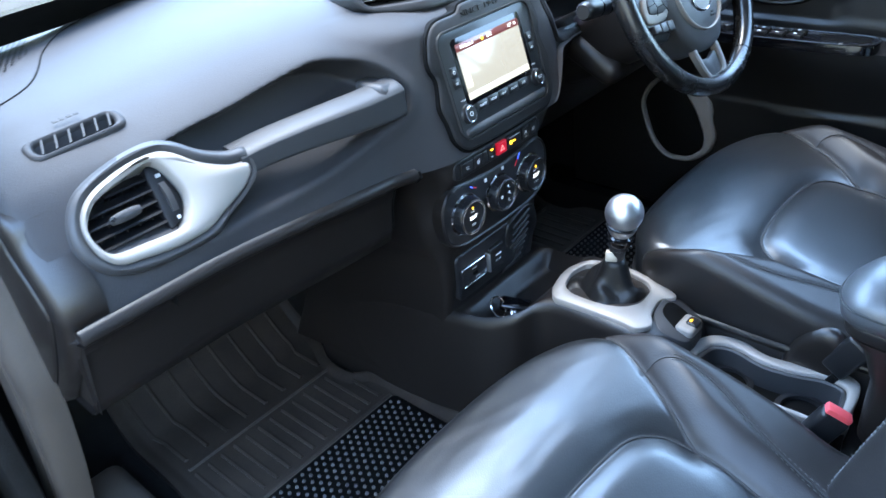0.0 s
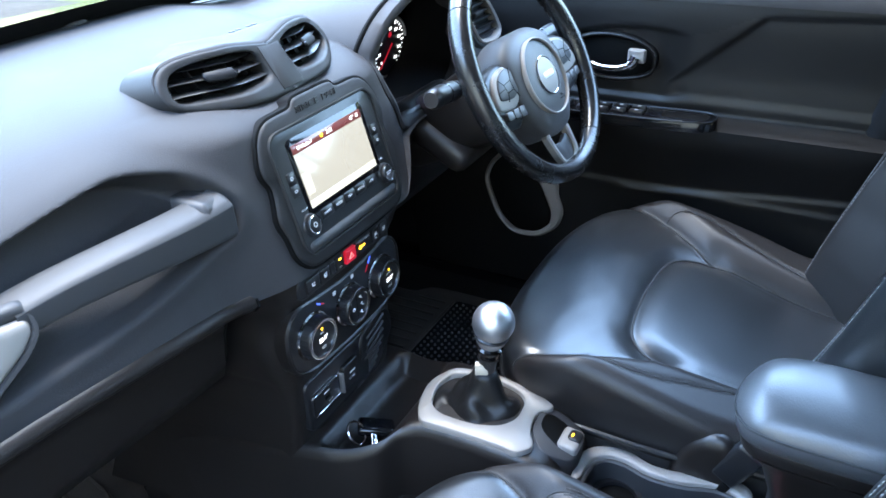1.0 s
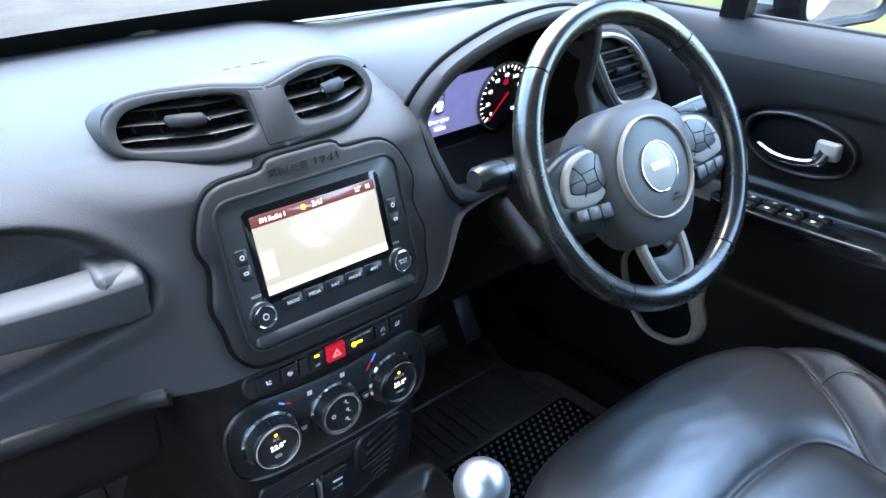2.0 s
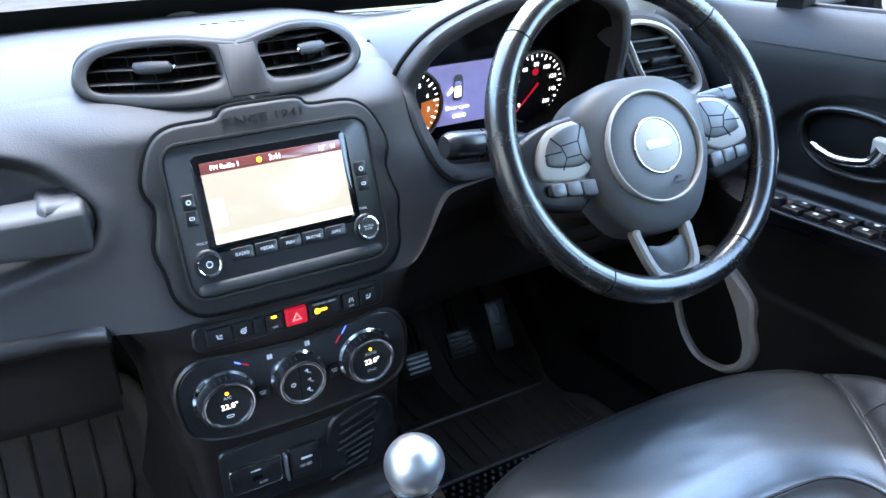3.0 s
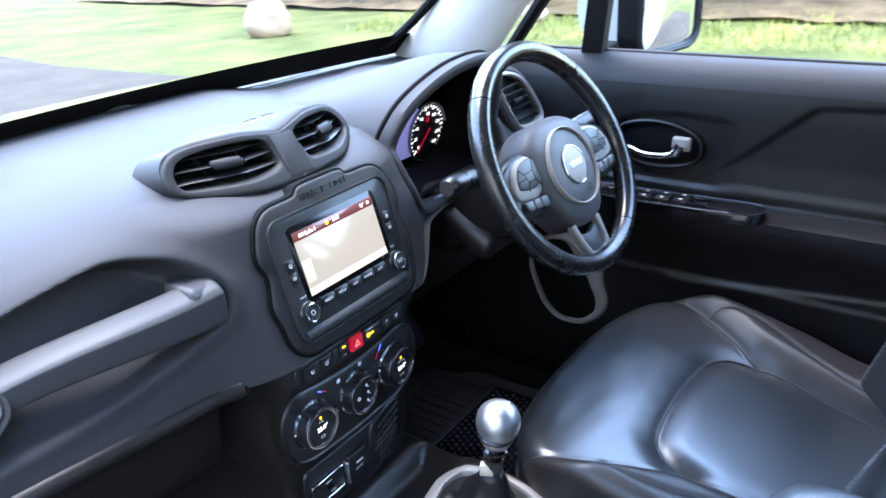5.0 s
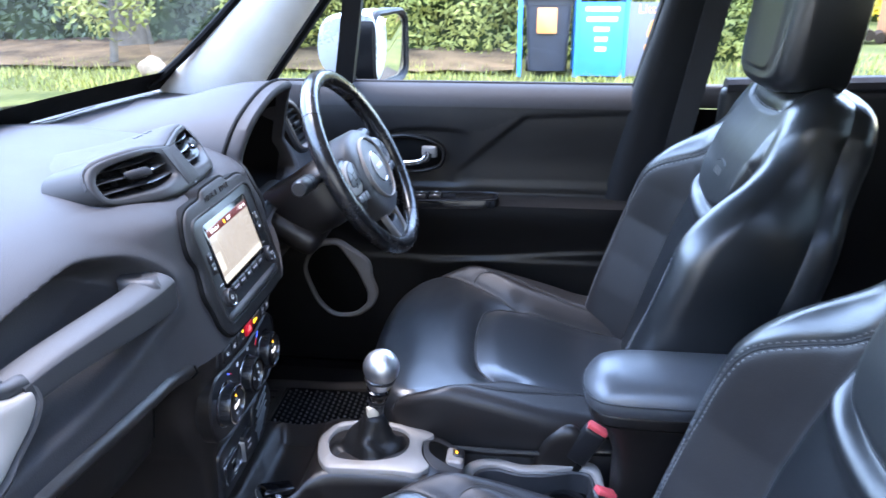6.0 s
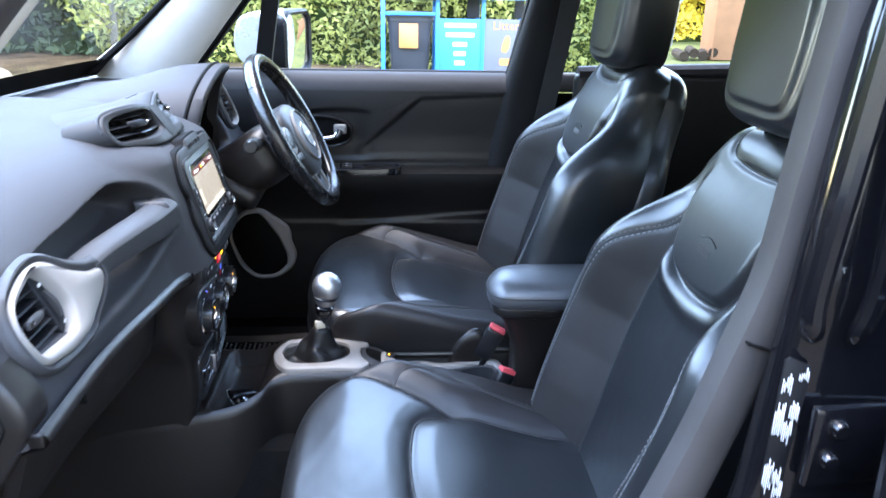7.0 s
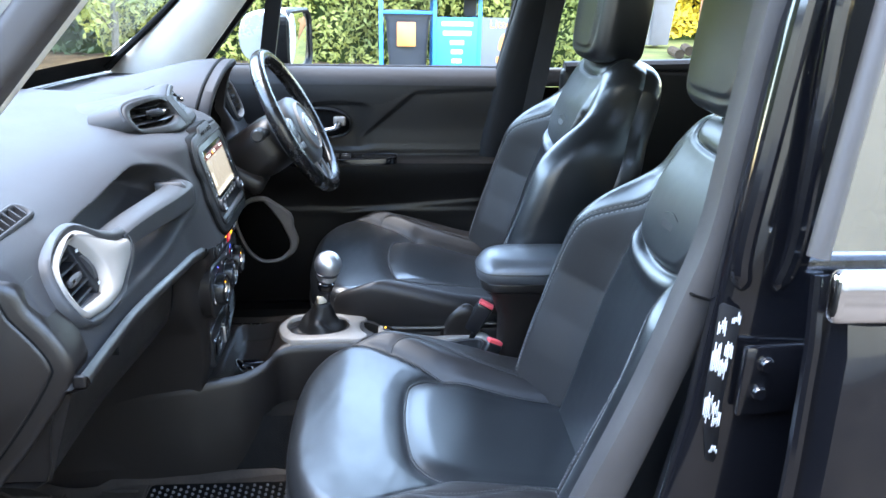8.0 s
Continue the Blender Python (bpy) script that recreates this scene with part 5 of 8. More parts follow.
# ---- gear lever ----
lever = thing("gear_lever", (0.039, -0.19, 0.655), "gear lever with a round brushed metal knob and leather boot", "gear lever")
KN = Vector((0.037, -0.208, 0.797))
FOOT = Vector((0.040, -0.188, 0.660))
UPW = (KN - FOOT).normalized()
SX = UPW.cross(Vector((0, 1, 0))).normalized()
SY = UPW.cross(SX).normalized()
on_lever = lambda a, b, h: KN + SX * a + SY * b + UPW * h
ball = [(0.0005, 0.0285)] + [(0.0285 * math.cos(radians(q)), 0.0285 * math.sin(radians(q))) for q in range(80, -41, -8)] + [(0.0225, -0.0185), (0.0215, -0.0195)]
part("knob", lathe(ball[::-1], on_lever, 48), ALLOY, lever, "polished round metal knob")
part("knob_band", lathe([(0.020, -0.0235), (0.0238, -0.0225), (0.0244, -0.0195), (0.0225, -0.0178)], on_lever, 40, ring=True), PANEL, lever)
part("knob_skirt", lathe([(0.010, -0.040), (0.0165, -0.037), (0.0205, -0.030), (0.0215, -0.0225), (0.012, -0.022)], on_lever, 40), ALLOY, lever, "tapered metal skirt")
part("reverse_collar", lathe([(0.011, -0.060), (0.015, -0.058), (0.0165, -0.050), (0.0185, -0.046), (0.0185, -0.042), (0.013, -0.038)], on_lever, 32), GLOSS, lever)
part("shaft", lathe([(0.010, -0.125), (0.0125, -0.11), (0.0125, -0.066), (0.0145, -0.064), (0.0145, -0.058), (0.010, -0.056)], on_lever, 28), PANEL, lever)
part("tag", box((0.013, 0.018, 0.016), Matrix.Translation(on_lever(0.009, -0.004, -0.078)) @ pose(0, 0, 0, 0, 10, 25), 0.002), material("worn_beige_tag", (0.42, 0.36, 0.28), 0.5, vary=0.25, scale=90), lever, "worn pale tag on the shaft")
rows = []
for i in range(15):
    f = i / 14
    o = inset(gh, -0.002)
    row = []
    for j, (a, b) in enumerate(o):
        q = 2 * math.pi * j / len(o)
        k = (1 - f) ** 0.95
        fold = 0.006 * math.sin(q * 4 + 3 * f) * math.sin(math.pi * f) + 0.007 * math.sin(f * 12 + q) * (1 - f) * f * 2
        cx_, cy_ = mix(0.039, on_lever(0, 0, -0.10).x, f), mix(-0.187, on_lever(0, 0, -0.10).y, f)
        rr = 0.015 / max(math.hypot(a - 0.039, b + 0.187), 1e-6)
        kk = mix(rr, 1.0, k)
        row.append(Vector((cx_ + (a - 0.039) * kk * (1 + fold * 8), cy_ + (b + 0.187) * kk * (1 + fold * 8), mix(0.650, on_lever(0, 0, -0.085).z, f ** 2.4) + fold - 0.3 * max(0, b + 0.125) * (1 - f))))
    rows.append(row)
part("boot", rings(bmesh.new(), rows, cap1=True), BOOT, lever, "folded black leather boot", angle=80)

# ---- keys in the tray ----
keys = thing("car_keys", (-0.05, -0.035, 0.59), "bunch of keys on a steel ring in the tray", "keys")
part("key_ring", tube([(-0.058 + 0.0145 * math.cos(q), -0.034 + 0.010 * math.sin(q), 0.612 + 0.0145 * math.sin(q)) for q in span(0, 2 * math.pi * 23 / 24, 23)], 0.0017, 8, closed=True), CHROME, keys)
part("key_fob", box((0.036, 0.055, 0.014), pose(-0.025, -0.045, 0.600, 12, 8, 35), 0.006, 3), GLOSS, keys, "black key fob")
part("key_blade", box((0.009, 0.05, 0.002), pose(-0.042, -0.052, 0.603, 8, 20, -50), 0.0008), CHROME, keys)


# ---- instrument cluster ----
cluster = thing("instrument_cluster", (0.37, 0.12, 0.95), "hooded instrument cluster with two dials and a lit display", "instrument cluster")
# hood: an arch that stands out of the dash, open towards the wheel
HOOD_C = (0.372, 1.048)

def hood(a, b, h):
    """x, height and depth: the mouth leans, its top reaching back over the dials."""
    return Vector((a, 0.058 - 0.20 * (b - 1.03) + h + 0.32 * max(0.0, a - 0.42), b))


def shrink(k, dx=0.0, dz=0.0):
    return [(HOOD_C[0] + (a - HOOD_C[0]) * k + dx, HOOD_C[1] + (b - HOOD_C[1]) * k + dz) for a, b in ho_]


rows = []
for f in (1.0, 0.8, 0.6, 0.4, 0.25, 0.12, 0.04):
    row = []
    for a, b in shrink(1.03 + 0.03 * f):
        low_ = max(0.0, b - 1.118)
        row.append(hood(a, b - low_ * smooth01(0.1, 1.0, f) * 0.95, 0.014 + 0.30 * f))
    rows.append(row)
rows += [[hood(a, b, h) for a, b in shrink(k)] for k, h in ((1.012, 0.003), (0.985, -0.003), (0.970, 0.001))]
lining = [[hood(a, b, h) for a, b in shrink(k)] for k, h in ((0.972, 0.0), (0.958, 0.006), (0.94, 0.016), (0.91, 0.05), (0.87, 0.09), (0.85, 0.112))]
# lining darkened to near-black for the shade inside the mouth
part("hood_lining", rings(bmesh.new(), lining), DARK, cluster, "black inside of the hood, shade put into its colour", angle=70)
part("hood", rings(bmesh.new(), rows), DASH, cluster, "charcoal instrument hood", angle=70)


def lip_at(a, b):
    """The hood's lip lies on the dash face or on the hood's mouth, whichever stands further out."""
    p = hood(a, b, -0.001)
    if b < 1.09:
        w = smooth01(0.225, 0.115, abs(a)) * smooth01(1.120, 1.075, b)
        p.y = min(p.y, mix(face_y(a, b), (b - 1.05) * 0.28 + 0.010, w) - 0.001)
    return p


lip_o, lip_i = sample(shrink(1.035), 150, 180), sample(inset(shrink(1.0), 0.013), 150, 180)
part("hood_lip", frame_of(lip_o, lip_i, lambda a, b, h: lip_at(a, b) + Vector((0, -h, 0.0)), 0.006, 0.026, 0.005), DASH, cluster, "broad flat lip of the hood", angle=50)
crown = [q for q in lip_o if q[1] > 1.085]
crown.sort(key=lambda q: math.atan2(q[1] - 1.048, q[0] - 0.372))
part("hood_joint", tube([lip_at(a, b) + Vector((0, 0.022, 0.0)) for a, b in crown], 0.0040, 8), DARK, cluster)
dial_at = lambda a, b, h: Vector((a, 0.188 - 0.16 * (b - 1.03) - h, b))
part("dial_plate", plate(shrink(0.90), dial_at, 0.0, 0.004, 0.001), GLOSS, cluster)
for cx_, nm in ((0.240, "rev_counter"), (0.446, "speedometer")):
    g = part(nm, plate(circle(0.052, 48, cx_, 1.022), dial_at, 0.003, 0.004, 0.001), VENT_BLACK, cluster, "black dial with white marks and a red needle")
    part("dial_ring", frame_of(circle(0.0545, 48, cx_, 1.022), circle(0.0515, 48, cx_, 1.022), dial_at, 0.008, 0.006, 0.001), SILVER_DARK, g)
    for i in range(27):
        q = radians(225 - 270 * i / 26)
        long = i % 3 == 0
        r0, r1, w_ = (0.041 if long else 0.0445), 0.0485, (0.0010 if long else 0.0005)
        c, s = math.cos(q), math.sin(q)
        part("tick", plate([(cx_ + r0 * c - w_ * s, 1.022 + r0 * s + w_ * c), (cx_ + r0 * c + w_ * s, 1.022 + r0 * s - w_ * c), (cx_ + r1 * c + w_ * s, 1.022 + r1 * s - w_ * c), (cx_ + r1 * c - w_ * s, 1.022 + r1 * s + w_ * c)], dial_at, 0.0036, 0.0006, 0.0001), LIT_WHITE, g)
    for i in range(0, 9):
        q = radians(225 - 270 * i / 8)
        words("dial_number", str(i) if nm == "rev_counter" else str(i * 20), 0.0085, dial_at, 0.0036, LIT_WHITE, g, cx_ + 0.0335 * math.cos(q), 1.022 + 0.0335 * math.sin(q), thick=0.0001)
    q = radians(228)
    c, s = math.cos(q), math.sin(q)
    part("needle", plate([(cx_ - 0.008 * c - 0.0018 * s, 1.022 - 0.008 * s + 0.0018 * c), (cx_ - 0.008 * c + 0.0018 * s, 1.022 - 0.008 * s - 0.0018 * c), (cx_ + 0.045 * c + 0.0006 * s, 1.022 + 0.045 * s), (cx_ + 0.045 * c - 0.0006 * s, 1.022 + 0.045 * s)], dial_at, 0.007, 0.002, 0.0003), LIT_RED, g, "red needle")
    part("warning_lamp", plate(circle(0.0055, 12, cx_ + 0.0, 1.045), dial_at, 0.0036, 0.0006, 0.0001), LIT_RED, g)
disp = part("display", plate(rounded(0.150, 0.086, 0.006, 3, 0.345, 1.030), dial_at, 0.0015, 0.002, 0.0005), LIT_VIOLET, cluster, "lit violet display with a car outline")
CAR = [(-0.009, -0.020), (-0.010, 0.0), (-0.008, 0.018), (-0.004, 0.022), (0.004, 0.022), (0.008, 0.018), (0.010, 0.0), (0.009, -0.020), (0.0, -0.023)]
part("car_outline", plate(smooth2([(0.318 + a * 0.8, 1.040 + b * 0.8) for a, b in CAR], 30), dial_at, 0.0036, 0.0006, 0.0001), SILVER_DARK, disp)
part("car_glass", plate(rounded(0.011, 0.006, 0.002, 3, 0.318, 1.046), dial_at, 0.0042, 0.0006, 0.0001), LIT_VIOLET, disp)
part("open_door_mark", plate([(0.309, 1.042), (0.310, 1.036), (0.302, 1.030), (0.301, 1.033)], dial_at, 0.0042, 0.0006, 0.0001), LIT_WHITE, disp)
part("car_roof", plate(rounded(0.010, 0.015, 0.002, 3, 0.318, 1.034), dial_at, 0.0042, 0.0006, 0.0001), LIT_WHITE, disp)
words("display_writing", "Door open", 0.0082, dial_at, 0.0042, LIT_WHITE, disp, 0.318, 1.012, thick=0.0001)
part("mileage_bar", plate(rounded(0.020, 0.004, 0.001, 3, 0.322, 0.999), dial_at, 0.0042, 0.0006, 0.0001), LIT_WHITE, disp)
AMBER_ZONE = material("amber_dial_zone", (0.30, 0.085, 0.02), 0.4, vary=0.4, scale=60, glow=0.035)
zone = lambda r: [(0.240 + r * math.cos(radians(q)), 1.022 + r * math.sin(radians(q))) for q in range(-50, 11, 5)]
part("red_zone", plate(zone(0.049) + zone(0.022)[::-1], dial_at, 0.0033, 0.0003, 0.00005), AMBER_ZONE, cluster, "amber upper zone of the rev counter")
# driver's outer vent beside the hood
DV = [(0.522, 1.108), (0.552, 1.110), (0.590, 1.097), (0.618, 1.070), (0.640, 1.030), (0.632, 1.015), (0.600, 1.012), (0.562, 1.020), (0.545, 1.045), (0.530, 1.080)]
on_dv = lambda a, b, h: Vector((a, 0.072 + 0.25 * (b - 1.06) - h, b))
dv_i, dv_o = smooth2(DV, 72), inset(smooth2(DV, 72), -0.007)
dvent = part("driver_vent", plate(dv_i, on_dv, -0.012, 0.004, 0.001), DARK, dash, "black louvred air vent in a silver frame")
part("vent_mount", frame_of(inset(dv_i, -0.018), inset(dv_i, -0.001), on_dv, 0.003, 0.09, 0.006), DASH, dvent)
part("vent_frame", frame_of(dv_o, dv_i, on_dv, 0.008, 0.022, 0.003), SILVER, dvent)
for k in range(6):
    z = 1.022 + 0.0135 * k
    c = clip_x(dv_i, z)
    part("louvre", rings(bmesh.new(), [[on_dv(x, z + dz, h) for dz, h in ((-0.001, -0.012), (-0.0014, 0.0), (0.0014, 0.0), (0.001, -0.012))] for x in span(c[0], c[1], 5)], cap0=True, cap1=True), VENT_BLACK, dvent)
part("vent_tab", box((0.032, 0.008, 0.010), Matrix.Translation(on_dv(0.573, 1.062, 0.004)), 0.003), VENT_BLACK, dvent)

# ---- steering wheel ----
WC = Vector((0.372, -0.119, 1.036))
WN = Vector((-0.037, -0.882, 0.469)).normalized()
WU = Vector((0.99912, -0.04188, 0.0))
WV = WN.cross(WU).normalized()
on_wheel = lambda a, b, h: WC + WU * a + WV * b + WN * h
wheel_t = thing("steering_wheel", WC - WN * 0.05, "black leather steering wheel with silver spokes", "steering wheel")
RIM_R, RIM_T = 0.170, 0.0158


def rim_arc(a0, a1, n, fat=1.0):
    rows = []
    for i in range(n + 1):
        q = radians(mix(a0, a1, i / n))
        c, s = math.cos(q), math.sin(q)
        row = []
        for k in range(14):
            p = 2 * math.pi * k / 14
            r = RIM_R + RIM_T * fat * 0.98 * math.cos(p)
            row.append(on_wheel(r * c, r * s, RIM_T * fat * 1.12 * math.sin(p)))
        rows.append(row)
    return rings(bmesh.new(), rows, cap0=True, cap1=True)


PAD_KEY = material("charcoal_key_plastic", (0.042, 0.042, 0.044), 0.45, vary=0.08, scale=30)
for a0, a1, m_, lb, fat in ((-57, 43, LEATHER_RIM, "", 1.0), (43.6, 136.4, LEATHER_RIM, "", 0.985), (137, 237, LEATHER_RIM, "", 1.0), (237.6, 302.4, LEATHER_RIM, "", 0.985)):
    part("rim_section", rim_arc(a0, a1, int((a1 - a0) / 3), fat), m_, wheel_t, "worn black leather rim section")
for q0 in (-57, 43, 137, 237):
    part("rim_seam", rim_arc(q0 - 0.2, q0 + 0.8, 1, 0.95), DARK, wheel_t)
st_ = bmesh.new()
for i in range(150):
    q = radians(-57 + 100 * i / 75) if i < 75 else radians(137 + 100 * (i - 75) / 75)
    c, s = math.cos(q), math.sin(q)
    r = RIM_R - RIM_T * 0.93
    tube([on_wheel(r * c - 0.0018 * s, r * s + 0.0018 * c, -0.0035), on_wheel((r - 0.0008) * c, (r - 0.0008) * s, 0.0), on_wheel(r * c - 0.0018 * s, r * s + 0.0018 * c, 0.0035)], 0.0005, 4, st_)
tagged(part("rim_stitching", st_, THREAD_DARK, wheel_t), kind="stuff")
AB = [(0.0, 0.068), (0.05, 0.062), (0.082, 0.040), (0.088, 0.008), (0.084, -0.028), (0.068, -0.066), (0.042, -0.096), (0.0, -0.104)]
AB = AB + [(-a, b) for a, b in AB[-2:0:-1]]
AB = [(a * 0.98, b - 0.006) for a, b in AB]
part("airbag_cover", plate(smooth2(AB, 80), on_wheel, 0.012, 0.055, 0.014, dome=0.010), HUB, wheel_t, "charcoal padded centre", angle=70)
HUBY = -0.019
ring_at = lambda a, b, h: on_wheel(a - 0.002, b + HUBY, h)
part("centre_ring", frame_of(circle(0.0608, 64), circle(0.0578, 64), ring_at, 0.0220, 0.008, 0.002), SILVER, wheel_t, "silver ring")
part("centre_dish", lathe([(0.0005, 0.020), (0.03, 0.0205), (0.050, 0.019), (0.0572, 0.0165)][::-1], ring_at, 48), HUB, wheel_t)
part("badge", lathe([(0.029, 0.019), (0.0285, 0.0225), (0.026, 0.0235), (0.0005, 0.0245)], ring_at, 40), SILVER, wheel_t, "plain round silver badge")
part("badge_ring", frame_of(circle(0.0305, 48), circle(0.0282, 48), ring_at, 0.0235, 0.006, 0.001), CHROME, wheel_t)
part("badge_mark", plate(rounded(0.032, 0.009, 0.003, 4, 0, 0.001), ring_at, 0.0252, 0.001, 0.0004), PRINT, wheel_t)
words("airbag_writing", "SRS\nAIRBAG", 0.0052, ring_at, 0.0212, HANDLE, wheel_t, 0.018, -0.040, thick=0.0004)
for sx in (-1, 1):
    mir = lambda pts, sx=sx: [(sx * a, b) for a, b in pts]
    SP = [(0.060, 0.034), (0.112, 0.030), (0.140, 0.020), (0.163, 0.006), (0.164, -0.030), (0.150, -0.050), (0.130, -0.062), (0.070, -0.070)]
    part("spoke", plate(cut_corners(mir(SP), 70), on_wheel, 0.000, 0.020, 0.006), PANEL, wheel_t, "black spoke arm")
    ST_ = [(0.070, 0.0255), (0.110, 0.0240), (0.1285, 0.0125), (0.1385, -0.005), (0.1415, -0.020), (0.138, -0.0335), (0.070, -0.0375)]
    part("spoke_trim", plate(cut_corners(mir(ST_), 80), on_wheel, 0.0060, 0.010, 0.0025), SILVER, wheel_t, "satin silver spoke trim")
    SI = [(0.070, 0.0215), (0.107, 0.0200), (0.1235, 0.0075), (0.1310, -0.0105), (0.1285, -0.0200), (0.070, -0.0245)]
    pad = part("button_pad", plate(cut_corners(mir(SI), 70), on_wheel, 0.0085, 0.008, 0.002), PAD_KEY, wheel_t, "charcoal five-way button pad")
    # thin joints part the pad into keys
    for a0, b0, a1, b1 in ((0.088, 0.003, 0.088, -0.011), (0.088, -0.011, 0.106, -0.012), (0.106, -0.012, 0.110, 0.001), (0.110, 0.001, 0.088, 0.003), (0.110, 0.001, 0.120, 0.011), (0.106, -0.012, 0.113, -0.0235),
                           (0.088, 0.003, 0.080, 0.020), (0.088, -0.011, 0.080, -0.0245), (0.110, -0.005, 0.131, -0.006)):
        part("key_joint", tube([on_wheel(sx * a0, b0, 0.0084), on_wheel(sx * a1, b1, 0.0084)], 0.0007, 5), DARK, pad)
    for k in range(3):
        a0, a1 = 0.0780 + 0.0185 * k, 0.0955 + 0.0185 * k
        drop = lambda a: 0.004 * (0.134 - a) / 0.056
        key = [(a0, -0.0350 - drop(a0) * 0.8), (a1, -0.0350 - drop(a1) * 0.8), (a1, -0.0480 - drop(a1) * 1.8), (a0, -0.0480 - drop(a0) * 1.8)]
        part("button", plate(cut_corners(mir(key), 28, 180, 2, 0.12), on_wheel, 0.0082, 0.01, 0.0012), PAD_KEY, wheel_t)
# lower spoke: a forked silver blade with a dark web between its arms
LO_O = [(-0.048, -0.090), (-0.0390, -0.1255), (-0.0300, -0.150), (-0.021, -0.1620), (0.0, -0.1645), (0.024, -0.1635), (0.0355, -0.150), (0.0360, -0.13), (0.0345, -0.090)]
LO_I = [(-0.037, -0.091), (-0.0290, -0.127), (-0.0205, -0.1485), (-0.013, -0.1540), (0.0, -0.1550), (0.015, -0.1540), (0.0245, -0.1450), (0.0250, -0.13), (0.0220, -0.091)]
part("lower_spoke", frame_of(cut_corners(LO_O, 80, 90), cut_corners(LO_I, 80, 90), on_wheel, 0.002, 0.012, 0.0025), SILVER, wheel_t, "forked silver lower spoke")
part("lower_web", plate(cut_corners([(-0.0315, -0.117), (-0.020, -0.1500), (-0.010, -0.1555), (0.016, -0.1555), (0.0255, -0.144), (0.0245, -0.112), (0.006, -0.124), (-0.014, -0.124)], 50, 90), on_wheel, -0.003, 0.008, 0.001), HUB, wheel_t)

# ---- steering column and stalks ----
column = thing("steering_column", (0.372, -0.02, 0.95), "black steering column shroud with stalks", "steering column")
rows = []
for h, w_, hh, dz in ((-0.030, 0.055, 0.055, 0.0), (-0.055, 0.075, 0.062, -0.004), (-0.09, 0.082, 0.064, -0.006), (-0.15, 0.078, 0.060, -0.01), (-0.26, 0.07, 0.055, -0.01)):
    rows.append([on_wheel(a, b + dz - 0.012, h) for a, b in sample(rounded(2 * w_, 2 * hh, 0.045, 8), 48, 180)])
part("shroud", rings(bmesh.new(), rows, cap0=True, cap1=True), DASH_LOW, column, angle=60)
for sx in (-1, 1):
    pts = spline([on_wheel(sx * 0.06, 0.016, -0.060), on_wheel(sx * 0.110, 0.022, -0.058), on_wheel(sx * 0.160, 0.028, -0.052), on_wheel(sx * 0.212, 0.030, -0.044)], 18)
    rad = [0.0085] * 5 + [0.0095 + 0.0055 * smooth01(5, 9, i) for i in range(5, 16)] + [0.0145, 0.011]
    stalk = part("stalk", tube(pts, rad, 16), PANEL, column, "black control stalk")
    for k in (9, 12):
        part("stalk_band", tube([pts[k], pts[k].lerp(pts[k + 1], 0.3)], 0.0153, 16), GLOSS, stalk)
part("lower_shroud", box((0.17, 0.16, 0.05), Matrix.Translation((0.372, 0.03, 0.925)) @ pose(0, 0, 0, 28), 0.02, 3), DASH_LOW, column)
# ---- pedals ----
for x, z, w_, h_, nm in ((0.258, 0.585, 0.048, 0.040, "clutch"), (0.340, 0.598, 0.048, 0.044, "brake"), (0.415, 0.610, 0.040, 0.085, "accelerator")):
    pd = thing("pedal", (x, 0.24, z), {"clutch": "worn ribbed metal clutch pedal", "brake": "black rubber-faced brake pedal", "accelerator": "tall black accelerator pedal pad"}[nm], "pedal", group="pedals")
    m_ = pose(x, 0.24, z, -28, 0, 0)
    part("pedal_pad", box((w_, 0.014, h_), m_, 0.004), BOOT, pd)
    if nm != "accelerator":
        for k in range(4):
            part("rib", box((w_ * 0.8, 0.004, 0.0035), m_ @ pose(0, -0.0085, -0.012 + 0.008 * k), 0.001, 1), SILVER_DARK if nm == "clutch" else RUBBER, pd)
        part("pedal_arm", tube([m_ @ Vector((0, 0.008, 0)), (x, 0.30, z + 0.08), (x + 0.01, 0.33, z + 0.22)], 0.008, 8), DARK, pd)
    else:
        part("pedal_arm", tube([m_ @ Vector((0, 0.008, 0)), (x, 0.34, z + 0.06), (x, 0.42, z + 0.10)], 0.008, 8), DARK, pd)


# ---- seats ----
LEAN_BACK = radians(18.6)
BACK_O = Vector((0, -0.665, 0.560))
BACK_UP = Vector((0, -math.sin(LEAN_BACK), math.cos(LEAN_BACK)))
BACK_N = Vector((0, math.cos(LEAN_BACK), math.sin(LEAN_BACK)))


def seg_dist(px, py, pts):
    """Distance to an open line of points, and how far along it."""
    best = 9.0
    for (x0, y0), (x1, y1) in zip(pts, pts[1:]):
        ex, ey = x1 - x0, y1 - y0
        t = min(1.0, max(0.0, ((px - x0) * ex + (py - y0) * ey) / (ex * ex + ey * ey + 1e-12)))
        best = min(best, math.hypot(px - x0 - t * ex, py - y0 - t * ey))
    return best


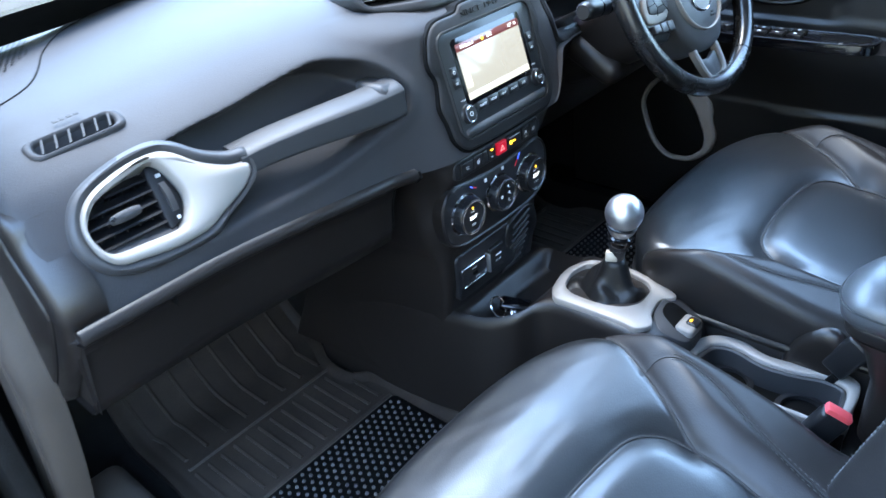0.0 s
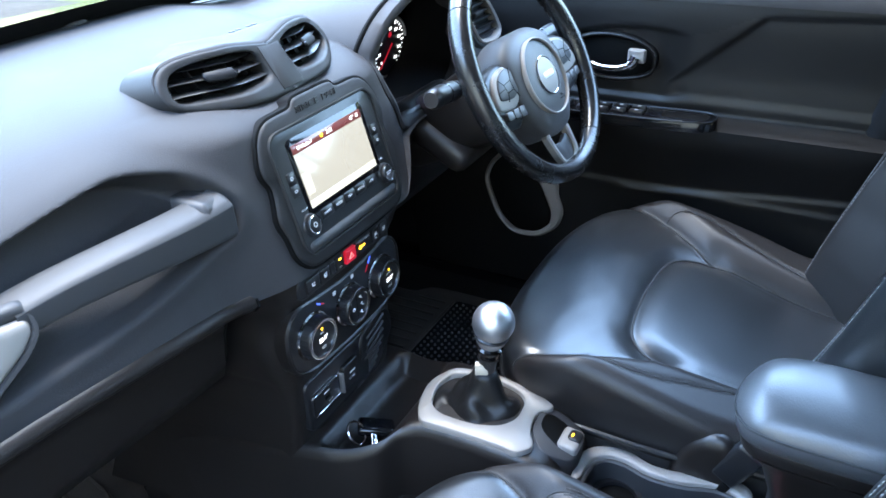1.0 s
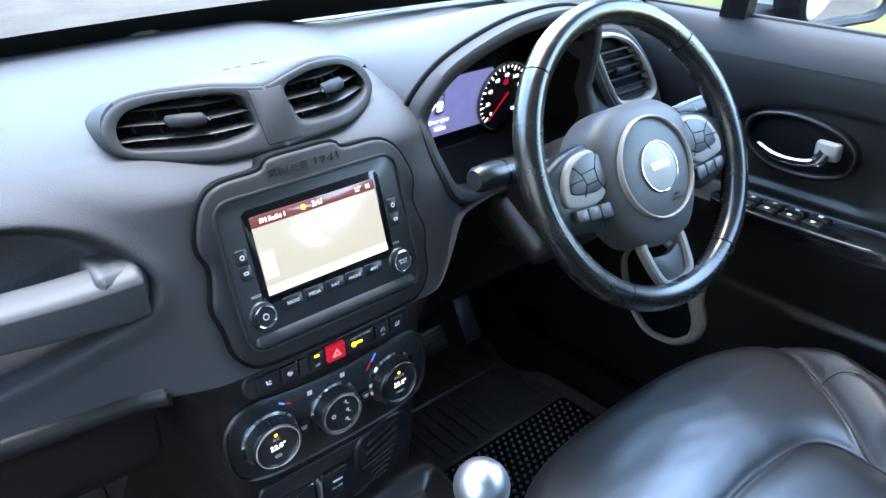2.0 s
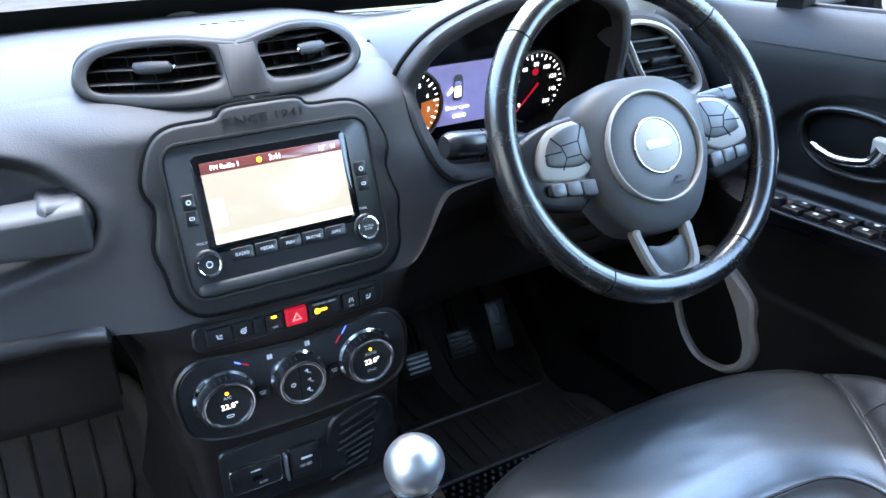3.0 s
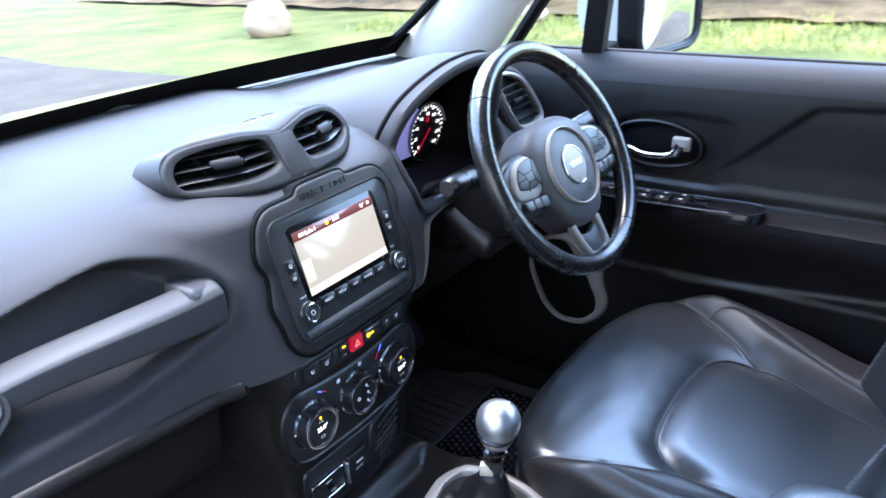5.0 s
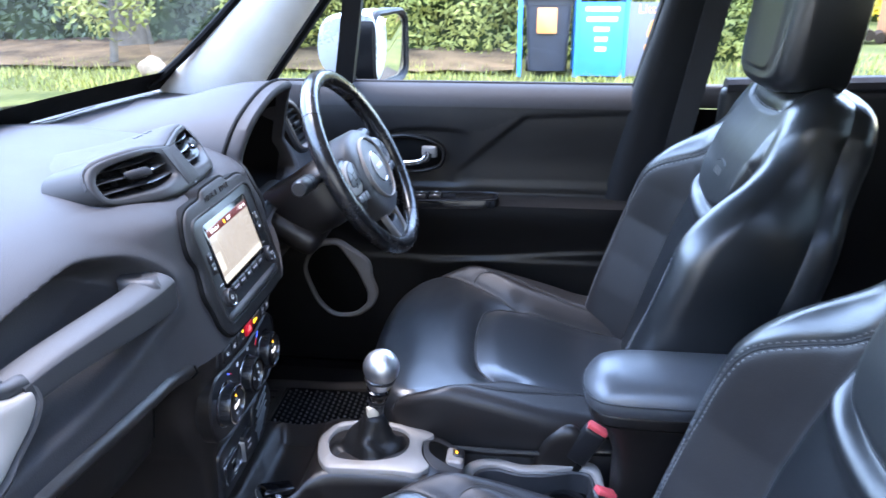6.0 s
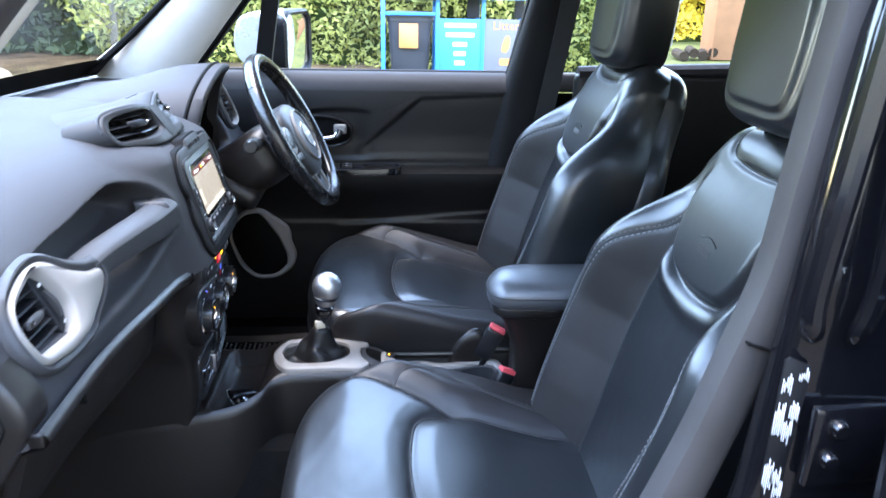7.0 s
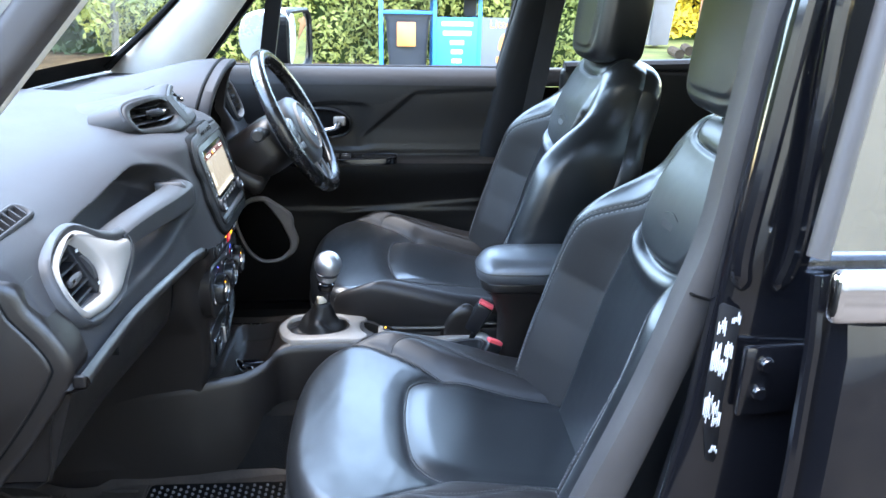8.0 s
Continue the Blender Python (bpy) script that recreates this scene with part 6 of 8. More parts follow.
def puff(outline, place, height, edge, base, n_edge=10, n_in=26, back=None):
    """A padded form over a closed outline: a rounded edge of radius edge, the top by height(a, b)."""
    cx, cy = sum(a for a, b in outline) / len(outline), sum(b for a, b in outline) / len(outline)
    size = min(max(a for a, b in outline) - cx, max(b for a, b in outline) - cy)
    rows = [[place(a, b, base) for a, b in inset(outline, 0.012)], [place(a, b, base + 0.006) for a, b in inset(outline, 0.003)]]
    for i in range(n_edge + 1):
        q = math.pi / 2 * i / n_edge
        d = edge * (1 - math.cos(q))
        o = [(cx + (a - cx) * (1 - d / size), cy + (b - cy) * (1 - d / size)) for a, b in outline]
        rows.append([place(a, b, base + 0.02 + max(0.0, height(a, b) - edge - base - 0.02) + min(edge, height(a, b) - base - 0.02) * math.sin(q)) for a, b in o])
    k0 = 1 - edge / size
    for i in range(1, n_in):
        k = k0 * (1 - i / n_in)
        rows.append([place(cx + (a - cx) * k, cy + (b - cy) * k, height(cx + (a - cx) * k, cy + (b - cy) * k)) for a, b in outline])
    return rings(bmesh.new(), rows, cap0=True, cap1=True)


def puffed(outline, height, edge, base):
    """The height of a padded form's surface at (a, b), its rounded edge included."""
    cx, cy = sum(a for a, b in outline) / len(outline), sum(b for a, b in outline) / len(outline)
    size = min(max(a for a, b in outline) - cx, max(b for a, b in outline) - cy)
    polar = sorted((math.atan2(b - cy, a - cx), math.hypot(a - cx, b - cy)) for a, b in outline)
    ang, rad = np.array([p[0] for p in polar]), np.array([p[1] for p in polar])

    def at(a, b):
        r = float(np.interp(math.atan2(b - cy, a - cx), ang, rad, period=2 * math.pi))
        d = max(0.0, (1 - math.hypot(a - cx, b - cy) / r) * size)
        if d >= edge:
            return height(a, b)
        s = math.sqrt(max(0.0, 1 - (1 - d / edge) ** 2))
        return base + 0.02 + max(0.0, height(a, b) - edge - base - 0.02) + min(edge, height(a, b) - base - 0.02) * s

    return at


def stitches(pts, place, lift, length=0.0042, gap=0.0020, r=0.0009):
    """A row of thread stitches along a 2D line, joined as one seam."""
    bm = bmesh.new()
    d, p = 0.0, [Vector(q) for q in pts]
    for a, b in zip(p, p[1:]):
        ln = (b - a).length
        s = 0.0
        while s + length < ln:
            u, v = a.lerp(b, s / ln), a.lerp(b, (s + length) / ln)
            m = u.lerp(v, 0.5)
            tube([place(u.x, u.y, lift(u.x, u.y) - 0.0004), place(m.x, m.y, lift(m.x, m.y) + 0.0007), place(v.x, v.y, lift(v.x, v.y) - 0.0004)], r, 4, bm)
            s += length + gap
    return bm


# where the bolsters rise from the insert: height up the backrest, distance from its middle
CREASE_B, CREASE_A = [0.0, 0.12, 0.20, 0.28, 0.36, 0.44, 0.505, 0.56], [0.112, 0.122, 0.136, 0.144, 0.138, 0.124, 0.118, 0.140]


def build_seat(cx):
    seat = thing("passenger_seat", (cx, -0.45, FLOOR_Z), "black leather front passenger seat with stitched bolsters", "car seat", group="front seats")
    # cushion, in plan
    out = [(0.0, -0.168), (0.10, -0.172), (0.180, -0.188), (0.238, -0.222), (0.270, -0.28), (0.277, -0.38), (0.276, -0.49), (0.262, -0.565), (0.244, -0.68), (0.10, -0.72), (0.0, -0.725)]
    out = out + [(-a, b) for a, b in out[-2:0:-1]]
    ol = sample([(p.x, p.y) for p in spline([(*q, 0) for q in out], 400, True)], 300, 90)
    seam_u = [(p.x, p.y) for p in spline([(-0.158, -0.437, 0), (-0.148, -0.400, 0), (-0.122, -0.375, 0), (-0.08, -0.365, 0), (0.0, -0.360, 0), (0.08, -0.365, 0), (0.122, -0.375, 0), (0.148, -0.400, 0), (0.158, -0.437, 0)], 60)]
    seam_r = [(p.x, p.y) for p in spline([(0.252, -0.238, 0), (0.246, -0.275, 0), (0.232, -0.310, 0), (0.210, -0.350, 0), (0.183, -0.395, 0), (0.160, -0.437, 0), (0.149, -0.50, 0), (0.138, -0.58, 0), (0.130, -0.69, 0)], 60)]
    stitch_r = [(p.x, p.y) for p in spline([(0.218, -0.336, 0), (0.236, -0.350, 0), (0.243, -0.385, 0), (0.234, -0.43, 0), (0.212, -0.48, 0), (0.190, -0.535, 0), (0.174, -0.60, 0), (0.166, -0.69, 0)], 60)]
    seam_l, stitch_l = [(-a, b) for a, b in seam_r], [(-a, b) for a, b in stitch_r]
    in_insert = within(seam_u + [(0.149, -0.50), (0.138, -0.58), (0.130, -0.70), (-0.130, -0.70), (-0.138, -0.58), (-0.149, -0.50)])

    def top(a, b):
        z = 0.686 - 0.075 * smooth01(-0.25, -0.68, b) - 0.008 * smooth01(-0.26, -0.17, b)
        line = float(np.interp(-b, [-q[1] for q in seam_r], [q[0] for q in seam_r]))
        z += 0.034 * smooth01(line - 0.015, line + 0.050, abs(a)) * smooth01(-0.17, -0.34, b)
        d = seg_dist(a, b, seam_u)
        z -= 0.008 * math.exp(-(d / 0.024) ** 2) + 0.003 * math.exp(-(d / 0.007) ** 2)
        ins = in_insert(a, b)
        z += 0.0012 * smooth01(0.004, 0.040, ins)
        ds = min(seg_dist(a, b, seam_r), seg_dist(a, b, seam_l))
        z -= 0.005 * math.exp(-(ds / 0.006) ** 2)
        dt = min(seg_dist(a, b, stitch_r), seg_dist(a, b, stitch_l))
        z -= 0.0025 * math.exp(-(dt / 0.005) ** 2)
        # soft puckers that run across the front roll
        z += 0.0012 * noise.noise((a * 9 + cx, b * 9, 1.3)) + 0.0004 * noise.noise((a * 26 + b * 8, b * 60 + cx, 4.0)) * smooth01(-0.42, -0.34, b)
        return z

    at = lambda a, b, h: Vector((cx + a, b, h))
    cushion = part("cushion", puff(ol, at, top, 0.027, 0.584, 12, 70), LEATHER, seat, "creased black leather cushion", angle=80)
    # the bolster strips outside the long seams are of duller leather
    cushion.data.materials.append(LEATHER_SIDE)
    line_b, line_a = [-b for a, b in seam_r], [a for a, b in seam_r]
    for face in cushion.data.polygons:
        c_ = face.center + ORIGIN[cushion.name]
        if c_.y < -0.238 and abs(c_.x - cx) > float(np.interp(-c_.y, line_b, line_a)) and c_.z > 0.61:
            face.material_index = 1
    band = [[at(a, b, z) for a, b in inset(ol, d)] for z, d in ((0.40, 0.03), (0.46, 0.014), (0.56, 0.006), (0.588, 0.007), (0.596, 0.013))]
    part("cushion_side", rings(bmesh.new(), band), LEATHER_SIDE, seat, angle=60)
    piping = tube([at(a, b, 0.601) for a, b in inset(ol, 0.0010)], 0.0042, 8, closed=True)
    part("cushion_piping", piping, LEATHER, seat)
    # sewn joints sunk between the panels
    lie = puffed(ol, top, 0.027, 0.584)
    for s_ in (seam_r, seam_l, seam_u, stitch_r, stitch_l):
        part("panel_joint", tube([at(a, b, lie(a, b) + 0.0004) for a, b in s_], 0.0012 if s_ in (stitch_r, stitch_l) else 0.0019, 6), THREAD_DARK, seat)
    for s_ in (stitch_r, stitch_l):
        for off in (-0.004, 0.004):
            tagged(part("seam", stitches([(a + off, b) for a, b in s_], at, puffed(ol, top, 0.027, 0.584), r=0.0006), THREAD_SEAT, seat), kind="stuff")
    part("seat_base", box((0.40, 0.46, 0.12), pose(cx, -0.46, FLOOR_Z + 0.06), 0.02), DARK, seat)
    # backrest, in its own leaning plane
    lean = lambda a, b, h: Vector((cx + a, 0, 0)) + BACK_O + BACK_UP * b + BACK_N * h
    bo = [(0.0, -0.02), (0.12, -0.02), (0.205, 0.0), (0.236, 0.08), (0.252, 0.20), (0.258, 0.31), (0.254, 0.38), (0.236, 0.45), (0.198, 0.515), (0.176, 0.575), (0.166, 0.61), (0.125, 0.650), (0.0, 0.660)]
    bo = bo + [(-a, b) for a, b in bo[-2:0:-1]]
    bl = sample([(p.x, p.y) for p in spline([(*q, 0) for q in bo], 400, True)], 320, 90)
    # the pad between the bolsters: a wide yoke above that narrows into a short tongue
    yoke = [(p.x, p.y) for p in spline([(0.128, 0.515, 0), (0.120, 0.475, 0), (0.108, 0.440, 0), (0.084, 0.413, 0), (0.045, 0.403, 0), (0.0, 0.400, 0), (-0.045, 0.403, 0), (-0.084, 0.413, 0), (-0.108, 0.440, 0), (-0.120, 0.475, 0), (-0.128, 0.515, 0)], 60)]
    in_yoke = within(yoke + [(-0.13, 0.62), (0.13, 0.62)])
    welt_r = [(p.x, p.y) for p in spline([(0.118, 0.505, 0), (0.135, 0.468, 0), (0.168, 0.430, 0), (0.198, 0.385, 0), (0.212, 0.32, 0), (0.212, 0.22, 0), (0.196, 0.08, 0), (0.178, 0.0, 0)], 50)]
    welt_l = [(-a, b) for a, b in welt_r]
    collar = [(p.x, p.y) for p in spline([(0.108, 0.650, 0), (0.105, 0.625, 0), (0.088, 0.602, 0), (0.05, 0.594, 0), (0.0, 0.592, 0), (-0.05, 0.594, 0), (-0.088, 0.602, 0), (-0.105, 0.625, 0), (-0.108, 0.650, 0)], 40)]
    crease_r = [(float(np.interp(b, CREASE_B, CREASE_A)), b) for b in span(0.0, 0.505, 40)]
    crease_l = [(-a, b) for a, b in crease_r]

    def front(a, b):
        h = 0.030 - 0.012 * smooth01(0.45, 0.64, b)
        a0 = float(np.interp(b, CREASE_B, CREASE_A))
        h += 0.082 * smooth01(a0, a0 + 0.075, abs(a)) * smooth01(-0.02, 0.06, b) * smooth01(0.565, 0.36, b)
        h -= 0.006 * math.exp(-((abs(a) - a0) / 0.008) ** 2) * smooth01(0.52, 0.47, b)
        d = in_yoke(a, b)
        h -= 0.007 * math.exp(-(d / 0.007) ** 2) * smooth01(0.535, 0.50, b)
        h += 0.010 * smooth01(0.0, 0.016, d) * smooth01(0.60, 0.50, b)
        # the insert rolls up before it meets the tongue
        h += 0.008 * math.exp(-((d + 0.024) / 0.014) ** 2) * smooth01(a0 + 0.005, a0 - 0.02, abs(a)) * smooth01(0.52, 0.47, b)
        h -= 0.003 * math.exp(-(min(seg_dist(a, b, welt_r), seg_dist(a, b, welt_l)) / 0.0055) ** 2)
        h -= 0.004 * math.exp(-(seg_dist(a, b, collar) / 0.0045) ** 2)
        h += 0.0011 * noise.noise((a * 9, b * 9 + cx, 7.7)) + 0.00015 * noise.noise((a * 50 + cx, b * 50, 2.0))
        return h

    rest = part("backrest", puff(bl, lean, front, 0.045, -0.075, 12, 84), LEATHER, seat, "black leather backrest with a smooth yoke", angle=80)
    # the bolsters' inner faces are of the duller leather, up to the welt
    rest.data.materials.append(LEATHER_SIDE)
    edge_b, edge_a = [q[1] for q in welt_r][::-1], [q[0] for q in welt_r][::-1]
    for face in rest.data.polygons:
        c_ = face.center + ORIGIN[rest.name] - BACK_O
        a_, b_ = abs(c_.x - cx), c_.dot(BACK_UP)
        if b_ < 0.505 and c_.dot(BACK_N) > -0.02 and float(np.interp(b_, CREASE_B, CREASE_A)) < a_ < float(np.interp(b_, edge_b, edge_a)):
            face.material_index = 1
    lie_b = puffed(bl, front, 0.045, -0.075)
    for s_ in (crease_r, crease_l, welt_r, welt_l, collar, yoke):
        part("panel_joint", tube([lean(a, b, lie_b(a, b) + 0.0003) for a, b in s_], 0.0015, 6), THREAD_DARK, seat)
    shell = puff([(a, b) for a, b in inset(bl, 0.0008)], lambda a, b, h: lean(a, b, -0.040 - h), lambda a, b: 0.080, 0.042, 0.0, 8, 4)
    part("backrest_shell", shell, LEATHER, seat, angle=60)
    for s_ in (welt_r, welt_l):
        for off in (-0.0045, 0.0045):
            tagged(part("seam", stitches([(a + off, b) for a, b in s_], lean, puffed(bl, front, 0.045, -0.075)), THREAD, seat), kind="stuff")
    # embossed emblem: a plain raised bar and studs
    mark = part("embossed_mark", tube([lean(-0.026 + 0.052 * i / 12, 0.478 + 0.006 * math.sin(math.pi * i / 12), front(-0.026 + 0.052 * i / 12, 0.480) + 0.0003) for i in range(13)], 0.0012, 6), LEATHER, seat)
    for i in range(7):
        x = -0.018 + 0.006 * i
        part("embossed_stud", tube([lean(x, 0.470, front(x, 0.470) + 0.0002), lean(x, 0.458, front(x, 0.458) + 0.0002)], 0.0011, 6), LEATHER, seat)
    # headrest
    hz = lambda a, b, h: Vector((cx + a, -0.905 + h * 0.985 - b * 0.10, 1.184 + b * 0.99 + h * 0.05))
    ho = smooth2([(s_ * a * 0.92, b) for s_, row_ in ((1, ((0.0, 0.0), (0.08, 0.002), (0.118, 0.018), (0.130, 0.07), (0.132, 0.14), (0.122, 0.20), (0.09, 0.235), (0.0, 0.24))), (-1, ((0.09, 0.235), (0.122, 0.20), (0.132, 0.14), (0.130, 0.07), (0.118, 0.018), (0.08, 0.002)))) for a, b in row_], 120, 90)
    pad_o = smooth2([(a * 0.92, b) for a, b in ((0.0, 0.030), (0.075, 0.032), (0.096, 0.05), (0.104, 0.10), (0.104, 0.17), (0.085, 0.215), (0.0, 0.222), (-0.085, 0.215), (-0.104, 0.17), (-0.104, 0.10), (-0.096, 0.05), (-0.075, 0.032))], 90, 90)
    pad_line = pad_o + pad_o[:1]

    def head(a, b):
        return 0.105 - 0.10 * a * a / 0.13 * 0.9 - 0.006 * math.exp(-(seg_dist(a, b, pad_line) / 0.004) ** 2)

    part("headrest", puff(ho, hz, head, 0.035, -0.02, 10, 30), LEATHER, seat, "black leather headrest with a piped pad", angle=80)
    for s_ in (-0.06, 0.06):
        part("headrest_post", tube([(cx + s_, -0.872, 1.14), (cx + s_, -0.878, 1.22)], 0.007, 10), GLOSS, seat)
        part("post_collar", lathe([(0.006, 0.0), (0.017, 0.0), (0.016, 0.007), (0.006, 0.010)], lambda a, b, h, s_=s_: Vector((cx + s_ + a, -0.872 + b, 1.176 + h)), 16), GLOSS, seat)
    return seat


passenger_seat = build_seat(-0.345)
passenger_seat.location.z -= 0.008
driver_seat = copy_thing(passenger_seat, pose(0.345, -0.45 + 0.025, FLOOR_Z + 0.032))
driver_seat.name = "driver_seat"
tagged(driver_seat, "black leather driver's seat with stitched bolsters")
# its headrest is pushed right down
for ob in driver_seat.children:
    if ob.name.startswith("headrest"):
        ob.location.z -= 0.030


# ---- driver's door, shut ----
door = thing("driver_door", (0.72, -0.25, 0.45), "shut driver's door with a black inner card and armrest", "car door")
DX = spline([(0.700, 0.42, 0), (0.690, 0.55, 0), (0.690, 0.70, 0), (0.700, 0.735, 0), (0.712, 0.80, 0), (0.706, 0.90, 0), (0.708, 0.96, 0), (0.704, 1.04, 0), (0.707, 1.076, 0), (0.716, 1.098, 0), (0.730, 1.113, 0), (0.743, 1.121, 0), (0.756, 1.124, 0)], 200)
DXZ, DXX = np.array([p.y for p in DX]), np.array([p.x for p in DX])


ARCH_Y, ARCH_Z = [-0.03, -0.016, 0.011, 0.043, 0.087, 0.139, 0.188, 0.24, 0.30], [0.86, 0.908, 0.954, 0.993, 1.018, 1.031, 1.034, 1.032, 1.025]


def card_x(y, z):
    x = float(np.interp(z, DXZ, DXX))
    # armrest shelf: a firm upper edge that falls away below
    along = smooth01(0.10, -0.04, y)
    x -= 0.055 * smooth01(0.879, 0.868, z) * smooth01(0.690, 0.860, z) * along
    # pocket below, with a lip that rises to the rear
    lip = 0.735 - 0.10 * (y + 0.40) * 0.9
    x -= 0.005 * smooth01(lip + 0.006, lip - 0.006, z) * smooth01(-0.16, -0.22, y)
    # the soft upper part stands proud of an arch over the inner handle
    if -0.30 < y < 0.03:
        arch = float(np.interp(-y, ARCH_Y, ARCH_Z))
        x += 0.009 * smooth01(0.0, 0.010, arch - z) * smooth01(0.893, 0.903, z) * smooth01(-0.30, -0.23, y)
    # sunk upper panel behind a slanting crease
    crease = min(1.066 - 0.05 * (y + 0.42), 0.95 + 0.85 * (-0.277 - y))
    d = crease - z
    x += 0.005 * smooth01(0.0, 0.012, d) * smooth01(0.895, 0.915, z) * smooth01(-0.25, -0.28, y)
    return x


bm = sheet(lambda y, z: Vector((card_x(y, z), y, z)), span(0.30, -0.675, 150), [float(v) for v in np.linspace(0.43, 1.124, 150)])
card = part("door_card", bm, DOOR, door, "black grained door card with a softer upper part", angle=70)
card.data.materials.append(DOOR_SOFT)
for face in card.data.polygons:
    c_ = face.center + ORIGIN[card.name]
    if c_.z > (float(np.interp(-c_.y, ARCH_Y, ARCH_Z)) - 0.002 if c_.y > -0.30 else mix(1.025, 1.062, smooth01(-0.30, -0.42, c_.y))):
        face.material_index = 1
part("door_top", sheet(lambda y, z: Vector((card_x(y, z) - 0.003, y, z + 0.001)), span(0.28, -0.672, 60), [float(v) for v in np.linspace(1.078, 1.1235, 16)]), DASH, door, "soft charcoal top roll of the door")
# seal in the paler dash colour, imitating the sky sheen under the glass
part("sheen_seal", tube([(0.761, y, 1.124) for y in span(-0.68, 0.20, 10)], 0.005, 8), DASH, door)
# switch panel on the armrest
sp_at = lambda a, b, h: Vector((b, a, 0.881 + h + 0.03 * (a + 0.25) * -1))
spn = part("switch_panel", plate(smooth2([(-0.055, 0.668), (-0.08, 0.640), (-0.20, 0.632), (-0.33, 0.634), (-0.36, 0.655), (-0.34, 0.688), (-0.2, 0.694), (-0.09, 0.692)], 60), sp_at, 0.004, 0.02, 0.003), GLOSS, door, "gloss black switch panel")
part("panel_edge", tube([sp_at(a, b, 0.004) for a, b in smooth2([(-0.055, 0.668), (-0.08, 0.638), (-0.20, 0.630), (-0.33, 0.632), (-0.36, 0.655), (-0.34, 0.690), (-0.2, 0.696), (-0.09, 0.694)], 60)], 0.0012, 6, closed=True), PANEL, spn)
for k in range(4):
    for s_ in (0, 1):
        part("switch", box((0.017, 0.026, 0.008), Matrix.Translation(sp_at(-0.115 - 0.034 * k, 0.652 + 0.023 * s_, 0.006)), 0.002), PANEL, spn)
        part("mark", box((0.005, 0.006, 0.0006), Matrix.Translation(sp_at(-0.115 - 0.034 * k, 0.652 + 0.023 * s_, 0.0105)), 0, 1), PRINT, spn)
part("mirror_dial", lathe([(0.010, 0.0), (0.010, 0.008), (0.008, 0.010), (0.0005, 0.010)], lambda a, b, h: sp_at(-0.080 + a, 0.668 + b, 0.004 + h), 20), PANEL, spn)
# flat plate, its hollow's shade given by near-black colour
part("grip_well", plate(sample(rounded(0.085, 0.034, 0.010, 5, -0.305, 0.662), 40, 180), sp_at, 0.0046, 0.003, 0.0005), DARK, spn)
# inner handle in an oval well
hx = lambda a, b, h: Vector((0.708 - h, a, b))
HW = [(-0.070, 0.975), (-0.082, 1.000), (-0.130, 1.012), (-0.185, 1.007), (-0.222, 0.990), (-0.231, 0.968), (-0.219, 0.943), (-0.172, 0.929), (-0.118, 0.931), (-0.082, 0.950)]
hw = smooth2(HW, 70)
part("handle_bezel", frame_of(inset(hw, -0.004), inset(hw, 0.004), hx, 0.007, 0.03, 0.003), DOOR, door, angle=60)
# near-black floor carries the shade behind the handle
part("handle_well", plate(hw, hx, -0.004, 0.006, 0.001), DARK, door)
lev = spline([(0.694, -0.096, 0.963), (0.686, -0.130, 0.955), (0.683, -0.165, 0.956), (0.684, -0.190, 0.964), (0.685, -0.200, 0.980)], 24)
hd = part("door_handle", tube(lev, [0.004] + [0.0065] * 16 + [0.0095] * 7, 12), CHROME, door, "chrome inner door handle")
part("handle_block", box((0.014, 0.034, 0.026), pose(0.690, -0.200, 0.980), 0.005, 3), SILVER, hd)
# speaker surround low on the door
sk = lambda a, b, h: Vector((0.690 - h, a, b))
SK = [(0.115, 0.678), (0.100, 0.722), (0.068, 0.755), (0.020, 0.763), (-0.022, 0.735), (-0.052, 0.714), (-0.060, 0.690), (-0.058, 0.672), (-0.074, 0.632), (-0.062, 0.592), (-0.018, 0.560), (0.044, 0.557), (0.084, 0.594)]
SKI = [(0.106, 0.680), (0.094, 0.714), (0.066, 0.744), (0.026, 0.750), (0.010, 0.732), (-0.012, 0.700), (-0.024, 0.682), (-0.034, 0.658), (-0.047, 0.628), (-0.044, 0.598), (-0.012, 0.569), (0.040, 0.566), (0.076, 0.600)]
part("speaker_surround", frame_of(cut_corners(SK, 110, 90, 2, 0.2), cut_corners(SKI, 110, 90, 2, 0.2), sk, 0.014, 0.05, 0.005), SPEAKER_GREY, door, "grey satin speaker surround")
# shade within the surround, painted as a near-black plate
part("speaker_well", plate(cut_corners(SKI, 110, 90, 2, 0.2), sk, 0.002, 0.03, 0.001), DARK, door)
# glass, frame and the quarter light's bar
pane = part("window_pane", sheet(lambda u, v: Vector((0.765 - 0.16 * (v - 1.1), u, v)), span(-0.75, 0.22, 8), span(1.10, 1.58, 6)), GLASS, door)
pane.visible_shadow = False
bm = rings(bmesh.new(), [[Vector((0.752 - 0.16 * (z - 1.12) + dx, -0.003 - 0.19 * (z - 1.155) + dy, z)) for dx, dy in ((-0.012, -0.021), (-0.012, 0.021), (0.012, 0.021), (0.012, -0.021))] for z in span(1.12, 1.56, 4)], cap0=True, cap1=True)
part("quarter_bar", bm, VENT_BLACK, door, "black quarter light bar")
part("rear_frame", tube([(0.745, -0.655, 1.12), (0.715, -0.705, 1.35), (0.69, -0.745, 1.56)], 0.012, 8), VENT_BLACK, door)
part("frame_edge", tube([(0.735, -0.662, 1.12), (0.703, -0.716, 1.35), (0.675, -0.757, 1.56)], 0.006, 8), SILVER_DARK, door)
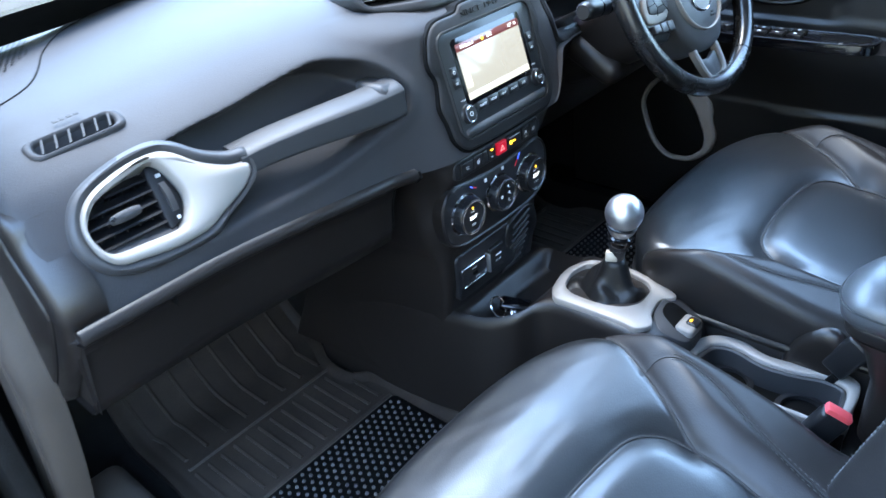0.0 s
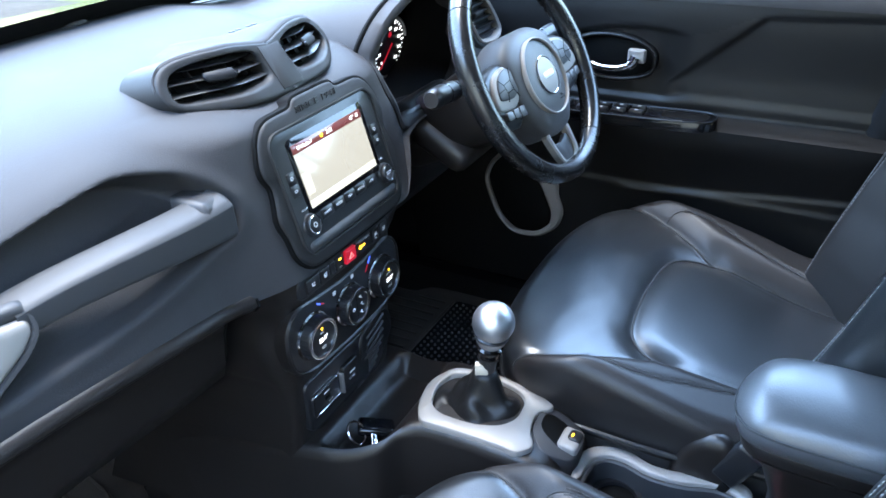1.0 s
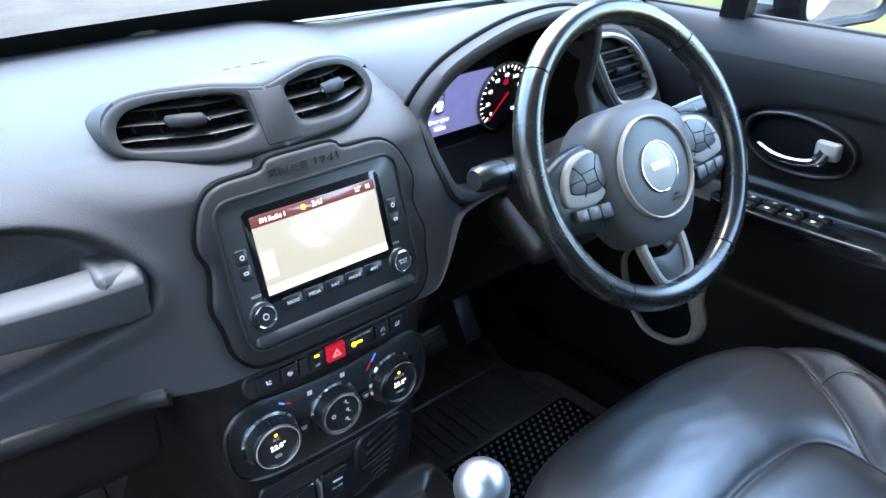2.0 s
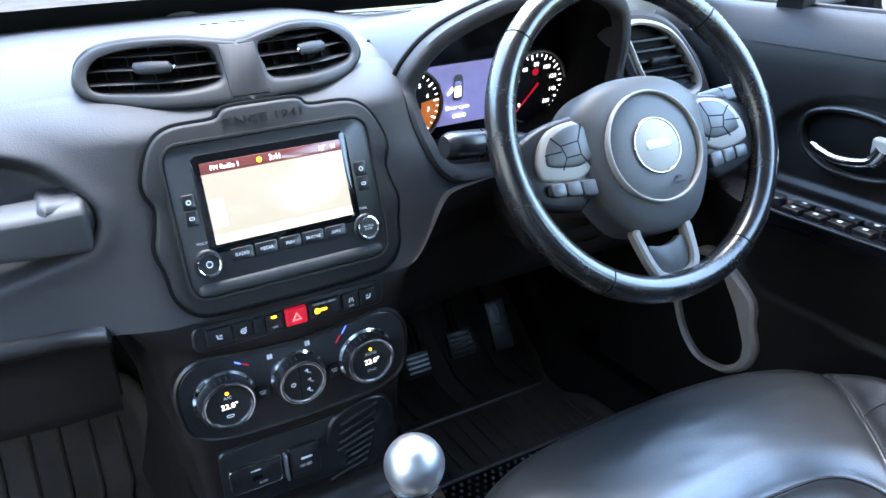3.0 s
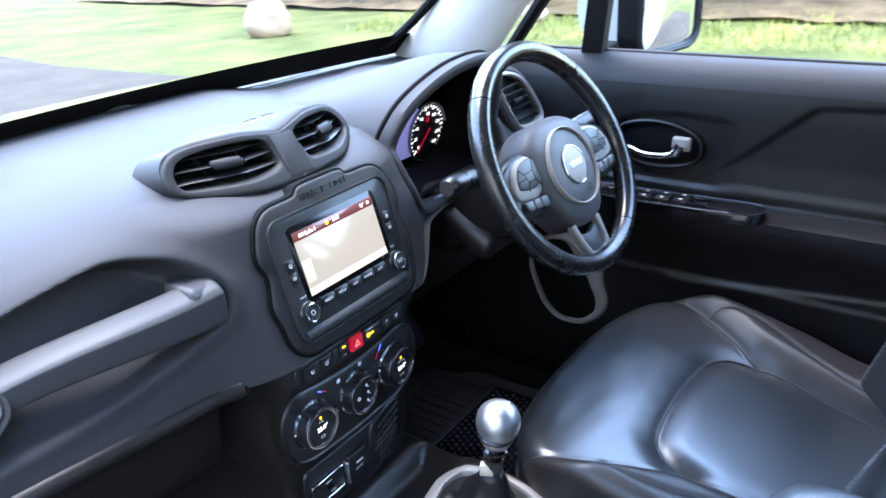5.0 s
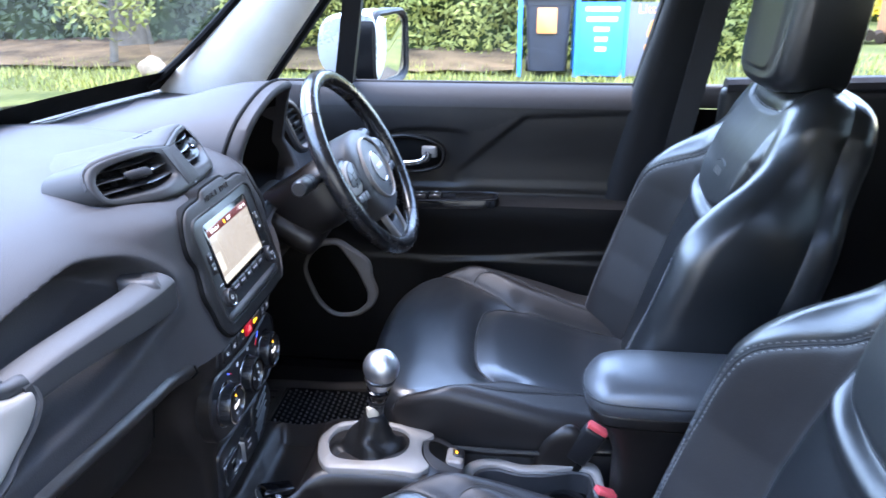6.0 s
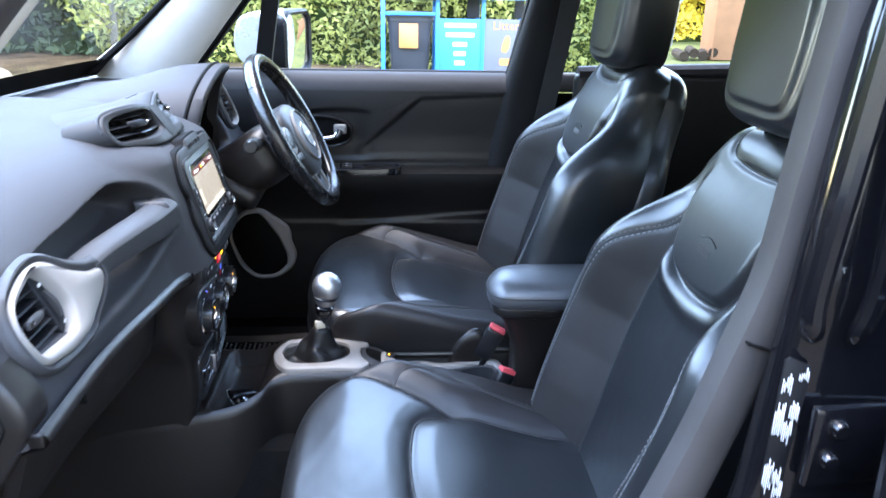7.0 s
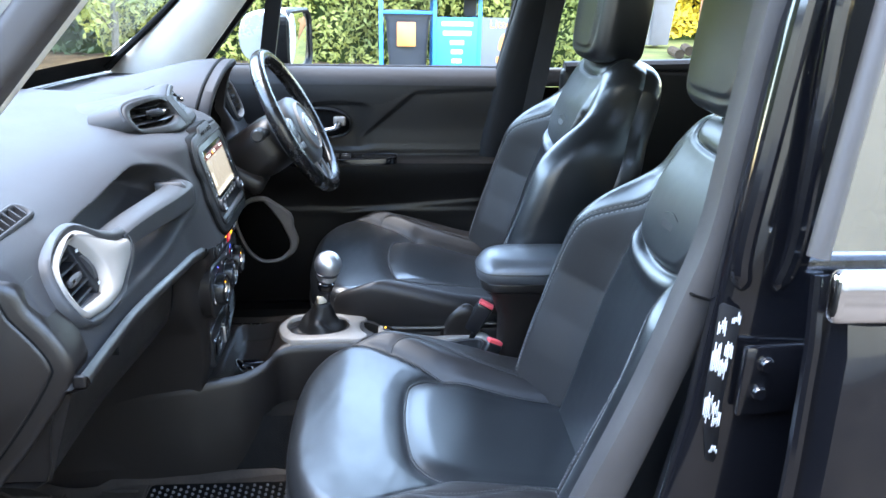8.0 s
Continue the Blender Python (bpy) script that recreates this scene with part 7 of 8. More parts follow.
part("front_frame", tube([(0.745, 0.185, 1.12), (0.715, 0.02, 1.32), (0.675, -0.20, 1.58)], 0.014, 8), VENT_BLACK, door)
part("top_frame", tube([(0.675, -0.20, 1.58), (0.67, -0.5, 1.59), (0.67, -0.76, 1.58)], 0.016, 8), VENT_BLACK, door)
skinrows = []
for z, x in ((0.34, 0.80), (0.5, 0.835), (0.7, 0.85), (0.9, 0.85), (1.03, 0.845), (1.115, 0.79)):
    skinrows.append([Vector((x, y, z)) for y in span(-0.73, 0.33, 12)])
part("door_skin", rings(bmesh.new(), skinrows, closed=False), PAINT, door)
# door mirror
mirror = thing("door_mirror", (0.86, 0.0, 1.09), "silver door mirror on the driver's side", "door mirror")
mo = [(0.080, 1.250), (0.02, 1.268), (-0.045, 1.268), (-0.060, 1.225), (-0.055, 1.130), (-0.035, 1.096), (0.03, 1.105), (0.085, 1.135), (0.100, 1.19)]
rows = []
for f, k, dy in ((0.0, 0.90, 0.0), (0.15, 1.0, 0.0), (0.6, 1.0, 0.0), (0.9, 0.9, 0.0), (1.0, 0.65, 0.0)):
    rows.append([Vector((mix(0.86, 1.06, f) , 0.015 + (a - 0.015) * k, 1.18 + (b - 1.18) * k)) for a, b in smooth2(mo, 60)])
part("casing", rings(bmesh.new(), rows, cap0=True, cap1=True), PAINT_SILVER, mirror, "silver painted mirror casing", angle=60)
mf = lambda a, b, h: Vector((0.965 + a, -0.058 - h - 0.22 * a, 1.178 + b))
mr_o, mr_i = sample(rounded(0.225, 0.185, 0.045, 8), 60, 180), sample(rounded(0.200, 0.160, 0.036, 8), 60, 180)
part("mirror_rim", frame_of(mr_o, mr_i, mf, 0.016, 0.05, 0.006), VENT_BLACK, mirror)
part("mirror_glass", plate(mr_i, mf, 0.006, 0.004, 0.0005), MIRROR, mirror)
part("mirror_foot", box((0.12, 0.07, 0.04), pose(0.82, 0.03, 1.105), 0.012), VENT_BLACK, mirror)

# ---- near door pillar details ----
pillar_y = spline([(-0.750, 1.46, 0), (-0.737, 1.325, 0), (-0.724, 1.2, 0), (-0.712, 1.10, 0), (-0.684, 1.0, 0), (-0.655, 0.9, 0), (-0.627, 0.8, 0), (-0.596, 0.70, 0), (-0.56, 0.58, 0), (-0.53, 0.46, 0)], 50)
rows = []
for p in pillar_y:
    w_ = 0.024 + 0.006 * smooth01(0.95, 0.7, p.y)
    p = p + Vector((0.012 * smooth01(0.95, 0.7, p.y), 0, 0))
    rows.append([Vector((-0.672 + b * 0.020, p.x + a * w_, p.y)) for a, b in [(-1, -0.2), (-0.9, -0.8), (-0.5, -1.05), (0.0, -1.0), (0.5, -1.05), (0.92, -0.75), (1.0, 0.0), (0.9, 1.0), (-0.9, 1.0)]])
part("pillar_seal_trim", rings(bmesh.new(), rows, cap0=True, cap1=True), SEAL, car, "grey rubber-edged pillar trim", angle=50)
part("seal_step", box((0.016, 0.030, 0.003), pose(-0.688, -0.690, 1.03, 18), 0.001), DARK, car)
for pts, r in (([(-0.738, -0.735, 1.40), (-0.745, -0.724, 1.328), (-0.748, -0.712, 1.22), (-0.748, -0.702, 1.107), (-0.746, -0.708, 1.062)], 0.011), ([(-0.745, -0.764, 1.40), (-0.752, -0.756, 1.328), (-0.755, -0.754, 1.2), (-0.754, -0.752, 1.107), (-0.750, -0.742, 1.062)], 0.010)):
    part("pillar_flange", tube(spline(pts, 20), [r] * 18 + [r * 0.8, r * 0.3], 10), PAINT, car)
lab = lambda a, b, h: Vector((-0.7455 - h, a, b))
lb = part("pillar_label", plate([(-0.686, 1.044), (-0.690, 1.047), (-0.711, 1.038), (-0.713, 1.033), (-0.706, 0.93), (-0.709, 0.852), (-0.706, 0.846), (-0.697, 0.850), (-0.684, 0.92)], lab, 0.0012, 0.002, 0.0003), VENT_BLACK, car, "black data label with white print")
rnd = random.Random(4)
for z0, z1, y0 in ((1.035, 1.022, -0.7065), (1.030, 1.008, -0.692), (1.002, 0.978, -0.7035), (1.000, 0.962, -0.690), (0.985, 0.955, -0.700), (0.942, 0.900, -0.6895), (0.930, 0.905, -0.6975), (0.912, 0.890, -0.7015), (0.868, 0.858, -0.7035)):
    for k in range(5):
        part("label_line", plate(rounded(0.0011, abs(z1 - z0) * (0.35 + 0.6 * rnd.random()), 0.0002, 2, y0 - 0.0020 * (k - 2), (z0 + z1) / 2 + 0.003 * rnd.uniform(-1, 1)), lab, 0.0016, 0.0004, 0.0001), PRINT, car)
hinge = part("hinge_plate", box((0.012, 0.085, 0.085), pose(-0.752, -0.758, 0.958, 0, 0, 6), 0.004), PAINT, car, "black painted hinge plate")
for y, z in ((-0.740, 0.981), (-0.736, 0.947)):
    bt = part("bolt", lathe([(0.0005, 0.012), (0.007, 0.012), (0.009, 0.009), (0.009, 0.004), (0.0125, 0.003), (0.0125, 0.0)][::-1], lambda a, b, h, y=y, z=z: Vector((-0.757 - h, y + a, z + b)), 12), PAINT, hinge, "painted bolt")
catch = thing("door_catch", (-0.70, -0.69, 0.74), "white plastic hook on the door pillar", "catch")
WHITE_PL = material("white_plastic", (0.75, 0.75, 0.74), 0.4, vary=0.05, scale=40)
part("catch_plate", plate(smooth2([(-0.680, 0.755), (-0.690, 0.774), (-0.712, 0.770), (-0.718, 0.74), (-0.705, 0.722), (-0.686, 0.73)], 40), lambda a, b, h: Vector((-0.742 - h, a, b)), 0.012, 0.012, 0.003), WHITE_PL, catch)
part("catch_hook", tube(spline([(-0.756, -0.690, 0.742), (-0.764, -0.672, 0.752), (-0.758, -0.658, 0.748), (-0.748, -0.656, 0.736)], 14), 0.0045, 8), WHITE_PL, catch)

# ---- armrest and buckles ----
arm = thing("armrest", (0.05, -0.66, 0.60), "padded black leather centre armrest", "armrest")
ao = smooth2([(-0.034, -0.560), (-0.022, -0.532), (0.010, -0.518), (0.060, -0.522), (0.102, -0.545), (0.113, -0.60), (0.113, -0.72), (0.106, -0.815), (0.04, -0.825), (-0.028, -0.815), (-0.036, -0.72), (-0.037, -0.62)], 100, 90)
part("arm_pad", puff(ao, lambda a, b, h: Vector((a, b, h)), lambda a, b: 0.828 - 0.03 * ((a - 0.038) / 0.07) ** 2 * 0.4 - 0.006 * smooth01(-0.55, -0.52, b), 0.026, 0.770, 10, 16), ARM_VINYL, arm, "soft leather pad", angle=80)
part("arm_seam", tube([(a, b, 0.797) for a, b in inset(ao, -0.0004)], 0.0012, 5, closed=True), THREAD_DARK, arm)
part("arm_base", puff(inset(ao, 0.008), lambda a, b, h: Vector((a, b, h)), lambda a, b: 0.775, 0.006, 0.748, 4, 3), DASH_LOW, arm)
rows = [[Vector((0.038 + (a - 0.038) * k, -0.68 + (b + 0.68) * ky, z)) for a, b in inset(ao, 0.010)] for z, k, ky in ((0.59, 0.78, 0.72), (0.68, 0.78, 0.72), (0.735, 0.90, 0.84), (0.752, 1.0, 0.97))]
part("arm_support", rings(bmesh.new(), rows, cap0=True, cap1=True), DASH_LOW, arm)
for x, y, z, rz in ((-0.040, -0.555, 0.650, 20), (0.067, -0.549, 0.688, -8)):
    bk = thing("seat_belt_buckle", (x, y - 0.02, 0.55), "black seat belt buckle with a red release button", "buckle", group="seat belt buckles")
    m_ = pose(x, y, z, 28, 0, rz)
    part("buckle_body", box((0.022, 0.038, 0.070), m_ @ pose(0, 0, -0.037), 0.006, 3), PANEL, bk)
    part("release_button", box((0.017, 0.034, 0.010), m_ @ pose(0, 0, 0.0005), 0.003, 2), RED, bk, "faded red button")
    part("buckle_strap", box((0.026, 0.012, 0.14), m_ @ pose(0, -0.01, -0.14), 0.003), DARK, bk)
# cover of the driver's seat recliner, low beside the tunnel
rc = thing("recliner_cover", (0.09, -0.49, 0.55), "rounded black seat recliner cover", "seat trim")
part("cover", puff(smooth2([(-0.448, 0.60), (-0.460, 0.652), (-0.488, 0.681), (-0.515, 0.684), (-0.530, 0.66), (-0.535, 0.60), (-0.52, 0.55), (-0.47, 0.55)], 50, 90), lambda a, b, h: Vector((0.098 - h, a, b)), lambda a, b: 0.035, 0.014, 0.0, 6, 8), DASH_LOW, rc)

# belt on the far door pillar
belt = thing("seat_belt", (0.665, -0.70, 0.60), "black seat belt hanging from the far door pillar", "seat belt")
rows = [[p + Vector((dx, dy, 0)) for dx, dy in ((-0.001, -0.024), (-0.001, 0.024), (0.001, 0.024), (0.001, -0.024))] for p in spline([(0.640, -0.800, 1.42), (0.648, -0.775, 1.25), (0.660, -0.735, 1.0), (0.668, -0.700, 0.78), (0.670, -0.680, 0.60)], 20)]
part("webbing", rings(bmesh.new(), rows, cap0=True, cap1=True), WEBBING, belt)
part("belt_guide", box((0.022, 0.075, 0.050), pose(0.640, -0.800, 1.425), 0.010, 3), PANEL, belt)
part("guide_cap", lathe([(0.016, 0.0), (0.015, 0.006), (0.0005, 0.008)], lambda a, b, h: Vector((0.628 - h, -0.80 + a, 1.432 + b)), 20), PANEL, belt)

# ---- floor mats ----


def mat_z(y):
    return FLOOR_Z + 0.010 + 0.16 * smooth01(0.38, 0.62, y)


for cx_ in (-0.345, 0.40):
    fm = thing("floor_mat", (cx_, 0.1, FLOOR_Z), "ribbed black rubber floor mat, dusty" if cx_ < 0 else "ribbed black rubber floor mat", "floor mat", group="floor mats")
    MO = [(-0.20, -0.25), (0.19, -0.25), (0.20, 0.05), (0.195, 0.20), (0.165, 0.235), (0.165, 0.30), (0.205, 0.40), (0.20, 0.53), (0.10, 0.56), (-0.12, 0.55), (-0.19, 0.50), (-0.20, 0.30)]
    mo_ = smooth2(MO, 120, 90)
    mat_at = lambda a, b, h, cx_=cx_: Vector((cx_ + a, b, mat_z(b) + h))
    rows_ = [[mat_at(a, b, -0.008) for a, b in mo_], [mat_at(a, b, 0.010) for a, b in mo_], [mat_at(a, b, 0.010) for a, b in inset(mo_, 0.010)], [mat_at(a, b, 0.002) for a, b in inset(mo_, 0.018)]]
    for k in [0.96 - 0.05 * i for i in range(19)]:
        rows_.append([mat_at(a * k, 0.15 + (b - 0.15) * k, 0.002) for a, b in inset(mo_, 0.018)])
    part("mat", rings(bmesh.new(), rows_, cap1=True), RUBBER, fm, angle=60)
    for k in range(8):
        x = -0.155 + 0.043 * k
        part("rib", tube([mat_at(x * (1.05 if y > 0.4 else 1.0), y, 0.003) for y in span(0.315, 0.535 - 0.02 * abs(k - 3.5) * 0.5, 8)], 0.0042, 6), RUBBER, fm)
    part("cross_rib", tube([mat_at(x, 0.292, 0.003) for x in span(-0.165, 0.155, 8)], 0.0042, 6), RUBBER, fm)
    for k in range(13):
        x = -0.162 + 0.0265 * k
        part("rib", tube([mat_at(x, y, 0.003) for y in span(0.155, 0.275, 5)], 0.0038, 6), RUBBER, fm)
    part("cross_rib", tube([mat_at(x, 0.140, 0.003) for x in span(-0.165, 0.170, 8)], 0.0040, 6), RUBBER, fm)
    # near-black plate paints the shade between the studs
    part("grip_shade", plate(rounded(0.345, 0.36, 0.01, 4, 0.002, -0.045), mat_at, 0.0030, 0.002, 0.0005), DARK, fm)
    # studs in a pale colour that imitates light glinting off them
    grid = bmesh.new()
    for i in range(22):
        for j in range(27):
            x, y = -0.160 + 0.0150 * i + (0.0075 if j % 2 else 0), 0.125 - 0.0128 * j
            o = [mat_at(x + 0.0034 * math.cos(q), y + 0.0034 * math.sin(q), 0.002) for q in span(0, 2 * math.pi * 5 / 6, 5)]
            t_ = [mat_at(x + 0.0022 * math.cos(q), y + 0.0022 * math.sin(q), 0.007) for q in span(0, 2 * math.pi * 5 / 6, 5)]
            rings(grid, [o, t_], cap1=True)
    tagged(part("studded_area", grid, STUD_GLINT, fm, "studded grip area", angle=20), kind="stuff")

# ---- passenger door, open ----
open_door = thing("passenger_door", (-0.80, 0.27, 0.40), "passenger door standing wide open, black inside and out", "car door")
dm = Matrix.Translation((-0.80, 0.27, 0)) @ Matrix.Rotation(radians(-72), 4, "Z")
part("door_card", box((0.07, 1.0, 0.72), dm @ pose(0.02, -0.52, 0.77), 0.03, 3), DOOR, open_door)
part("door_skin", box((0.05, 1.06, 0.78), dm @ pose(-0.045, -0.53, 0.74), 0.025, 3), PAINT, open_door)
bars = tube([dm @ Vector(q) for q in ((0.0, -0.02, 1.13), (0.06, -0.42, 1.56), (0.07, -0.70, 1.60), (0.06, -1.0, 1.57), (0.0, -1.04, 1.13))], 0.02, 8)
part("window_frame", bars, VENT_BLACK, open_door)
pane = part("window_pane", rings(bmesh.new(), [[dm @ Vector((0.0, -0.06, 1.12)), dm @ Vector((0.0, -1.02, 1.12))], [dm @ Vector((0.06, -0.42, 1.55)), dm @ Vector((0.06, -1.0, 1.57))]], closed=False), GLASS, open_door)
pane.visible_shadow = False


# ---- outside ----
GRASS = material("grass_ground", (0.050, 0.075, 0.018), 0.95, spec=0.1, vary=0.5, scale=1.1, tint=(0.09, 0.085, 0.028), wave=0.8, wave_scale=9)
TARMAC = material("worn_tarmac", (0.042, 0.034, 0.027), 0.95, spec=0.1, vary=0.25, scale=1.5, grain=0.6, grain_scale=60, tint=(0.062, 0.050, 0.039))
SOIL = material("leaf_litter", (0.07, 0.046, 0.026), 0.95, spec=0.1, vary=0.5, scale=2.5, tint=(0.125, 0.082, 0.044), wave=1.0, wave_scale=6)
LEAF = material("hedge_leaf", (0.105, 0.140, 0.030), 0.55, spec=0.25, vary=0.35, scale=1.2, tint=(0.30, 0.27, 0.06))
LEAF_YELLOW = material("yellow_leaf", (0.48, 0.30, 0.02), 0.55, spec=0.3, vary=0.4, scale=1.0, tint=(0.66, 0.44, 0.03))
# a darker tone of the bark, for the logs
DARK_BARK = material("dark_log_bark", (0.035, 0.024, 0.016), 0.9, spec=0.1, vary=0.35, scale=9, wave=1.0, wave_scale=14)
# darker copy of the leaf, with shade put into its colour
LEAF_DARK = material("shaded_leaf", (0.040, 0.065, 0.026), 0.55, spec=0.3, vary=0.4, scale=1.0, tint=(0.10, 0.13, 0.05))
# dark green that stands for the shade inside the hedges
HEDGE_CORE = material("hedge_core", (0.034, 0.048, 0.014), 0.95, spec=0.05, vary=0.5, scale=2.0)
BARK = material("bark", (0.14, 0.115, 0.09), 0.9, spec=0.1, vary=0.35, scale=9, wave=1.0, wave_scale=14)
BIN_BLUE = material("blue_painted_steel", (0.03, 0.24, 0.62), 0.42, vary=0.12, scale=3)
BIN_DARK = material("dark_bin_plastic", (0.035, 0.035, 0.045), 0.5, vary=0.2, scale=4)
BIN_GREY = material("grey_bin_panel", (0.16, 0.15, 0.17), 0.5, vary=0.12, scale=4)
ORANGE = material("orange_label", (0.75, 0.27, 0.08), 0.5, vary=0.08, scale=6)
SAND = material("sandstone", (0.30, 0.21, 0.14), 0.85, spec=0.2, vary=0.15, scale=4, wave=0.4, wave_scale=9)
PEACH = material("peach_sandstone", (0.27, 0.13, 0.07), 0.9, spec=0.1, vary=0.15, scale=4, wave=0.4, wave_scale=9)
PALE_BLUE = material("pale_blue_roof", (0.20, 0.32, 0.40), 0.5, vary=0.1, scale=3)

xs = [-400, -80, -25, -10, -4, 0, 2, 4] + span(4.6, 12.4, 26) + [16, 25, 60, 400]
ys = [-400, -80, -25, -12] + span(-8, 16, 32) + [25, 80, 400]
bm = sheet(lambda u, v: Vector((u, v, (0.04 * noise.noise((u * 0.9, v * 0.9, 0)) if 4.9 < u < 14 and -10 < v < 17 else 0.0))), xs, ys)
single("ground", bm, GRASS, "rough grass beside the car park", "ground", "structure")
tar = lambda u: 4.2 + 0.25 * math.sin(u * 0.6)
bm = rings(bmesh.new(), [[Vector((x, y, 0.012)) for y in span(-40, 40, 40)] for x in (-30, -10, 0)] + [[Vector((tar(y), y, 0.012)) for y in span(-40, 40, 40)]] + [[Vector((tar(y) + 0.02, y, -0.06)) for y in span(-40, 40, 40)]], closed=False)
single("road", bm, TARMAC, "worn brownish grey tarmac of the car park", "road", "structure")
bm = sheet(lambda u, v: Vector((u, v, 0.05 + 0.10 * smooth01(8.6, 10.5, u) + 0.06 * noise.noise((u * 1.6, v * 1.6, 3)))), span(8.7, 13, 14), span(-0.2, 16, 40))
single("bank", bm, SOIL, "bare bank strewn with brown leaves", "bank", "structure")


def leaf_cloud(rnd, n, where, size, bm):
    """Single leaves, each a folded blade, spread by where()."""
    for _ in range(n):
        p, out = where(rnd)
        d = Vector((rnd.gauss(0, 1), rnd.gauss(0, 1), rnd.gauss(0, 0.7))) + out * 1.2
        d.normalize()
        side = d.orthogonal().normalized()
        side = (Matrix.Rotation(rnd.uniform(0, 6.28), 3, d) @ side)
        along = d.cross(side)
        s = size * rnd.uniform(0.6, 1.4)
        a, b, c, e = p - along * s, p + side * s * 0.42 + d * s * 0.12, p + along * s, p - side * s * 0.42 + d * s * 0.12
        va, vb, vc, ve = [bm.verts.new(q) for q in (a, b, c, e)]
        bm.faces.new((va, vb, vc))
        bm.faces.new((va, vc, ve))


def hedge(name, x0, x1, y0, y1, high, n, size, seed, mat_, label):
    h = thing(name, ((x0 + x1) / 2, (y0 + y1) / 2, 0), label, "hedge")
    rnd = random.Random(seed)
    off = seed * 7.3

    def front(y, z):
        return x0 + 0.55 * noise.noise((y * 0.7 + off, z * 0.8, 1.0)) + 0.30 * noise.noise((y * 2.1 + off, z * 2.3, 5.0)) + 0.22 * z * 0.3

    def where(r):
        y, f = r.uniform(y0, y1), r.random()
        z = high * (f ** 0.85) * (0.95 + 0.12 * noise.noise((y * 0.5 + off, 0, 9)))
        depth = abs(r.gauss(0, 0.25))
        out = Vector((-1, noise.noise((y * 1.5, z * 1.5, 2)), 0.45))
        return Vector((front(y, z) + depth, y, 0.08 + z)), out

    # backing sheet, coloured as the shade behind the leaves
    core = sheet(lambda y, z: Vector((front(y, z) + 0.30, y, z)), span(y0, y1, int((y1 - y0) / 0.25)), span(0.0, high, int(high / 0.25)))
    part("shade_backing", core, HEDGE_CORE, h)
    bm = bmesh.new()
    leaf_cloud(rnd, n, where, size, bm)
    tagged(part("leaves", bm, mat_, h, "", 180), kind="stuff")
    return h


hedge("hedge", 9.9, 12.0, -3.9, 3.6, 4.2, 34000, 0.046, 2, LEAF, "tall sunlit green hedge behind the bins")
hedge("shrubbery", 10.8, 12.0, 3.2, 17.0, 5.0, 17000, 0.080, 3, LEAF_DARK, "dark evergreen shrubs beyond the windscreen")
hedge("far_hedge", 22.0, 24.0, -22.0, -4.5, 6.5, 7000, 0.16, 5, LEAF, "far row of green bushes")

# unseen trees added to block low sky from the windscreen and its reflections
front_row = hedge("sky_screen_trees", 30.0, 33.0, -16.0, 16.0, 9.0, 9000, 0.22, 8, LEAF_DARK, "added unseen row of dark trees that hides the low sky ahead")
front_row.matrix_world = pose(-6.0, 26.0, 0.0, 0, 0, 90)
# the pale building behind the open door closes that side
RENDER = material("cream_render", (0.60, 0.50, 0.38), 0.9, spec=0.15, vary=0.08, scale=1.2, grain=0.4, grain_scale=90)
PLINTH = material("grey_plinth", (0.22, 0.20, 0.18), 0.9, spec=0.15, vary=0.25, scale=2.0, wave=0.5, wave_scale=7)
house = thing("cream_building", (-6.4, 0, 0), "plain cream rendered building beside the car park", "building", kind="structure")
part("wall", box((0.35, 34, 4.0), pose(-6.4, 0, 2.4), 0.02), RENDER, house)
part("plinth", box((0.41, 34.06, 0.55), pose(-6.4, 0, 0.275), 0.02), PLINTH, house)
part("roof_edge", box((0.7, 34.4, 0.25), pose(-6.4, 0, 4.52), 0.03), PLINTH, house)


def sapling(x, y, high, n, seed, mat_):
    tr = thing("young_tree", (x, y, 0), "slender young tree with pale green leaves", "tree", group="young trees")
    rnd = random.Random(seed)
    trunk = spline([(x, y, 0), (x + 0.08, y - 0.05, high * 0.35), (x - 0.05, y + 0.06, high * 0.7), (x, y, high)], 12)
    bm = tube(trunk, [0.06 * (1 - 0.8 * i / 11) for i in range(12)], 8)
    tips = []
    for k in range(14):
        a = trunk[2 + k % 9]
        q = rnd.uniform(0, 6.28)
        tip = a + Vector((math.cos(q) * 0.55, math.sin(q) * 0.75, rnd.uniform(0.1, 0.55)))
        tips.append((a, tip))
        tube([a, a.lerp(tip, 0.5) + Vector((0, 0, 0.06)), tip], [0.018, 0.012, 0.005], 5, bm)
    part("trunk", bm, BARK, tr)
    bm = bmesh.new()

    def where(r):
        a, b = r.choice(tips)
        p = a.lerp(b, r.uniform(0.35, 1.1)) + Vector((r.gauss(0, 0.13), r.gauss(0, 0.13), r.gauss(0, 0.13)))
        return p, Vector((-0.6, 0, 0.6))

    leaf_cloud(rnd, n, where, 0.055, bm)
    tagged(part("crown", bm, mat_, tr, "", 180), kind="stuff")


for x, y, hgt, sd in ((9.0, 5.2, 2.6, 11), (9.3, 3.3, 3.2, 12), (9.2, 8.2, 2.9, 13), (9.6, 10.8, 3.3, 14)):
    sapling(x, y, hgt, 1700, sd, LEAF)
tk = thing("tree_trunk", (10.4, 5.6, 0), "thick grey tree trunk among the shrubs", "tree")
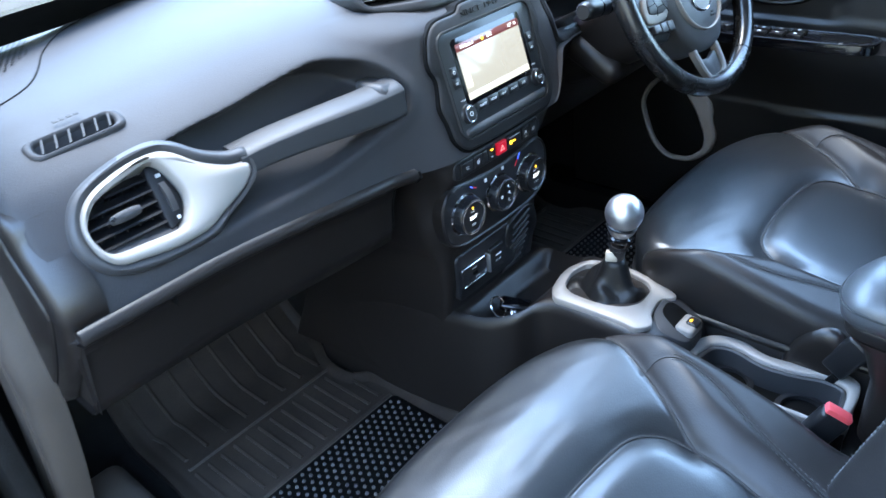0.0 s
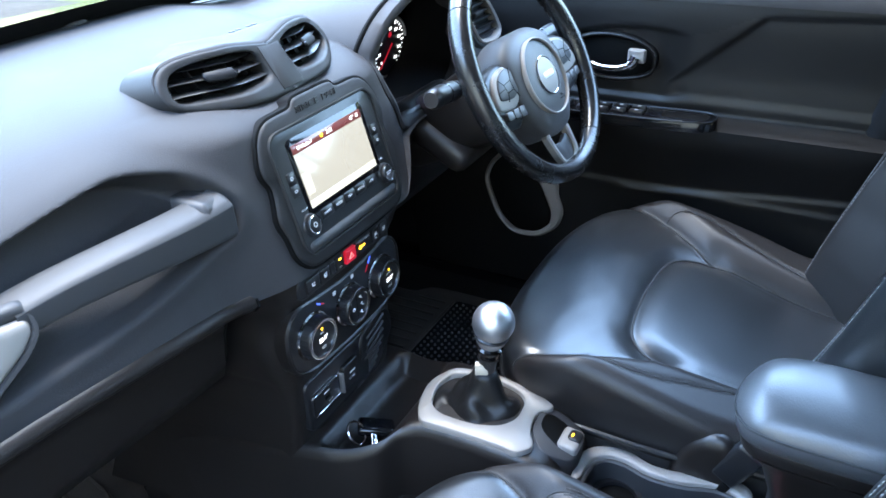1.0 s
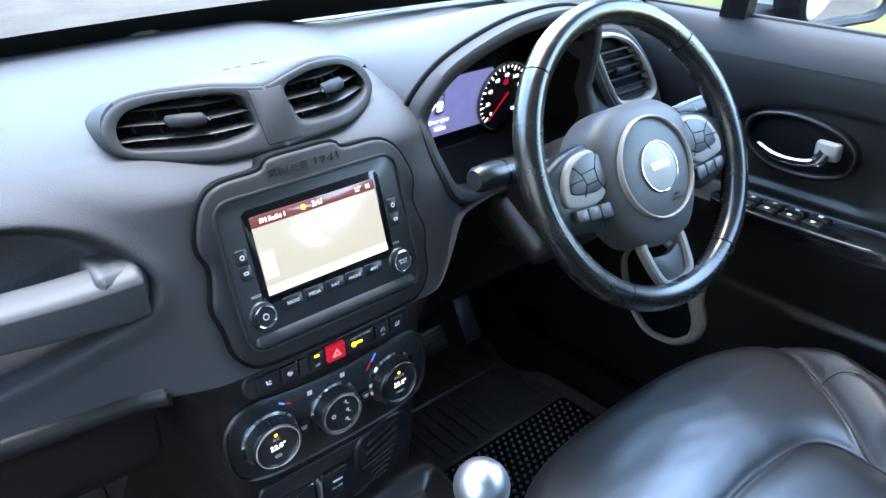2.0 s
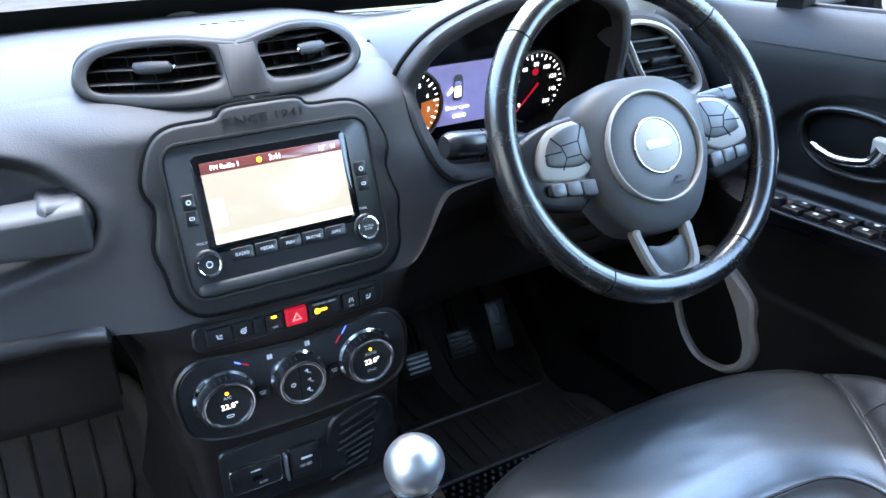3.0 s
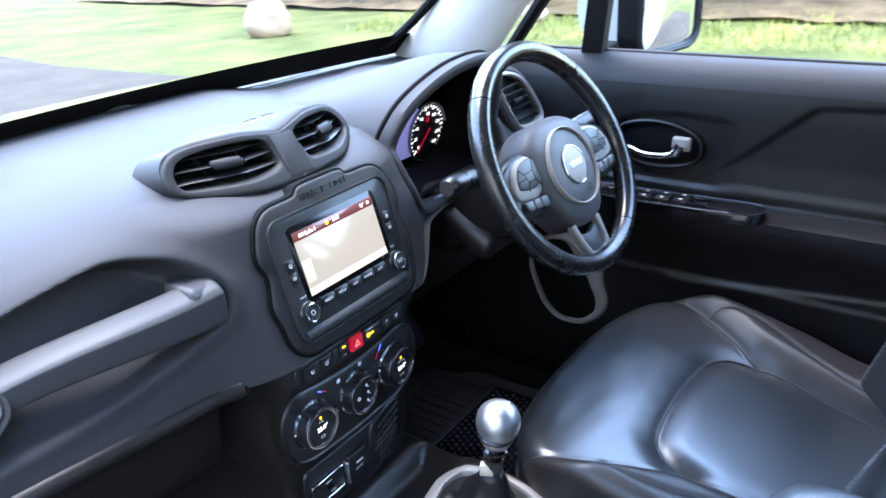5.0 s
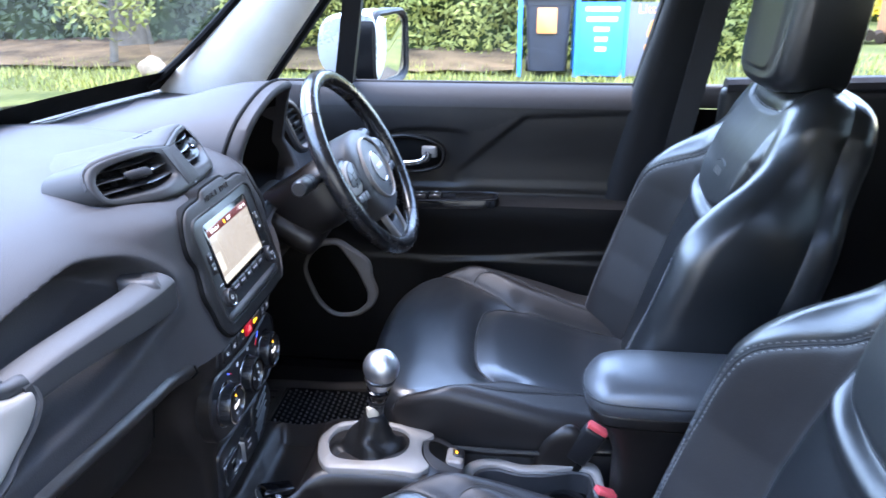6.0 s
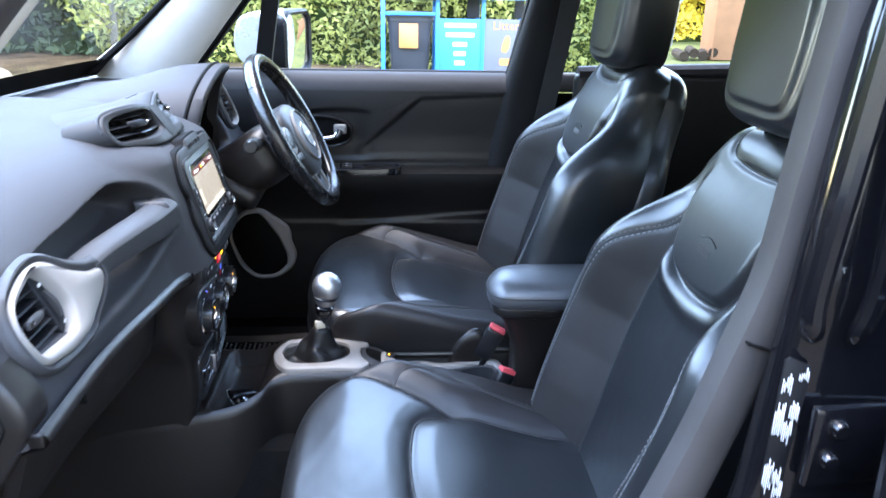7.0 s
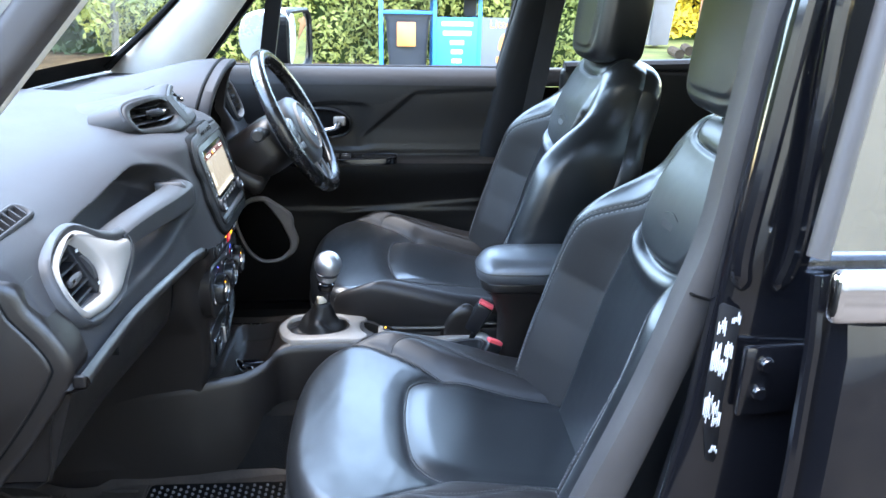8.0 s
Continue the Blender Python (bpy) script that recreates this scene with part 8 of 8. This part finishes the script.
part("trunk", tube(spline([(10.4, 5.6, 0), (10.35, 5.62, 1.2), (10.45, 5.55, 3), (10.4, 5.6, 5)], 12), [0.34, 0.27, 0.25, 0.24, 0.23, 0.23, 0.22, 0.22, 0.21, 0.2, 0.2, 0.2], 14), BARK, tk)


def boulder(x, y, w, h, seed):
    bm = bmesh.new()
    bmesh.ops.create_icosphere(bm, subdivisions=4, radius=1.0)
    for v in bm.verts:
        k = 1 + 0.22 * noise.noise(v.co * 1.3 + Vector((seed, 0, 0))) + 0.06 * noise.noise(v.co * 4 + Vector((0, seed, 0)))
        v.co = Vector((x + v.co.x * w * k, y + v.co.y * w * k, max(0.0, h * 0.45 + v.co.z * h * 0.6 * k)))
    single("boulder", bm, SAND, "pale sandstone boulder on the verge", "boulder", group="boulders", angle=60)


boulder(8.3, 4.30, 0.16, 0.22, 1)
boulder(6.35, 7.15, 0.30, 0.44, 5)
# recycling point: three bays under a hipped roof
BX = 8.6
station = thing("recycling_station", (BX + 0.3, -1.1, 0), "blue steel recycling station with a hipped roof", "bin shelter")
bays = (-0.265, -0.945, -1.52, -2.10)
for y in bays:
    part("post", box((0.05, 0.05, 1.12), pose(BX, y, 0.56), 0.006), BIN_BLUE, station)
    part("post", box((0.05, 0.05, 1.12), pose(BX + 0.65, y, 0.56), 0.006), BIN_BLUE, station)
part("rail", box((0.035, 0.68, 0.04), pose(BX, -0.605, 0.93), 0.005), BIN_BLUE, station)
part("rail", box((0.035, 0.68, 0.02), pose(BX, -0.605, 1.10), 0.005), BIN_DARK, station)
part("bay_panel", box((0.03, 0.56, 0.86), pose(BX, -1.232, 0.45), 0.006), BIN_BLUE, station, "blue front panel with pale lettering")
part("bay_panel", box((0.03, 0.56, 0.86), pose(BX, -1.81, 0.45), 0.006), BIN_GREY, station, "grey litter panel with orange marks")
on_bin = lambda a, b, h: Vector((BX - 0.016 - h, -a, b))
for k, w_ in enumerate((0.40, 0.36, 0.18, 0.15, 0.13)):
    part("panel_line", plate(rounded(w_, 0.055, 0.01, 3, 1.232, 0.80 - 0.115 * k), on_bin, 0.004, 0.004, 0.001), material("pale_print", (0.72, 0.66, 0.5), 0.6, vary=0.1, scale=20) if k == 0 else bpy.data.materials["pale_print"], station)
words("panel_writing", "Litter", 0.15, on_bin, 0.003, ORANGE, station, 1.81, 0.80, thick=0.002)
part("panel_mark", plate(smooth2([(1.76, 0.50), (1.80, 0.66), (1.86, 0.68), (1.87, 0.58), (1.83, 0.48)], 24), on_bin, 0.004, 0.004, 0.001), ORANGE, station)
part("panel_mark", plate(rounded(0.14, 0.09, 0.03, 4, 1.81, 0.36), on_bin, 0.004, 0.004, 0.001), ORANGE, station)
part("back_post_panel", box((0.03, 0.16, 0.24), pose(BX + 0.3, -1.42, 1.0), 0.004), BIN_DARK, station)
part("back_post_panel", box((0.03, 0.12, 0.24), pose(BX + 0.3, -2.02, 1.0), 0.004), BIN_DARK, station)
rows = [[Vector((x, y, 1.115)) for x, y in ((BX - 0.12, -0.72), (BX - 0.12, -2.32), (BX + 0.77, -2.32), (BX + 0.77, -0.72))], [Vector((x, y, 1.15)) for x, y in ((BX - 0.12, -0.72), (BX - 0.12, -2.32), (BX + 0.77, -2.32), (BX + 0.77, -0.72))],
        [Vector((x, y, 1.30)) for x, y in ((BX + 0.28, -1.46), (BX + 0.28, -1.60), (BX + 0.36, -1.60), (BX + 0.36, -1.46))]]
part("roof", rings(bmesh.new(), rows, cap0=True, cap1=True), PALE_BLUE, station, "pale blue hipped roof", angle=20)


def wheelie(x, y, s, lid, body, label, turn=0.0):
    b = thing("wheelie_bin", (x, y, 0), label, "bin", group="wheelie bins")
    m_ = Matrix.Translation((x, y, 0)) @ Matrix.Rotation(radians(turn), 4, "Z")
    rows = [[m_ @ Vector((a * s * k, c * s * k, z * s)) for a, c in rounded(0.56, 0.60, 0.06, 4)] for z, k in ((0.06, 0.80), (0.08, 0.82), (0.9, 1.0), (0.90, 1.06), (0.95, 1.06))]
    part("body", rings(bmesh.new(), rows, cap0=True, cap1=True), body, b)
    rows = [[m_ @ Vector((a * s * k, c * s * k, z * s)) for a, c in rounded(0.58, 0.64, 0.06, 4)] for z, k in ((0.95, 1.06), (0.98, 1.06), (1.01, 0.95))]
    part("lid", rings(bmesh.new(), rows, cap0=True, cap1=True), lid, b)
    for sy in (-1, 1):
        part("wheel", lathe([(0.04, -0.03), (0.10, -0.03), (0.10, 0.03), (0.04, 0.03)], lambda a, c, h, sy=sy: m_ @ Vector((0.22 * s + a * s, sy * 0.25 * s + h * s, 0.10 * s + c * s)), 20), RUBBER, b)
    return b


wb = wheelie(BX + 0.32, -0.605, 0.93, BIN_DARK, BIN_DARK, "dark wheelie bin with an orange label in the open bay")
part("front_label", plate(rounded(0.24, 0.30, 0.01, 2, 0.585, 0.66), lambda a, b, h: Vector((BX + 0.045 - h, -a, b)), 0.01, 0.02, 0.002), ORANGE, wb, "faded orange label")
wheelie(15.2, -6.05, 1.05, BIN_BLUE, BIN_GREY, "grey wheelie bin with a blue lid", 20)
hedge("yellow_bush", 17.2, 18.0, -9.0, -5.9, 2.4, 5200, 0.085, 9, LEAF_YELLOW, "bright yellow autumn bush beyond the pier")
wall = thing("gate_pier", (13.0, -6.65, 0), "broad sandstone gate pier", "pier")
part("pier", box((0.6, 1.05, 2.6), pose(13.2, -6.85, 1.3), 0.03), PEACH, wall)
logs = thing("log_pile", (13.0, -5.9, 0), "dark logs lying on the grass", "logs")
for k in range(4):
    part("log", tube([(12.6 + 0.1 * k, -5.7 - 0.22 * k, 0.09 + 0.05 * (k % 2)), (13.3, -5.8 - 0.25 * k, 0.10 + 0.05 * (k % 2))], 0.09, 10), DARK_BARK, logs)
# tufts of grass where the verge is seen
bm = bmesh.new()
rnd = random.Random(21)
for _ in range(9000):
    x, y = rnd.uniform(7.0, 11.0), rnd.uniform(-5.5, 6.5)
    if BX - 0.1 < x < BX + 0.8 and -2.3 < y < -0.2:
        continue
    q, h_, w_ = rnd.uniform(0, 6.28), rnd.uniform(0.04, 0.13), rnd.uniform(0.006, 0.014)
    c, s = math.cos(q), math.sin(q)
    z0 = -0.02
    a, b, t_ = Vector((x - w_ * s, y + w_ * c, z0)), Vector((x + w_ * s, y - w_ * c, z0)), Vector((x + 0.05 * c, y + 0.05 * s, h_))
    bm.faces.new([bm.verts.new(p) for p in (a, b, t_)])
single("grass", bm, LEAF, "tufts of rough grass on the verge", "grass", "stuff", angle=180)
